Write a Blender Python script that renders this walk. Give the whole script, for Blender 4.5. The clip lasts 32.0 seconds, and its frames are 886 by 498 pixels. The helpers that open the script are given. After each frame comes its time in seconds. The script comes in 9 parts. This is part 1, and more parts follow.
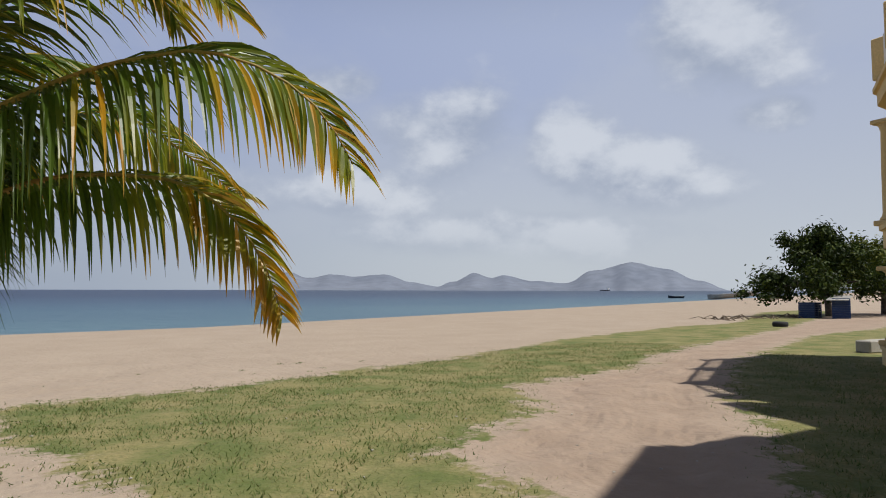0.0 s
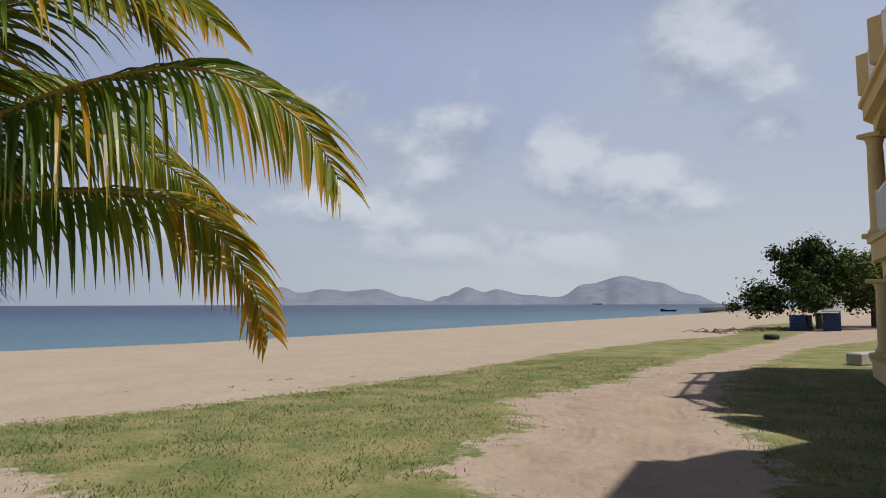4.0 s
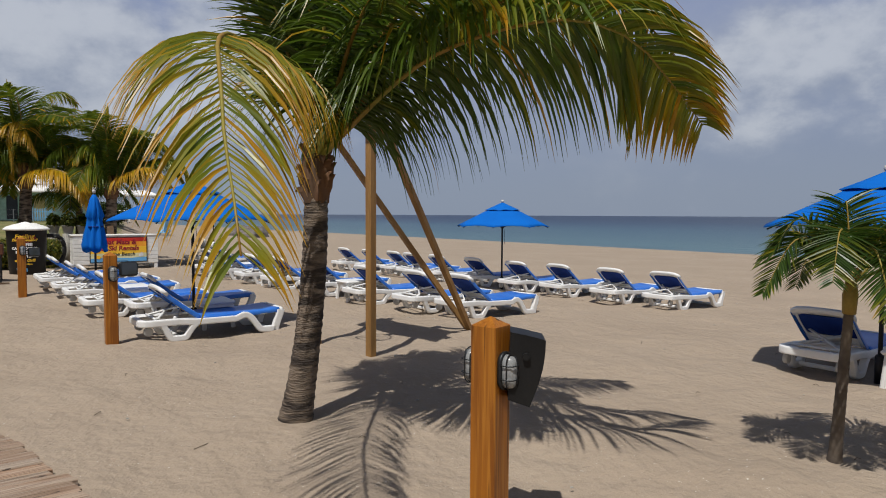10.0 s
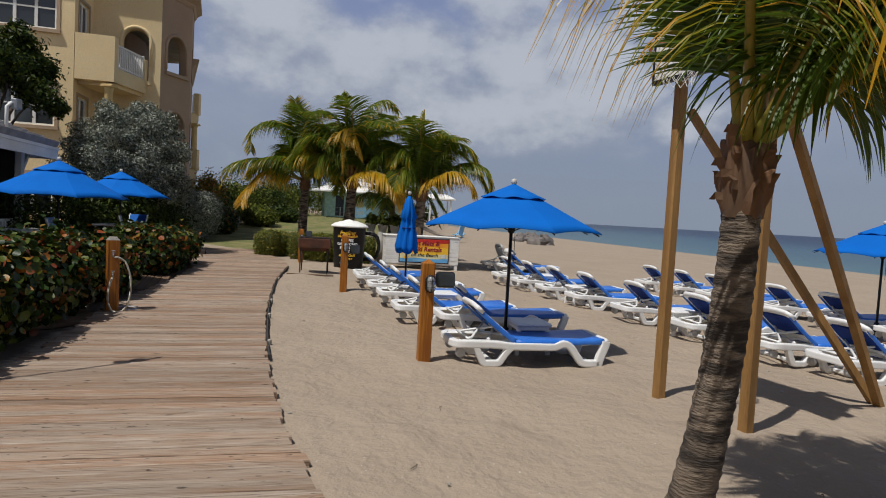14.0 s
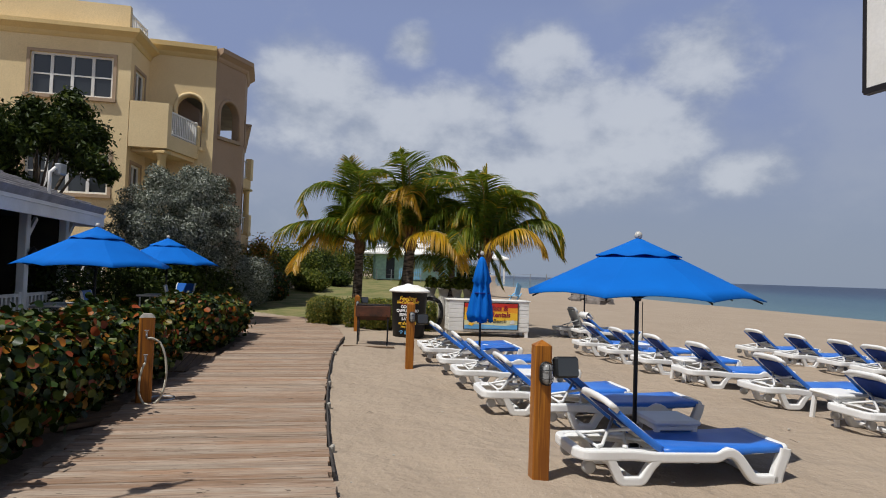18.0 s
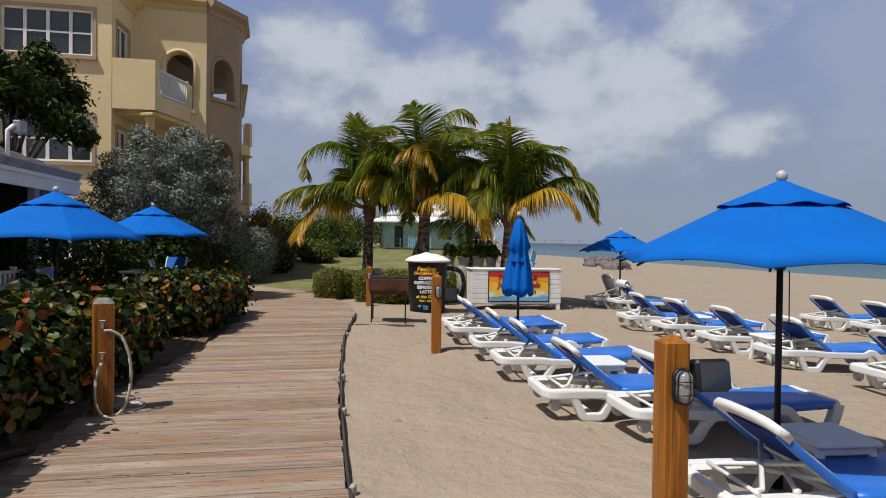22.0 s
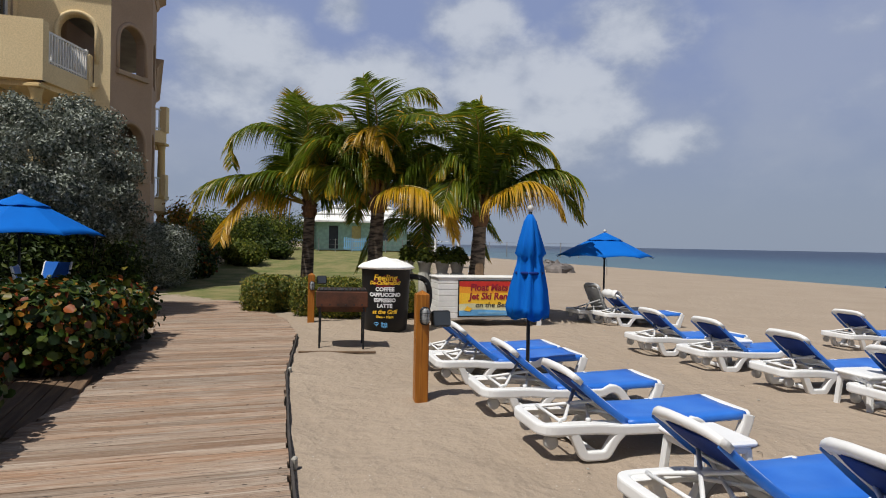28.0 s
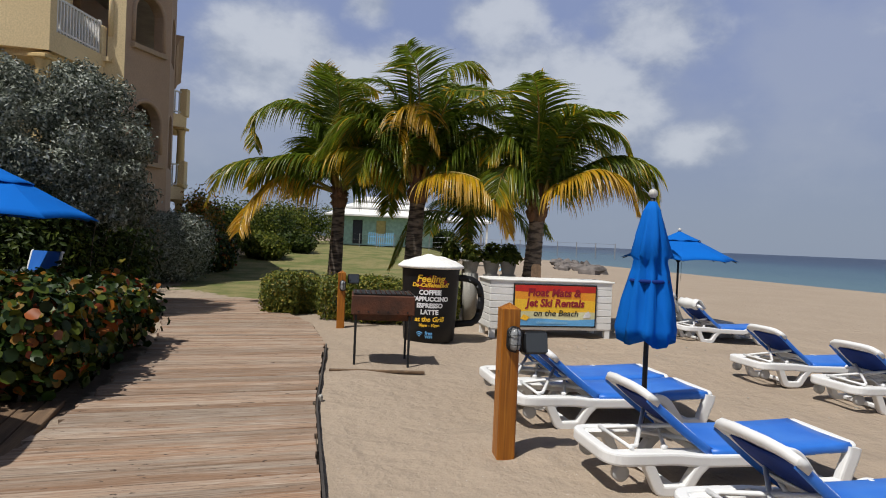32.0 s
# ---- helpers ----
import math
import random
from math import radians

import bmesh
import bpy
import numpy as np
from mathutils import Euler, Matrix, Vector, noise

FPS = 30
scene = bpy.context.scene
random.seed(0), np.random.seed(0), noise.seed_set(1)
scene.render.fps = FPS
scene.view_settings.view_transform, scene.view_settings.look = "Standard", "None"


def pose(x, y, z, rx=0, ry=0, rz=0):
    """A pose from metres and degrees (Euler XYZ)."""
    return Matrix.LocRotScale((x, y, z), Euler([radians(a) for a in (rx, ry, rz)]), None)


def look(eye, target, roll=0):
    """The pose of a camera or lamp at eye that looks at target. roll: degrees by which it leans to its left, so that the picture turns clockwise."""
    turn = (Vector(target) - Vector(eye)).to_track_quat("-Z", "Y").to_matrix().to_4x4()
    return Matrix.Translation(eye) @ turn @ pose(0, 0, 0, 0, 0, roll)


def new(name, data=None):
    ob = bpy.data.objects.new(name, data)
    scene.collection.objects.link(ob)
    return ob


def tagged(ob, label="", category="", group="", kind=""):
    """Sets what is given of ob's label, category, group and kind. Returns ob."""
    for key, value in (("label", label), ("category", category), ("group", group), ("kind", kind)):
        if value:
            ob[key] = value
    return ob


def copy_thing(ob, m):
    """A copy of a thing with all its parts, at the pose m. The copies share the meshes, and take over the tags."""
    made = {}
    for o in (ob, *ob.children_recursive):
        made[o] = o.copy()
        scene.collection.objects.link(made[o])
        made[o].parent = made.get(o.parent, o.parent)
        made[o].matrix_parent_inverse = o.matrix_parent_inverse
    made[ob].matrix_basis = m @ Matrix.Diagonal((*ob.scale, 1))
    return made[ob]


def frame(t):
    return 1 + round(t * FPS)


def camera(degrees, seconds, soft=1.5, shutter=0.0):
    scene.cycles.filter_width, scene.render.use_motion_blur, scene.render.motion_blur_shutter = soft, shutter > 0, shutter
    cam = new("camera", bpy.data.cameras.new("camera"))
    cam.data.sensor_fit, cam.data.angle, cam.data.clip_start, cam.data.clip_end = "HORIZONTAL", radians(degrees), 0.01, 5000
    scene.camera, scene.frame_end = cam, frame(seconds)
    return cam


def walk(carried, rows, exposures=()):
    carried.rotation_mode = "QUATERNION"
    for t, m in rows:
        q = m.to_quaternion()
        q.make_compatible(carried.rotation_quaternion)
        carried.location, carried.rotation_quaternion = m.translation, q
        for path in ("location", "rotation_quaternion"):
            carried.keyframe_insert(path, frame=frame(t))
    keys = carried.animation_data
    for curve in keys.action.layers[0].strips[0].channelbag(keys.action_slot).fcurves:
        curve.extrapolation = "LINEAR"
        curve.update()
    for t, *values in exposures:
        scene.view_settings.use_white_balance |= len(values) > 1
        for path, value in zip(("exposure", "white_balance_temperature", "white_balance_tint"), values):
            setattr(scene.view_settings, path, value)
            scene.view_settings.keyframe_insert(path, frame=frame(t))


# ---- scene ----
cam = camera(70.0, 32.0, 1.0)
PATH = [
    (0, (0.446, -0.098, 1.639), (1.339, 1.687, 1.768), 0.1),
    (0.5, (0.462, -0.099, 1.64), (1.415, 1.655, 1.762), 0.8),
    (1, (0.47, -0.109, 1.638), (1.49, 1.608, 1.745), 0.2),
    (1.5, (0.484, -0.103, 1.638), (1.58, 1.568, 1.727), 0.0),
    (2, (0.485, -0.108, 1.641), (1.655, 1.511, 1.731), 0.0),
    (2.5, (0.49, -0.11, 1.639), (1.704, 1.477, 1.722), 0.5),
    (4.5, (0.469, -0.095, 1.646), (0.983, 1.828, 1.84), 0.5),
    (5, (0.426, -0.09, 1.636), (0.382, 1.902, 1.809), 1.8),
    (5.5, (0.132, -0.133, 1.643), (-0.257, 1.824, 1.791), 2.6),
    (6, (-0.016, -0.141, 1.628), (-0.749, 1.717, 1.73), 1.5),
    (6.5, (-0.159, -0.153, 1.626), (-1.164, 1.574, 1.707), -0.3),
    (7, (-0.313, -0.134, 1.624), (-1.545, 1.44, 1.681), 0.6),
    (7.5, (-0.471, -0.082, 1.6), (-1.864, 1.354, 1.59), 0.2),
    (8, (-0.645, -0.033, 1.609), (-2.192, 1.234, 1.581), 0.2),
    (8.5, (-0.805, 0.011, 1.616), (-2.452, 1.144, 1.567), 1.0),
    (9, (-1.002, 0.016, 1.61), (-2.702, 1.065, 1.525), 2.2),
    (9.5, (-1.23, 0.036, 1.605), (-2.975, 1.009, 1.533), 1.4),
    (10, (-1.436, 0.015, 1.606), (-3.259, 0.83, 1.498), 0.3),
    (10.5, (-1.684, 0.078, 1.642), (-3.606, 0.628, 1.597), -0.0),
    (11, (-1.918, 0.069, 1.619), (-3.875, 0.485, 1.599), 0.6),
    (11.5, (-2.136, 0.078, 1.607), (-4.091, 0.498, 1.589), 2.7),
    (12, (-2.335, -0.016, 1.606), (-4.292, 0.393, 1.546), 1.7),
    (12.5, (-2.536, -0.023, 1.634), (-4.514, 0.263, 1.559), 2.4),
    (13, (-2.745, -0.143, 1.616), (-4.743, -0.079, 1.579), 2.5),
    (13.5, (-2.956, -0.217, 1.623), (-4.952, -0.278, 1.512), 2.7),
    (14, (-3.131, -0.316, 1.62), (-5.128, -0.338, 1.515), 3.2),
    (14.5, (-3.318, -0.437, 1.622), (-5.316, -0.486, 1.525), 1.9),
    (15, (-3.51, -0.542, 1.624), (-5.504, -0.688, 1.587), -0.3),
    (15.4, (-3.656, -0.602, 1.624), (-5.635, -0.889, 1.64), 0.5),
    (17.5, (-4.507, -0.883, 1.643), (-6.498, -1.06, 1.707), -0.2),
    (18, (-4.733, -0.908, 1.653), (-6.724, -1.085, 1.731), 1.9),
    (18.5, (-4.953, -0.954, 1.613), (-6.95, -1.021, 1.694), 3.9),
    (19, (-5.16, -1.042, 1.639), (-7.16, -1.047, 1.656), 2.6),
    (19.5, (-5.389, -1.134, 1.601), (-7.387, -1.199, 1.623), 1.1),
    (20, (-5.633, -1.173, 1.622), (-7.621, -1.396, 1.642), 2.3),
    (20.5, (-5.876, -1.21, 1.59), (-7.866, -1.4, 1.522), 3.0),
    (21, (-6.084, -1.286, 1.624), (-8.083, -1.358, 1.607), 2.6),
    (21.5, (-6.308, -1.342, 1.589), (-8.307, -1.408, 1.549), 0.9),
    (22, (-6.511, -1.428, 1.615), (-8.501, -1.621, 1.592), 0.7),
    (22.5, (-6.789, -1.494, 1.594), (-8.76, -1.835, 1.566), 2.0),
    (23, (-6.981, -1.525, 1.617), (-8.956, -1.838, 1.632), 2.5),
    (23.5, (-7.191, -1.595, 1.58), (-9.181, -1.776, 1.671), 1.1),
    (24, (-7.395, -1.684, 1.614), (-9.383, -1.876, 1.701), 0.1),
    (24.5, (-7.662, -1.768, 1.582), (-9.625, -2.145, 1.644), 0.3),
    (25, (-7.869, -1.812, 1.623), (-9.841, -2.146, 1.614), 2.2),
    (25.5, (-8.045, -1.881, 1.638), (-10.041, -1.998, 1.677), 2.1),
    (27.5, (-8.909, -2.205, 1.624), (-10.906, -2.31, 1.642), 2.4),
    (28, (-9.104, -2.282, 1.63), (-11.104, -2.255, 1.614), 1.1),
    (29, (-9.557, -2.432, 1.602), (-11.556, -2.479, 1.582), 1.9),
    (29.5, (-9.81, -2.503, 1.596), (-11.806, -2.561, 1.486), 2.4),
    (30, (-10.055, -2.579, 1.597), (-12.053, -2.495, 1.56), 1.7),
    (30.5, (-10.274, -2.652, 1.607), (-12.269, -2.533, 1.535), 0.6),
    (31, (-10.468, -2.719, 1.593), (-12.468, -2.71, 1.536), -1.4),
    (32, (-10.954, -2.829, 1.585), (-12.954, -2.864, 1.559), 2.4),
]
walk(cam, [(t, look(eye, target, roll)) for t, eye, target, roll in PATH], exposures=((0.0, -0.02), (4.0, -0.06), (5.5, -0.14), (8.0, -0.22), (11.0, -0.35), (14.0, -0.38), (18.0, -0.2), (32.0, -0.16)))


# ---- light: high sun behind the walker's left shoulder, hazy sky with broken cloud ----
SUN_TO = Vector((0.42, -0.43, 1.15)).normalized()
sun = new("sun", bpy.data.lights.new("sun", "SUN"))
sun.data.energy, sun.data.angle, sun.data.color = 4.8, radians(0.6), (1.0, 0.972, 0.925)
sun.matrix_world = look((0, 0, 40), Vector((0, 0, 40)) - SUN_TO)

world = bpy.data.worlds.new("world")
scene.world = world
world.use_nodes = True


def sky():
    nt = world.node_tree
    nt.nodes.clear()
    n, l = nt.nodes.new, nt.links.new
    out = n("ShaderNodeOutputWorld")
    tex = n("ShaderNodeTexSky")
    tex.sky_type, tex.sun_disc = "NISHITA", False
    tex.sun_elevation, tex.sun_rotation = math.asin(SUN_TO.z), math.atan2(SUN_TO.x, SUN_TO.y)
    tex.dust_density, tex.air_density, tex.ozone_density = 2.0, 1.0, 2.0
    clear = n("ShaderNodeBackground")
    clear.inputs["Strength"].default_value = 0.05
    l(tex.outputs[0], clear.inputs[0])
    tc = n("ShaderNodeTexCoord")
    sep = n("ShaderNodeSeparateXYZ")
    l(tc.outputs["Generated"], sep.inputs[0])

    def m(op, a, b=None, c=None):
        x = n("ShaderNodeMath")
        x.operation = op
        for i, v in enumerate((a, b, c)):
            if v is None:
                continue
            if isinstance(v, (int, float)):
                x.inputs[i].default_value = v
            else:
                l(v, x.inputs[i])
        return x.outputs[0]

    # cumulus heaps: a low band of them over the horizon, lit on top, flat and grey below
    z = sep.outputs[2]

    def clouds(scale, detail, rough, seed, lift=0.0):
        scl = n("ShaderNodeVectorMath")
        scl.operation = "MULTIPLY_ADD"
        scl.inputs[1].default_value, scl.inputs[2].default_value = (1, 1, 1.5), (0, 0, lift)
        l(tc.outputs["Generated"], scl.inputs[0])
        t = n("ShaderNodeTexNoise")
        t.noise_dimensions = "4D"
        t.inputs["W"].default_value = seed
        t.inputs["Scale"].default_value, t.inputs["Detail"].default_value, t.inputs["Roughness"].default_value = scale, detail, rough
        l(scl.outputs[0], t.inputs["Vector"])
        return t.outputs[0]

    def span(v, lo, hi, a=0.0, b=1.0, smooth=True):
        r = n("ShaderNodeMapRange")
        r.interpolation_type = "SMOOTHSTEP" if smooth else "LINEAR"
        l(v, r.inputs[0])
        for i, q in enumerate((lo, hi, a, b)):
            r.inputs[i + 1].default_value = q
        return r.outputs[0]

    def density(lift):
        heap = clouds(4.2, 9, 0.56, 2.3, lift)
        bank = clouds(1.9, 3, 0.5, 7.7, lift)
        return m("ADD", m("MULTIPLY", m("SUBTRACT", heap, 0.5), 1.0), m("MULTIPLY", m("SUBTRACT", bank, 0.5), 1.5))

    # a thin broken veil over the whole sky, thickest between 8 and 18 degrees
    rise = m("SUBTRACT", span(z, -0.02, 0.16, -0.09, 0.115), span(z, 0.22, 0.5, 0.0, 0.26))
    veil_ = span(m("ADD", density(0.0), rise), -0.05, 0.25)
    # separate heaps: azimuth, elevation, half width and half height in degrees
    heaps = ((63.5, 13.2, 9, 6), (70, 9, 10, 4), (51.8, 12.8, 5.5, 5.5), (46, 9.8, 10, 5), (39, 20.5, 8, 6.5), (73, 18, 5, 2.2), (36, 14, 4, 1.8),
             (-162, 15, 7.5, 7.5), (-176, 13, 6.5, 6), (-170, 12, 7, 5), (175, 13.5, 6, 7), (168, 13, 10, 8), (178, 9.5, 22, 5), (164, 18, 7, 6),
             (160, 9, 5, 3), (177, 19.5, 6, 4), (-171.5, 20, 3, 2.5), (-146, 16, 9, 7), (128, 12, 16, 8), (112, 15, 16, 9), (90, 8, 16, 4), (58, 5, 22, 3))

    def dot(v):
        x = n("ShaderNodeVectorMath")
        x.operation = "DOT_PRODUCT"
        l(tc.outputs["Generated"], x.inputs[0])
        x.inputs[1].default_value = v
        return x.outputs["Value"]

    body = None
    for az, el, w, h in heaps:
        az, el = radians(az), radians(el)
        fwd = Vector((math.cos(el) * math.cos(az), math.cos(el) * math.sin(az), math.sin(el)))
        side = Vector((-math.sin(az), math.cos(az), 0)) / math.sin(radians(w))
        high = fwd.cross(Vector((math.sin(az), -math.cos(az), 0))) / -math.sin(radians(h))
        p, q = dot(side), dot(high)
        d = m("SQRT", m("ADD", m("MULTIPLY", p, p), m("MULTIPLY", q, q)))
        v = m("MULTIPLY", m("MAXIMUM", m("SUBTRACT", 1.0, d), 0.0), m("GREATER_THAN", dot(fwd), 0.0))
        body = v if body is None else m("MAXIMUM", body, v)
    curl = m("SUBTRACT", clouds(6.5, 10, 0.58, 4.1), 0.5)
    dens = m("ADD", m("POWER", body, 0.8), m("MULTIPLY", curl, 1.9))
    cover = span(dens, 0.10, 0.72)
    crest = m("SUBTRACT", curl, m("SUBTRACT", clouds(6.5, 6, 0.55, 4.1, 0.05), 0.5))
    bright = span(m("ADD", m("MULTIPLY", crest, 1.3), m("MULTIPLY", dens, 0.40)), -0.06, 0.50)

    def blend(f, c1, c2):
        x = n("ShaderNodeMix")
        x.data_type = "RGBA"
        for i, v in ((0, f), (6, c1), (7, c2)):
            if isinstance(v, tuple):
                x.inputs[i].default_value = (*v, 1)
            else:
                l(v, x.inputs[i])
        return x.outputs[2]

    # blue-grey air, whiter and brighter towards the east and the horizon
    east = span(sep.outputs[0], -0.35, 0.65)
    low = blend(east, (0.325, 0.385, 0.495), (0.56, 0.61, 0.665))
    high_ = blend(east, (0.275, 0.345, 0.575), (0.41, 0.475, 0.655))
    air = blend(span(z, 0.0, 0.32), low, high_)
    air = blend(m("MULTIPLY", veil_, 0.32), air, (0.52, 0.56, 0.63))
    lit = blend(bright, (0.36, 0.415, 0.53), (0.685, 0.725, 0.795))
    col = blend(m("MULTIPLY", cover, span(z, 0.02, 0.14, 0.15, 0.82)), air, lit)
    near = n("ShaderNodeBackground")
    l(col, near.inputs[0])
    mix = n("ShaderNodeMixShader")
    l(span(z, 0.36, 0.65, 0.92, 0.1), mix.inputs[0])
    l(clear.outputs[0], mix.inputs[1])
    l(near.outputs[0], mix.inputs[2])
    l(mix.outputs[0], out.inputs[0])


sky()


# ---- materials ----
def mat(name, color, rough=0.6, color2=None, scale=4.0, fine=60.0, bump=0.15, bump_scale=40.0, metal=0.0, vary=0.0, stretch=(1, 1, 1), spec=0.4, lo=0.35, hi=0.65, dist=0.01, grain=0.28):
    """A surface of two tones in broad patches, a fine grain over them, slight relief, and a tone of its own for every piece."""
    mt = bpy.data.materials.new(name)
    mt.use_nodes = True
    nt = mt.node_tree
    n, l = nt.nodes.new, nt.links.new
    b = nt.nodes["Principled BSDF"]
    b.inputs["Roughness"].default_value, b.inputs["Metallic"].default_value = rough, metal
    b.inputs["Specular IOR Level"].default_value = spec
    tc = n("ShaderNodeTexCoord")
    mp = n("ShaderNodeMapping")
    mp.inputs["Scale"].default_value = stretch
    l(tc.outputs["Object"], mp.inputs[0])
    if vary:
        seed_ = n("ShaderNodeObjectInfo")
        far = n("ShaderNodeMath")
        far.operation = "MULTIPLY"
        far.inputs[1].default_value = 173.0
        l(seed_.outputs["Random"], far.inputs[0])
        l(far.outputs[0], mp.inputs["Location"])
    big = n("ShaderNodeTexNoise")
    big.inputs["Scale"].default_value, big.inputs["Detail"].default_value = scale, 5
    l(mp.outputs[0], big.inputs["Vector"])
    rng = n("ShaderNodeMapRange")
    l(big.outputs[0], rng.inputs[0])
    rng.inputs[1].default_value, rng.inputs[2].default_value = lo, hi
    c1 = n("ShaderNodeMix")
    c1.data_type = "RGBA"
    c2 = color2 or tuple(v * 0.75 for v in color)
    c1.inputs[6].default_value, c1.inputs[7].default_value = (*color, 1), (*c2, 1)
    l(rng.outputs[0], c1.inputs[0])
    gr = n("ShaderNodeTexNoise")
    gr.inputs["Scale"].default_value, gr.inputs["Detail"].default_value = fine, 4
    l(mp.outputs[0], gr.inputs["Vector"])
    hs = n("ShaderNodeHueSaturation")
    mr = n("ShaderNodeMapRange")
    mr.inputs[3].default_value, mr.inputs[4].default_value = 1 - grain, 1 + grain
    l(gr.outputs[0], mr.inputs[0])
    l(c1.outputs[2], hs.inputs["Color"])
    last = mr.outputs[0]
    if vary:
        oi = n("ShaderNodeObjectInfo")
        vr = n("ShaderNodeMapRange")
        vr.inputs[3].default_value, vr.inputs[4].default_value = 1 - vary, 1 + vary
        l(oi.outputs["Random"], vr.inputs[0])
        mu = n("ShaderNodeMath")
        mu.operation = "MULTIPLY"
        l(last, mu.inputs[0])
        l(vr.outputs[0], mu.inputs[1])
        last = mu.outputs[0]
    l(last, hs.inputs["Value"])
    l(hs.outputs[0], b.inputs["Base Color"])
    if bump:
        bn = n("ShaderNodeTexNoise")
        bn.inputs["Scale"].default_value, bn.inputs["Detail"].default_value = bump_scale, 5
        l(mp.outputs[0], bn.inputs["Vector"])
        bp = n("ShaderNodeBump")
        bp.inputs["Strength"].default_value, bp.inputs["Distance"].default_value = bump, dist
        l(bn.outputs[0], bp.inputs["Height"])
        l(bp.outputs[0], b.inputs["Normal"])
    return mt


def leafmat(name, stops, rough=0.45, through_light=0.25, spec=0.3):
    """Leaves: every leaf takes its own tone from the stops, and lets some light through."""
    mt = bpy.data.materials.new(name)
    mt.use_nodes = True
    nt = mt.node_tree
    n, l = nt.nodes.new, nt.links.new
    b = nt.nodes["Principled BSDF"]
    b.inputs["Roughness"].default_value = rough
    b.inputs["Specular IOR Level"].default_value = spec
    g = n("ShaderNodeNewGeometry")
    rp = n("ShaderNodeValToRGB")
    while len(rp.color_ramp.elements) < len(stops):
        rp.color_ramp.elements.new(0.5)
    for e, (p, c) in zip(rp.color_ramp.elements, stops):
        e.position, e.color = p, (*c, 1)
    l(g.outputs["Random Per Island"], rp.inputs[0])
    nz = n("ShaderNodeTexNoise")
    nz.inputs["Scale"].default_value = 30
    hs = n("ShaderNodeHueSaturation")
    mr = n("ShaderNodeMapRange")
    mr.inputs[3].default_value, mr.inputs[4].default_value = 0.7, 1.3
    l(nz.outputs[0], mr.inputs[0])
    l(mr.outputs[0], hs.inputs["Value"])
    l(rp.outputs[0], hs.inputs["Color"])
    l(hs.outputs[0], b.inputs["Base Color"])
    tr = n("ShaderNodeBsdfTranslucent")
    l(hs.outputs[0], tr.inputs[0])
    mx = n("ShaderNodeMixShader")
    mx.inputs[0].default_value = through_light
    l(b.outputs[0], mx.inputs[1])
    l(tr.outputs[0], mx.inputs[2])
    l(mx.outputs[0], nt.nodes["Material Output"].inputs[0])
    return mt


def frondmat(name, young=(0.082, 0.138, 0.012), old=(0.50, 0.255, 0.008), dry=0.35):
    """Palm leaflets: green near the rib, yellow and brown towards the tips ('age' runs from 0 to 1 along the leaf)."""
    mt = bpy.data.materials.new(name)
    mt.use_nodes = True
    nt = mt.node_tree
    n, l = nt.nodes.new, nt.links.new
    b = nt.nodes["Principled BSDF"]
    b.inputs["Roughness"].default_value = 0.36
    b.inputs["Specular IOR Level"].default_value = 0.5
    at = n("ShaderNodeAttribute")
    at.attribute_name = "age"
    g = n("ShaderNodeNewGeometry")
    ad = n("ShaderNodeMath")
    ad.operation = "MULTIPLY_ADD"
    l(g.outputs["Random Per Island"], ad.inputs[0])
    ad.inputs[1].default_value = 0.22
    l(at.outputs["Fac"], ad.inputs[2])
    rp = n("ShaderNodeValToRGB")
    for _ in range(3):
        rp.color_ramp.elements.new(0.5)
    dark = tuple(v * 0.75 for v in young)
    mid = (0.25, 0.245, 0.014)
    for e, (p, c) in zip(rp.color_ramp.elements, ((0.0, dark), (0.28, young), (0.52, mid), (0.74, old), (1.0, (0.54, 0.34, 0.06)))):
        e.position, e.color = min(p, 1.0), (*c, 1)
    l(ad.outputs[0], rp.inputs[0])
    l(rp.outputs[0], b.inputs["Base Color"])
    tr = n("ShaderNodeBsdfTranslucent")
    l(rp.outputs[0], tr.inputs[0])
    mx = n("ShaderNodeMixShader")
    mx.inputs[0].default_value = 0.48
    l(b.outputs[0], mx.inputs[1])
    l(tr.outputs[0], mx.inputs[2])
    l(mx.outputs[0], nt.nodes["Material Output"].inputs[0])
    return mt


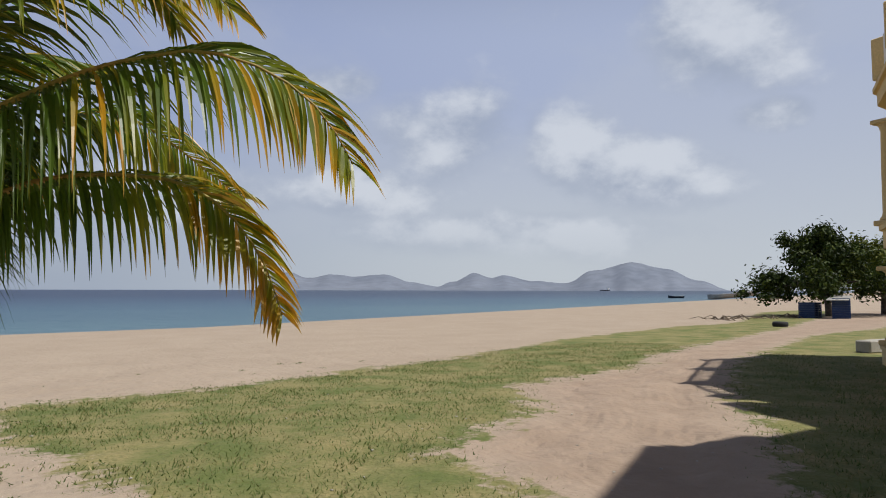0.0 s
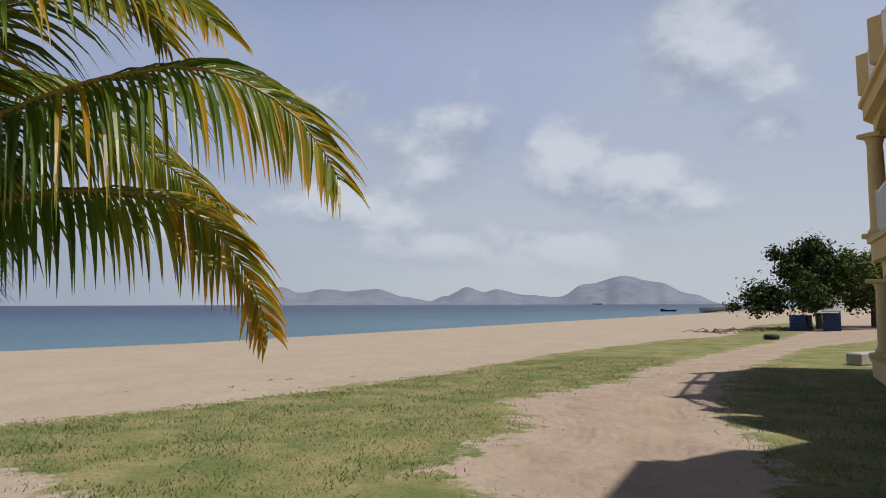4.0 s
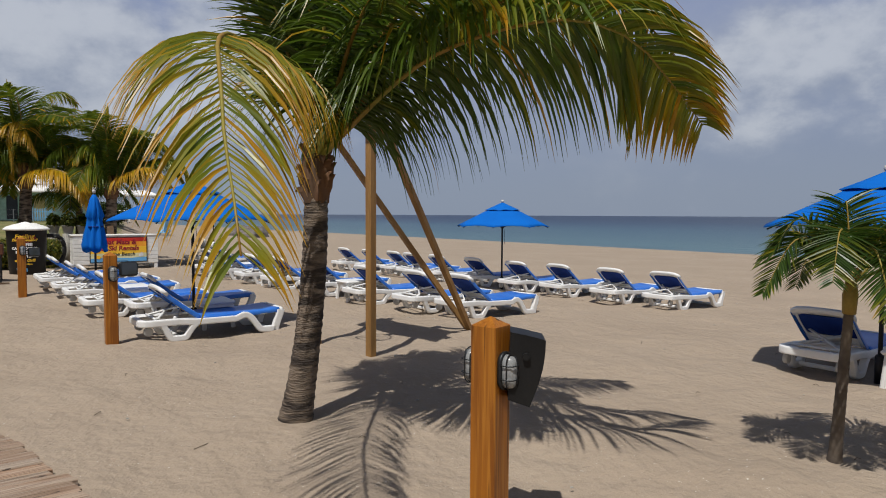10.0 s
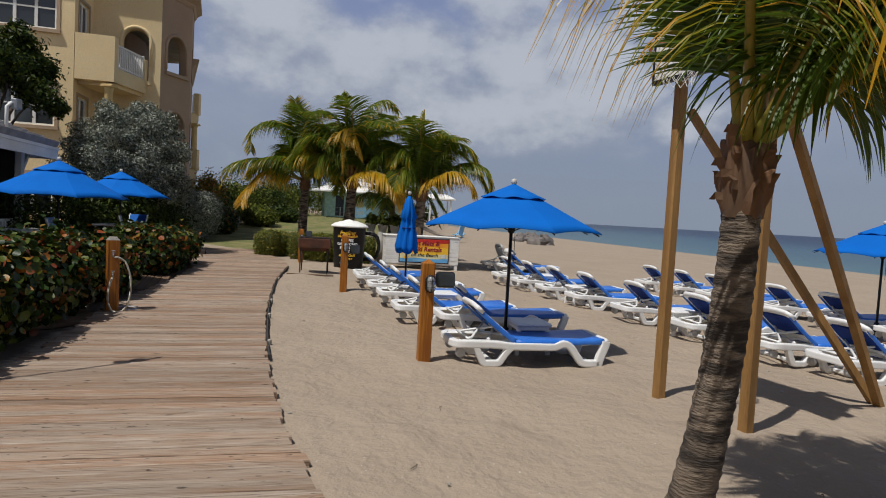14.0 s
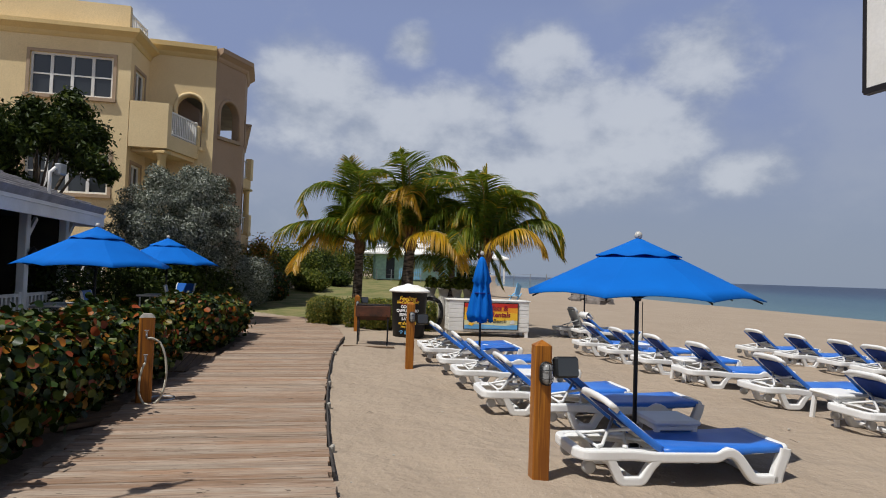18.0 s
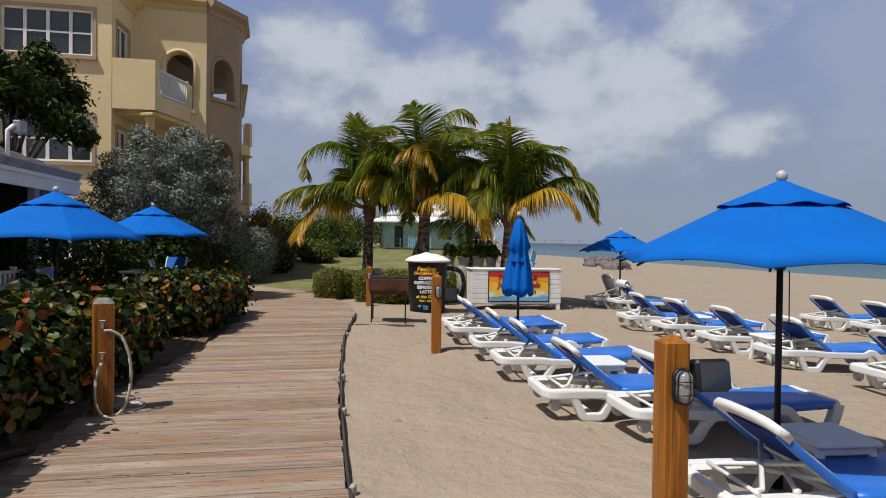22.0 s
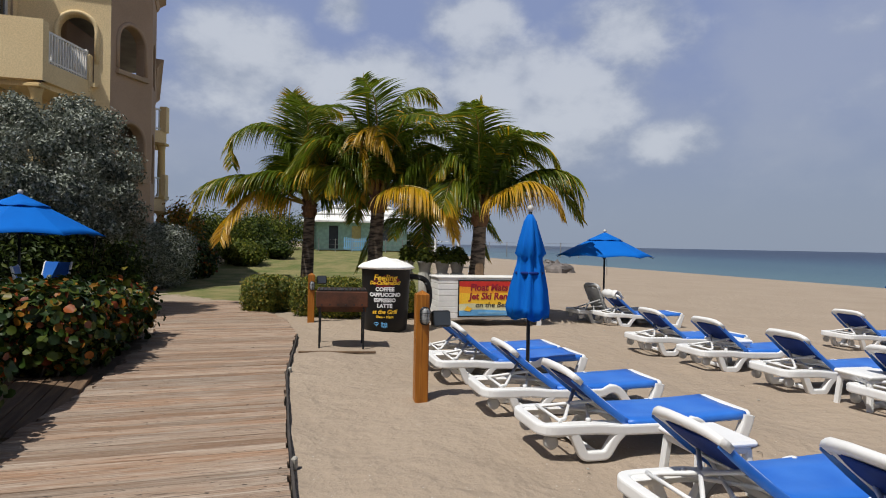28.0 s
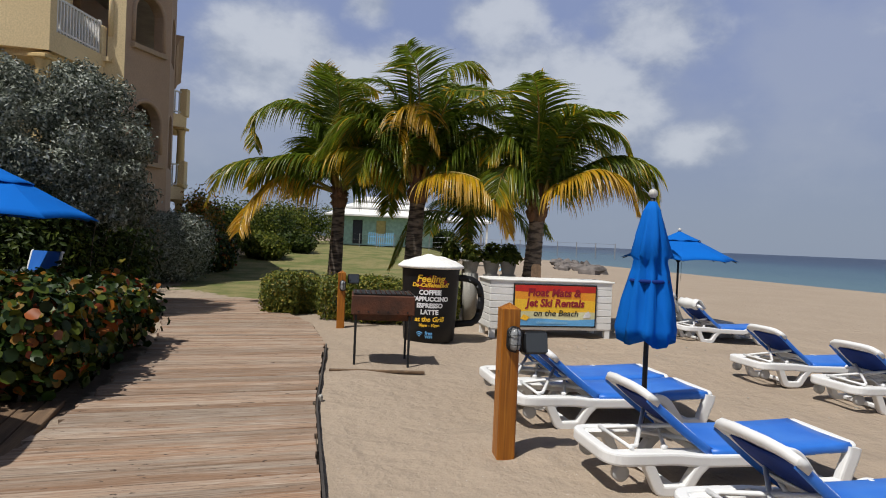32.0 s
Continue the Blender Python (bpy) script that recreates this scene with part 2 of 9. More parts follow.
def boardmat():
    """Sun-bleached decking: brown and grey streaks along the grain, cracks, knots, and a tone of its own for every board."""
    mt = bpy.data.materials.new("board_wood")
    mt.use_nodes = True
    nt = mt.node_tree
    n, l = nt.nodes.new, nt.links.new
    b = nt.nodes["Principled BSDF"]
    b.inputs["Roughness"].default_value, b.inputs["Specular IOR Level"].default_value = 0.82, 0.25
    tc, oi = n("ShaderNodeTexCoord"), n("ShaderNodeObjectInfo")
    far = n("ShaderNodeMath")
    far.operation = "MULTIPLY"
    far.inputs[1].default_value = 211.0
    l(oi.outputs["Random"], far.inputs[0])

    def grain(sx, sy, detail=4, rough=0.6):
        mp = n("ShaderNodeMapping")
        mp.inputs["Scale"].default_value = (sx, sy, sy)
        l(tc.outputs["Object"], mp.inputs[0])
        l(far.outputs[0], mp.inputs["Location"])
        t = n("ShaderNodeTexNoise")
        t.inputs["Scale"].default_value, t.inputs["Detail"].default_value, t.inputs["Roughness"].default_value = 1.0, detail, rough
        l(mp.outputs[0], t.inputs["Vector"])
        return t.outputs[0]

    def ramp(v, lo, hi, a=0.0, c=1.0):
        t = n("ShaderNodeMapRange")
        l(v, t.inputs[0])
        for k, q in enumerate((lo, hi, a, c)):
            t.inputs[k + 1].default_value = q
        return t.outputs[0]

    def mix(f, c1, c2):
        t = n("ShaderNodeMix")
        t.data_type = "RGBA"
        for k, q in ((0, f), (6, c1), (7, c2)):
            if isinstance(q, tuple):
                t.inputs[k].default_value = (*q, 1)
            else:
                l(q, t.inputs[k])
        return t.outputs[2]

    # orange-brown heartwood, bleached to grey where the boards are worn
    own = n("ShaderNodeTexWhiteNoise")
    own.noise_dimensions = "1D"
    l(far.outputs[0], own.inputs["W"])
    worn = n("ShaderNodeMath")
    worn.operation = "MULTIPLY_ADD"
    l(own.outputs[0], worn.inputs[0])
    worn.inputs[1].default_value = 0.20
    l(grain(0.9, 9, 4), worn.inputs[2])
    col = mix(ramp(worn.outputs[0], 0.46, 0.74), (0.292, 0.170, 0.103), (0.360, 0.290, 0.228))
    col = mix(ramp(grain(2.0, 60, 3), 0.40, 0.66, 0.0, 0.45), col, (0.40, 0.31, 0.225))
    col = mix(ramp(grain(3.2, 150, 3), 0.48, 0.64, 0.0, 0.7), col, (0.17, 0.108, 0.068))
    col = mix(ramp(grain(1.6, 85, 2), 0.61, 0.67, 0.0, 0.75), col, (0.085, 0.058, 0.042))
    col = mix(ramp(grain(11, 30, 2), 0.665, 0.70, 0.0, 0.9), col, (0.05, 0.036, 0.028))
    col = mix(ramp(grain(2.6, 44, 3), 0.55, 0.68, 0.0, 0.5), col, (0.52, 0.45, 0.375))
    hs = n("ShaderNodeHueSaturation")
    l(col, hs.inputs["Color"])
    l(ramp(oi.outputs["Random"], 0.0, 1.0, 0.76, 1.10), hs.inputs["Value"])
    l(hs.outputs[0], b.inputs["Base Color"])
    bp = n("ShaderNodeBump")
    bp.inputs["Strength"].default_value, bp.inputs["Distance"].default_value = 0.9, 0.006
    l(grain(3, 90, 4), bp.inputs["Height"])
    l(bp.outputs[0], b.inputs["Normal"])
    return mt


def stainmat():
    """Amber stain on softwood posts: streaks along the grain, darker runs, a few knots, some gloss."""
    mt = bpy.data.materials.new("post_wood")
    mt.use_nodes = True
    nt = mt.node_tree
    n, l = nt.nodes.new, nt.links.new
    b = nt.nodes["Principled BSDF"]
    b.inputs["Roughness"].default_value, b.inputs["Specular IOR Level"].default_value = 0.42, 0.4
    tc, oi = n("ShaderNodeTexCoord"), n("ShaderNodeObjectInfo")
    far = n("ShaderNodeMath")
    far.operation = "MULTIPLY"
    far.inputs[1].default_value = 97.0
    l(oi.outputs["Random"], far.inputs[0])

    def grain(sx, sz, lo, hi, detail=4):
        mp = n("ShaderNodeMapping")
        mp.inputs["Scale"].default_value = (sx, sx, sz)
        l(tc.outputs["Object"], mp.inputs[0])
        l(far.outputs[0], mp.inputs["Location"])
        t = n("ShaderNodeTexNoise")
        t.inputs["Scale"].default_value, t.inputs["Detail"].default_value = 1.0, detail
        l(mp.outputs[0], t.inputs["Vector"])
        r = n("ShaderNodeMapRange")
        l(t.outputs[0], r.inputs[0])
        r.inputs[1].default_value, r.inputs[2].default_value = lo, hi
        return r.outputs[0]

    def mix(f, c1, c2):
        t = n("ShaderNodeMix")
        t.data_type = "RGBA"
        for k, q in ((0, f), (6, c1), (7, c2)):
            if isinstance(q, tuple):
                t.inputs[k].default_value = (*q, 1)
            else:
                l(q, t.inputs[k])
        return t.outputs[2]

    col = mix(grain(16, 1.1, 0.35, 0.65), (0.37, 0.130, 0.012), (0.22, 0.070, 0.008))
    col = mix(grain(60, 1.8, 0.50, 0.66), col, (0.42, 0.165, 0.020))
    col = mix(grain(34, 0.9, 0.60, 0.68), col, (0.13, 0.045, 0.008))
    col = mix(grain(15, 9, 0.71, 0.75, 2), col, (0.035, 0.014, 0.006))
    l(col, b.inputs["Base Color"])
    bp = n("ShaderNodeBump")
    bp.inputs["Strength"].default_value, bp.inputs["Distance"].default_value = 0.35, 0.004
    l(grain(70, 2.5, 0.2, 0.8), bp.inputs["Height"])
    l(bp.outputs[0], b.inputs["Normal"])
    return mt


M = {}
M["white_plastic"] = mat("white_plastic", (0.77, 0.77, 0.755), 0.42, (0.73, 0.725, 0.705), 3, 90, 0.02, grain=0.04)
M["grey_plastic"] = mat("grey_plastic", (0.46, 0.46, 0.45), 0.5, (0.40, 0.40, 0.39), 3, 90, 0.02, grain=0.06)
M["blue_sling"] = mat("blue_sling", (0.010, 0.12, 0.52), 0.42, (0.035, 0.175, 0.60), 3, 240, 0.15, 400, dist=0.002, grain=0.1, spec=0.55)
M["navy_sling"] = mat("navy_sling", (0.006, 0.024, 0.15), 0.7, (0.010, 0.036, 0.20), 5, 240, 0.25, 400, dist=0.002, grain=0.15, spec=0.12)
M["canopy"] = mat("canopy", (0.002, 0.130, 0.52), 0.8, (0.002, 0.112, 0.46), 2, 300, 0.15, 300, spec=0.12, dist=0.002, grain=0.08)
M["dark_metal"] = mat("dark_metal", (0.035, 0.037, 0.04), 0.45, metal=0.6, bump=0.03)
M["grey_metal"] = mat("grey_metal", (0.45, 0.46, 0.47), 0.35, metal=0.8, bump=0.03)
M["white_ball"] = mat("white_ball", (0.62, 0.60, 0.55), 0.4, bump=0)
M["post_wood"] = stainmat()
M["pole_wood"] = mat("pole_wood", (0.36, 0.20, 0.065), 0.6, (0.25, 0.13, 0.04), 2.2, 26, 0.3, 14, vary=0.1, stretch=(4, 4, 0.4))
M["board_wood"] = boardmat()
M["old_wood"] = mat("old_wood", (0.20, 0.125, 0.07), 0.8, (0.12, 0.075, 0.045), 2, 24, 0.5, 16, vary=0.2, stretch=(0.7, 8, 8))
M["edge_wood"] = mat("edge_wood", (0.035, 0.03, 0.027), 0.9, (0.065, 0.055, 0.048), 3, 30, 0.4)
M["trunk"] = mat("trunk", (0.20, 0.155, 0.115), 0.9, (0.045, 0.035, 0.028), 2.6, 22, 1.0, 12, stretch=(1.6, 1.6, 7), lo=0.42, hi=0.58, dist=0.03)
M["boot"] = mat("boot", (0.21, 0.105, 0.05), 0.9, (0.085, 0.055, 0.035), 5, 30, 0.7, 20, stretch=(1, 1, 0.3))
M["rachis"] = mat("rachis", (0.22, 0.20, 0.03), 0.5, (0.30, 0.17, 0.03), 3, 40, 0.1)
M["bark"] = mat("bark", (0.15, 0.12, 0.09), 0.9, (0.07, 0.055, 0.045), 5, 30, 0.8, 25)
M["frond"] = frondmat("frond")
M["frond_gold"] = frondmat("frond_gold", (0.13, 0.19, 0.015), (0.64, 0.38, 0.010))
M["frond_small"] = frondmat("frond_small", (0.045, 0.092, 0.010), (0.2, 0.19, 0.025))
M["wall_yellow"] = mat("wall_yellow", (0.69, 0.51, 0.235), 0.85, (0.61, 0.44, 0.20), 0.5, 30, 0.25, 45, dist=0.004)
# tan stucco; on the far house it stands in for shaded cream
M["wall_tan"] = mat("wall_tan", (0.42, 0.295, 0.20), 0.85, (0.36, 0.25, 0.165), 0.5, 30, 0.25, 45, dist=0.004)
M["trim_tan"] = mat("trim_tan", (0.44, 0.32, 0.21), 0.8, (0.37, 0.27, 0.18), 0.8, 30, 0.15, 45)
M["white_paint"] = mat("white_paint", (0.80, 0.79, 0.76), 0.55, (0.70, 0.69, 0.65), 2, 50, 0.06, grain=0.1)
# restaurant interior: its shade is put into a near-black colour
M["room_shade"] = mat("room_shade", (0.045, 0.035, 0.025), 0.8, (0.025, 0.02, 0.015), 2, 20, 0.1)
M["concrete"] = mat("concrete", (0.42, 0.39, 0.34), 0.9, (0.30, 0.28, 0.24), 1.5, 40, 0.4)
M["slab_grey"] = mat("slab_grey", (0.32, 0.31, 0.29), 0.8, bump=0.2)
M["shingle"] = mat("shingle", (0.36, 0.35, 0.36), 0.9, (0.24, 0.235, 0.245), 3, 40, 0.4, vary=0.15)
M["turquoise"] = mat("turquoise", (0.36, 0.55, 0.50), 0.8, bump=0.1)
M["pale_yellow"] = mat("pale_yellow", (0.60, 0.50, 0.22), 0.8, bump=0.1)
M["light_blue"] = mat("light_blue", (0.22, 0.48, 0.72), 0.7, bump=0.05)
M["black_paint"] = mat("black_paint", (0.008, 0.008, 0.009), 0.5, (0.014, 0.014, 0.014), 3, 60, 0.06, spec=0.25)
M["foam"] = mat("foam", (0.82, 0.81, 0.78), 0.85, (0.72, 0.71, 0.67), 6, 60, 0.8, 30)
M["rust"] = mat("rust", (0.115, 0.042, 0.022), 0.8, (0.05, 0.026, 0.018), 4, 40, 0.5, 40, spec=0.3)
M["rubber"] = mat("rubber", (0.02, 0.02, 0.02), 0.8, bump=0.2)
M["hose"] = mat("hose", (0.55, 0.52, 0.42), 0.5, bump=0.05)
M["red_metal"] = mat("red_metal", (0.55, 0.025, 0.02), 0.4, bump=0.03)
M["red_paint"] = mat("red_paint", (0.60, 0.03, 0.02), 0.5, bump=0)
M["orange_paint"] = mat("orange_paint", (0.80, 0.27, 0.02), 0.5, (0.82, 0.36, 0.03), 1.5, 50, 0)
M["yellow_paint"] = mat("yellow_paint", (0.85, 0.55, 0.04), 0.5, (0.85, 0.47, 0.03), 1.5, 50, 0)
M["pale_paint"] = mat("pale_paint", (0.75, 0.72, 0.42), 0.5, bump=0)
M["sky_paint"] = mat("sky_paint", (0.14, 0.42, 0.75), 0.5, bump=0)
M["ink"] = mat("ink", (0.015, 0.012, 0.012), 0.5, bump=0)
M["white_ink"] = mat("white_ink", (0.80, 0.80, 0.80), 0.5, bump=0)
M["crimson_ink"] = mat("crimson_ink", (0.32, 0.015, 0.03), 0.5, bump=0)
M["rock"] = mat("rock", (0.19, 0.165, 0.15), 0.9, (0.10, 0.09, 0.085), 2, 20, 0.8, 12)
M["clay"] = mat("clay", (0.40, 0.38, 0.33), 0.85, bump=0.2)
M["hull_dark"] = mat("hull_dark", (0.03, 0.035, 0.05), 0.5, bump=0.05)
M["pallet_blue"] = mat("pallet_blue", (0.02, 0.05, 0.14), 0.6, (0.015, 0.035, 0.1), 3, 30, 0.1)
# hills: the haze of the distance is put into this pale blue-grey
M["hill_haze"] = mat("hill_haze", (0.175, 0.195, 0.235), 1.0, (0.15, 0.17, 0.21), 0.004, 0.02, 0, spec=0.0)
M["twig"] = mat("twig", (0.17, 0.13, 0.09), 0.9, bump=0.2)

M["seagrape"] = leafmat("seagrape", ((0.0, (0.009, 0.022, 0.004)), (0.5, (0.025, 0.050, 0.007)), (0.80, (0.085, 0.105, 0.010)), (0.89, (0.26, 0.11, 0.012)), (0.96, (0.26, 0.05, 0.014)), (1.0, (0.13, 0.05, 0.03))), 0.45, 0.08, 0.25)
M["silver_leaf"] = leafmat("silver_leaf", ((0.0, (0.03, 0.04, 0.022)), (0.45, (0.17, 0.19, 0.14)), (1.0, (0.43, 0.45, 0.385))), 0.6, 0.1, 0.2)
M["dark_leaf"] = leafmat("dark_leaf", ((0.0, (0.012, 0.022, 0.004)), (0.6, (0.030, 0.050, 0.006)), (1.0, (0.075, 0.095, 0.012))), 0.5, 0.10, 0.15)
M["mid_leaf"] = leafmat("mid_leaf", ((0.0, (0.03, 0.045, 0.006)), (0.6, (0.085, 0.11, 0.012)), (1.0, (0.18, 0.175, 0.025))), 0.55, 0.2, 0.15)
M["croton_leaf"] = leafmat("croton_leaf", ((0.0, (0.05, 0.075, 0.015)), (0.4, (0.14, 0.14, 0.02)), (0.7, (0.34, 0.19, 0.02)), (1.0, (0.40, 0.11, 0.02))), 0.45, 0.2)
M["box_leaf"] = leafmat("box_leaf", ((0.0, (0.04, 0.065, 0.010)), (0.5, (0.11, 0.135, 0.018)), (0.82, (0.22, 0.22, 0.03)), (1.0, (0.36, 0.25, 0.04))), 0.5, 0.2)
M["grass_blade"] = leafmat("grass_blade", ((0.0, (0.075, 0.118, 0.026)), (0.6, (0.118, 0.158, 0.038)), (0.85, (0.22, 0.20, 0.075)), (1.0, (0.36, 0.30, 0.15))), 0.6, 0.3)


def glassmat():
    mt = bpy.data.materials.new("window_glass")
    mt.use_nodes = True
    b = mt.node_tree.nodes["Principled BSDF"]
    b.inputs["Base Color"].default_value = (0.03, 0.035, 0.04, 1)
    b.inputs["Roughness"].default_value = 0.06
    b.inputs["Specular IOR Level"].default_value = 0.7
    return mt


M["glass"] = glassmat()
M["weathered_top"] = mat("weathered_top", (0.30, 0.28, 0.25), 0.9, (0.18, 0.165, 0.15), 12, 60, 0.4)
M["curtain"] = mat("curtain", (0.34, 0.34, 0.33), 0.9, bump=0.1)
M["lamp_grey"] = mat("lamp_grey", (0.34, 0.35, 0.35), 0.25, (0.22, 0.225, 0.225), 20, 90, 0.05, spec=0.5)
M["swoosh_red"] = mat("swoosh_red", (0.22, 0.012, 0.010), 0.6, (0.06, 0.008, 0.008), 9, 40, 0.05)
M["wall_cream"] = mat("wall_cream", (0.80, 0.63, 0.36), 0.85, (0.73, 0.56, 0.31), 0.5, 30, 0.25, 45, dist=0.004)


# ---- mesh helpers ----
def mesh_of(name, verts, faces, material=None, smooth=False):
    me = bpy.data.meshes.new(name)
    me.from_pydata([tuple(v) for v in verts], [], [tuple(f) for f in faces])
    if material:
        me.materials.append(M[material] if isinstance(material, str) else material)
    if smooth:
        me.polygons.foreach_set("use_smooth", [True] * len(me.polygons))
    me.update()
    return me


class Shape:
    """Collects boxes, tubes, lathes and strips into one mesh."""

    def __init__(self):
        self.v, self.f, self.sm, self.welded = [], [], [], False

    def add(self, verts, faces, smooth=False):
        k = len(self.v)
        self.v += [Vector(p) for p in verts]
        self.f += [tuple(i + k for i in q) for q in faces]
        self.sm += [smooth] * len(faces)
        return self

    def box(self, c, s, m=None, bevel=0.0):
        """A box of size s about c, its edges cut by bevel."""
        x, y, z = (a / 2 for a in s)
        m = m or Matrix()
        if bevel <= 0:
            p = [(i * x, j * y, k * z) for i in (-1, 1) for j in (-1, 1) for k in (-1, 1)]
            f = [(0, 1, 3, 2), (4, 6, 7, 5), (0, 4, 5, 1), (2, 3, 7, 6), (0, 2, 6, 4), (1, 5, 7, 3)]
        else:
            b = min(bevel, x * 0.9, y * 0.9, z * 0.9)
            p, f = [], []
            for sx in (-1, 1):
                for sy in (-1, 1):
                    for sz in (-1, 1):
                        p += [(sx * x, sy * (y - b), sz * (z - b)), (sx * (x - b), sy * y, sz * (z - b)), (sx * (x - b), sy * (y - b), sz * z)]
            g = lambda sx, sy, sz, a: 3 * (4 * (sx > 0) + 2 * (sy > 0) + (sz > 0)) + a  # noqa: E731
            for s_ in (-1, 1):
                f.append([g(s_, -1, -1, 0), g(s_, 1, -1, 0), g(s_, 1, 1, 0), g(s_, -1, 1, 0)][:: s_])
                f.append([g(-1, s_, -1, 1), g(-1, s_, 1, 1), g(1, s_, 1, 1), g(1, s_, -1, 1)][:: s_])
                f.append([g(-1, -1, s_, 2), g(1, -1, s_, 2), g(1, 1, s_, 2), g(-1, 1, s_, 2)][:: s_])
            for a in (-1, 1):
                for b2 in (-1, 1):
                    f.append([g(a, b2, -1, 0), g(a, b2, 1, 0), g(a, b2, 1, 1), g(a, b2, -1, 1)][:: -a * b2])
                    f.append([g(-1, a, b2, 1), g(1, a, b2, 1), g(1, a, b2, 2), g(-1, a, b2, 2)][:: -a * b2])
                    f.append([g(a, -1, b2, 0), g(a, 1, b2, 0), g(a, 1, b2, 2), g(a, -1, b2, 2)][:: a * b2])
                    for c2 in (-1, 1):
                        f.append([g(a, b2, c2, 0), g(a, b2, c2, 1), g(a, b2, c2, 2)][:: a * b2 * c2])
        c = Vector(c)
        self.add([m @ (Vector(q) + c) if m else Vector(q) + c for q in p], f)
        return self

    def beam(self, a, b, w, h, up=(0, 0, 1), bevel=0.0, roll=0.0):
        """A bar from a to b, w wide and h high."""
        a, b = Vector(a), Vector(b)
        d = b - a
        zax = d.normalized()
        x = Vector(up).cross(zax)
        if x.length < 1e-4:
            x = Vector((1, 0, 0))
        x.normalize()
        y = zax.cross(x)
        rot = Matrix((x, y, zax)).transposed().to_4x4() @ Matrix.Rotation(roll, 4, "Z")
        return self.box((0, 0, 0), (w, h, d.length), Matrix.Translation((a + b) / 2) @ rot, bevel)

    def tube(self, pts, r, n=8, caps=True, smooth=True):
        """A tube through pts; r is one radius or one for each point."""
        pts = [Vector(p) for p in pts]
        rs = [r] * len(pts) if isinstance(r, (int, float)) else r
        k, ref = len(self.v), None
        vs, fs = [], []
        for i, p in enumerate(pts):
            d = (pts[min(i + 1, len(pts) - 1)] - pts[max(i - 1, 0)]).normalized()
            if ref is None:
                ref = d.orthogonal().normalized()
            ref = (ref - d * ref.dot(d)).normalized()
            s = d.cross(ref)
            vs += [p + (ref * math.cos(a) + s * math.sin(a)) * rs[i] for a in (math.tau * j / n for j in range(n))]
        for i in range(len(pts) - 1):
            fs += [(i * n + j, i * n + (j + 1) % n, (i + 1) * n + (j + 1) % n, (i + 1) * n + j) for j in range(n)]
        self.add(vs, fs, smooth)
        if caps:
            last = (len(pts) - 1) * n
            self.f += [tuple(k + j for j in reversed(range(n))), tuple(k + last + j for j in range(n))]
            self.sm += [False, False]
        return self

    def lathe(self, prof, c=(0, 0, 0), n=20, smooth=True, sx=1.0):
        """A body turned about z from (radius, height) pairs."""
        c = Vector(c)
        vs = [c + Vector((r * math.cos(math.tau * j / n) * sx, r * math.sin(math.tau * j / n), z)) for r, z in prof for j in range(n)]
        fs = [(i * n + j, i * n + (j + 1) % n, (i + 1) * n + (j + 1) % n, (i + 1) * n + j) for i in range(len(prof) - 1) for j in range(n)]
        self.add(vs, fs, smooth)
        k = len(self.v) - len(vs)
        self.f += [tuple(k + j for j in reversed(range(n))), tuple(k + (len(prof) - 1) * n + j for j in range(n))]
        self.sm += [False, False]
        return self

    def prism(self, poly, z0, z1):
        """A flat outline (x, y), counter-clockwise, raised from z0 to z1."""
        n = len(poly)
        self.add([(x, y, z0) for x, y in poly] + [(x, y, z1) for x, y in poly], [tuple(reversed(range(n))), tuple(range(n, 2 * n))] + [(i, (i + 1) % n, n + (i + 1) % n, n + i) for i in range(n)])
        return self

    def plate(self, poly, m, t):
        """A flat outline in the plane of m's x and y, t thick along its z."""
        n = len(poly)
        self.add([m @ Vector((x, y, 0)) for x, y in poly] + [m @ Vector((x, y, t)) for x, y in poly], [tuple(reversed(range(n))), tuple(range(n, 2 * n))] + [(i, (i + 1) % n, n + (i + 1) % n, n + i) for i in range(n)])
        return self

    def mesh(self, name, material):
        me = mesh_of(name, self.v, self.f, material)
        me.polygons.foreach_set("use_smooth", self.sm)
        if self.welded:
            bm = bmesh.new()
            bm.from_mesh(me)
            bmesh.ops.remove_doubles(bm, verts=bm.verts, dist=0.0012)
            bm.to_mesh(me)
            bm.free()
        return me


def part(name, shape, material, parent, label=""):
    """One mesh object under a thing or under a part, in the parent's space."""
    me = shape.mesh(name, material) if isinstance(shape, Shape) else shape
    ob = new(name, me)
    ob.parent = parent
    if label:
        ob["label"] = label
    return ob


def thing(name, at, label, category, group="", kind="", rz=0.0):
    ob = new(name)
    ob.empty_display_size = 0.1
    ob.matrix_world = pose(*at, 0, 0, rz)
    return tagged(ob, label, category, group, kind)


def solid(name, shape, material, label, category, kind="", at=(0, 0, 0), rz=0.0, group=""):
    ob = new(name, shape.mesh(name, material) if isinstance(shape, Shape) else shape)
    ob.matrix_world = pose(*at, 0, 0, rz)
    return tagged(ob, label, category, group, kind)


def bez(a, m, b, n):
    """n + 1 points of a smooth curve from a through m to b."""
    a, m, b = Vector(a), Vector(m), Vector(b)
    c = 2 * m - (a + b) / 2
    return [a * (1 - t) ** 2 + c * 2 * t * (1 - t) + b * t * t for t in (i / n for i in range(n + 1))]


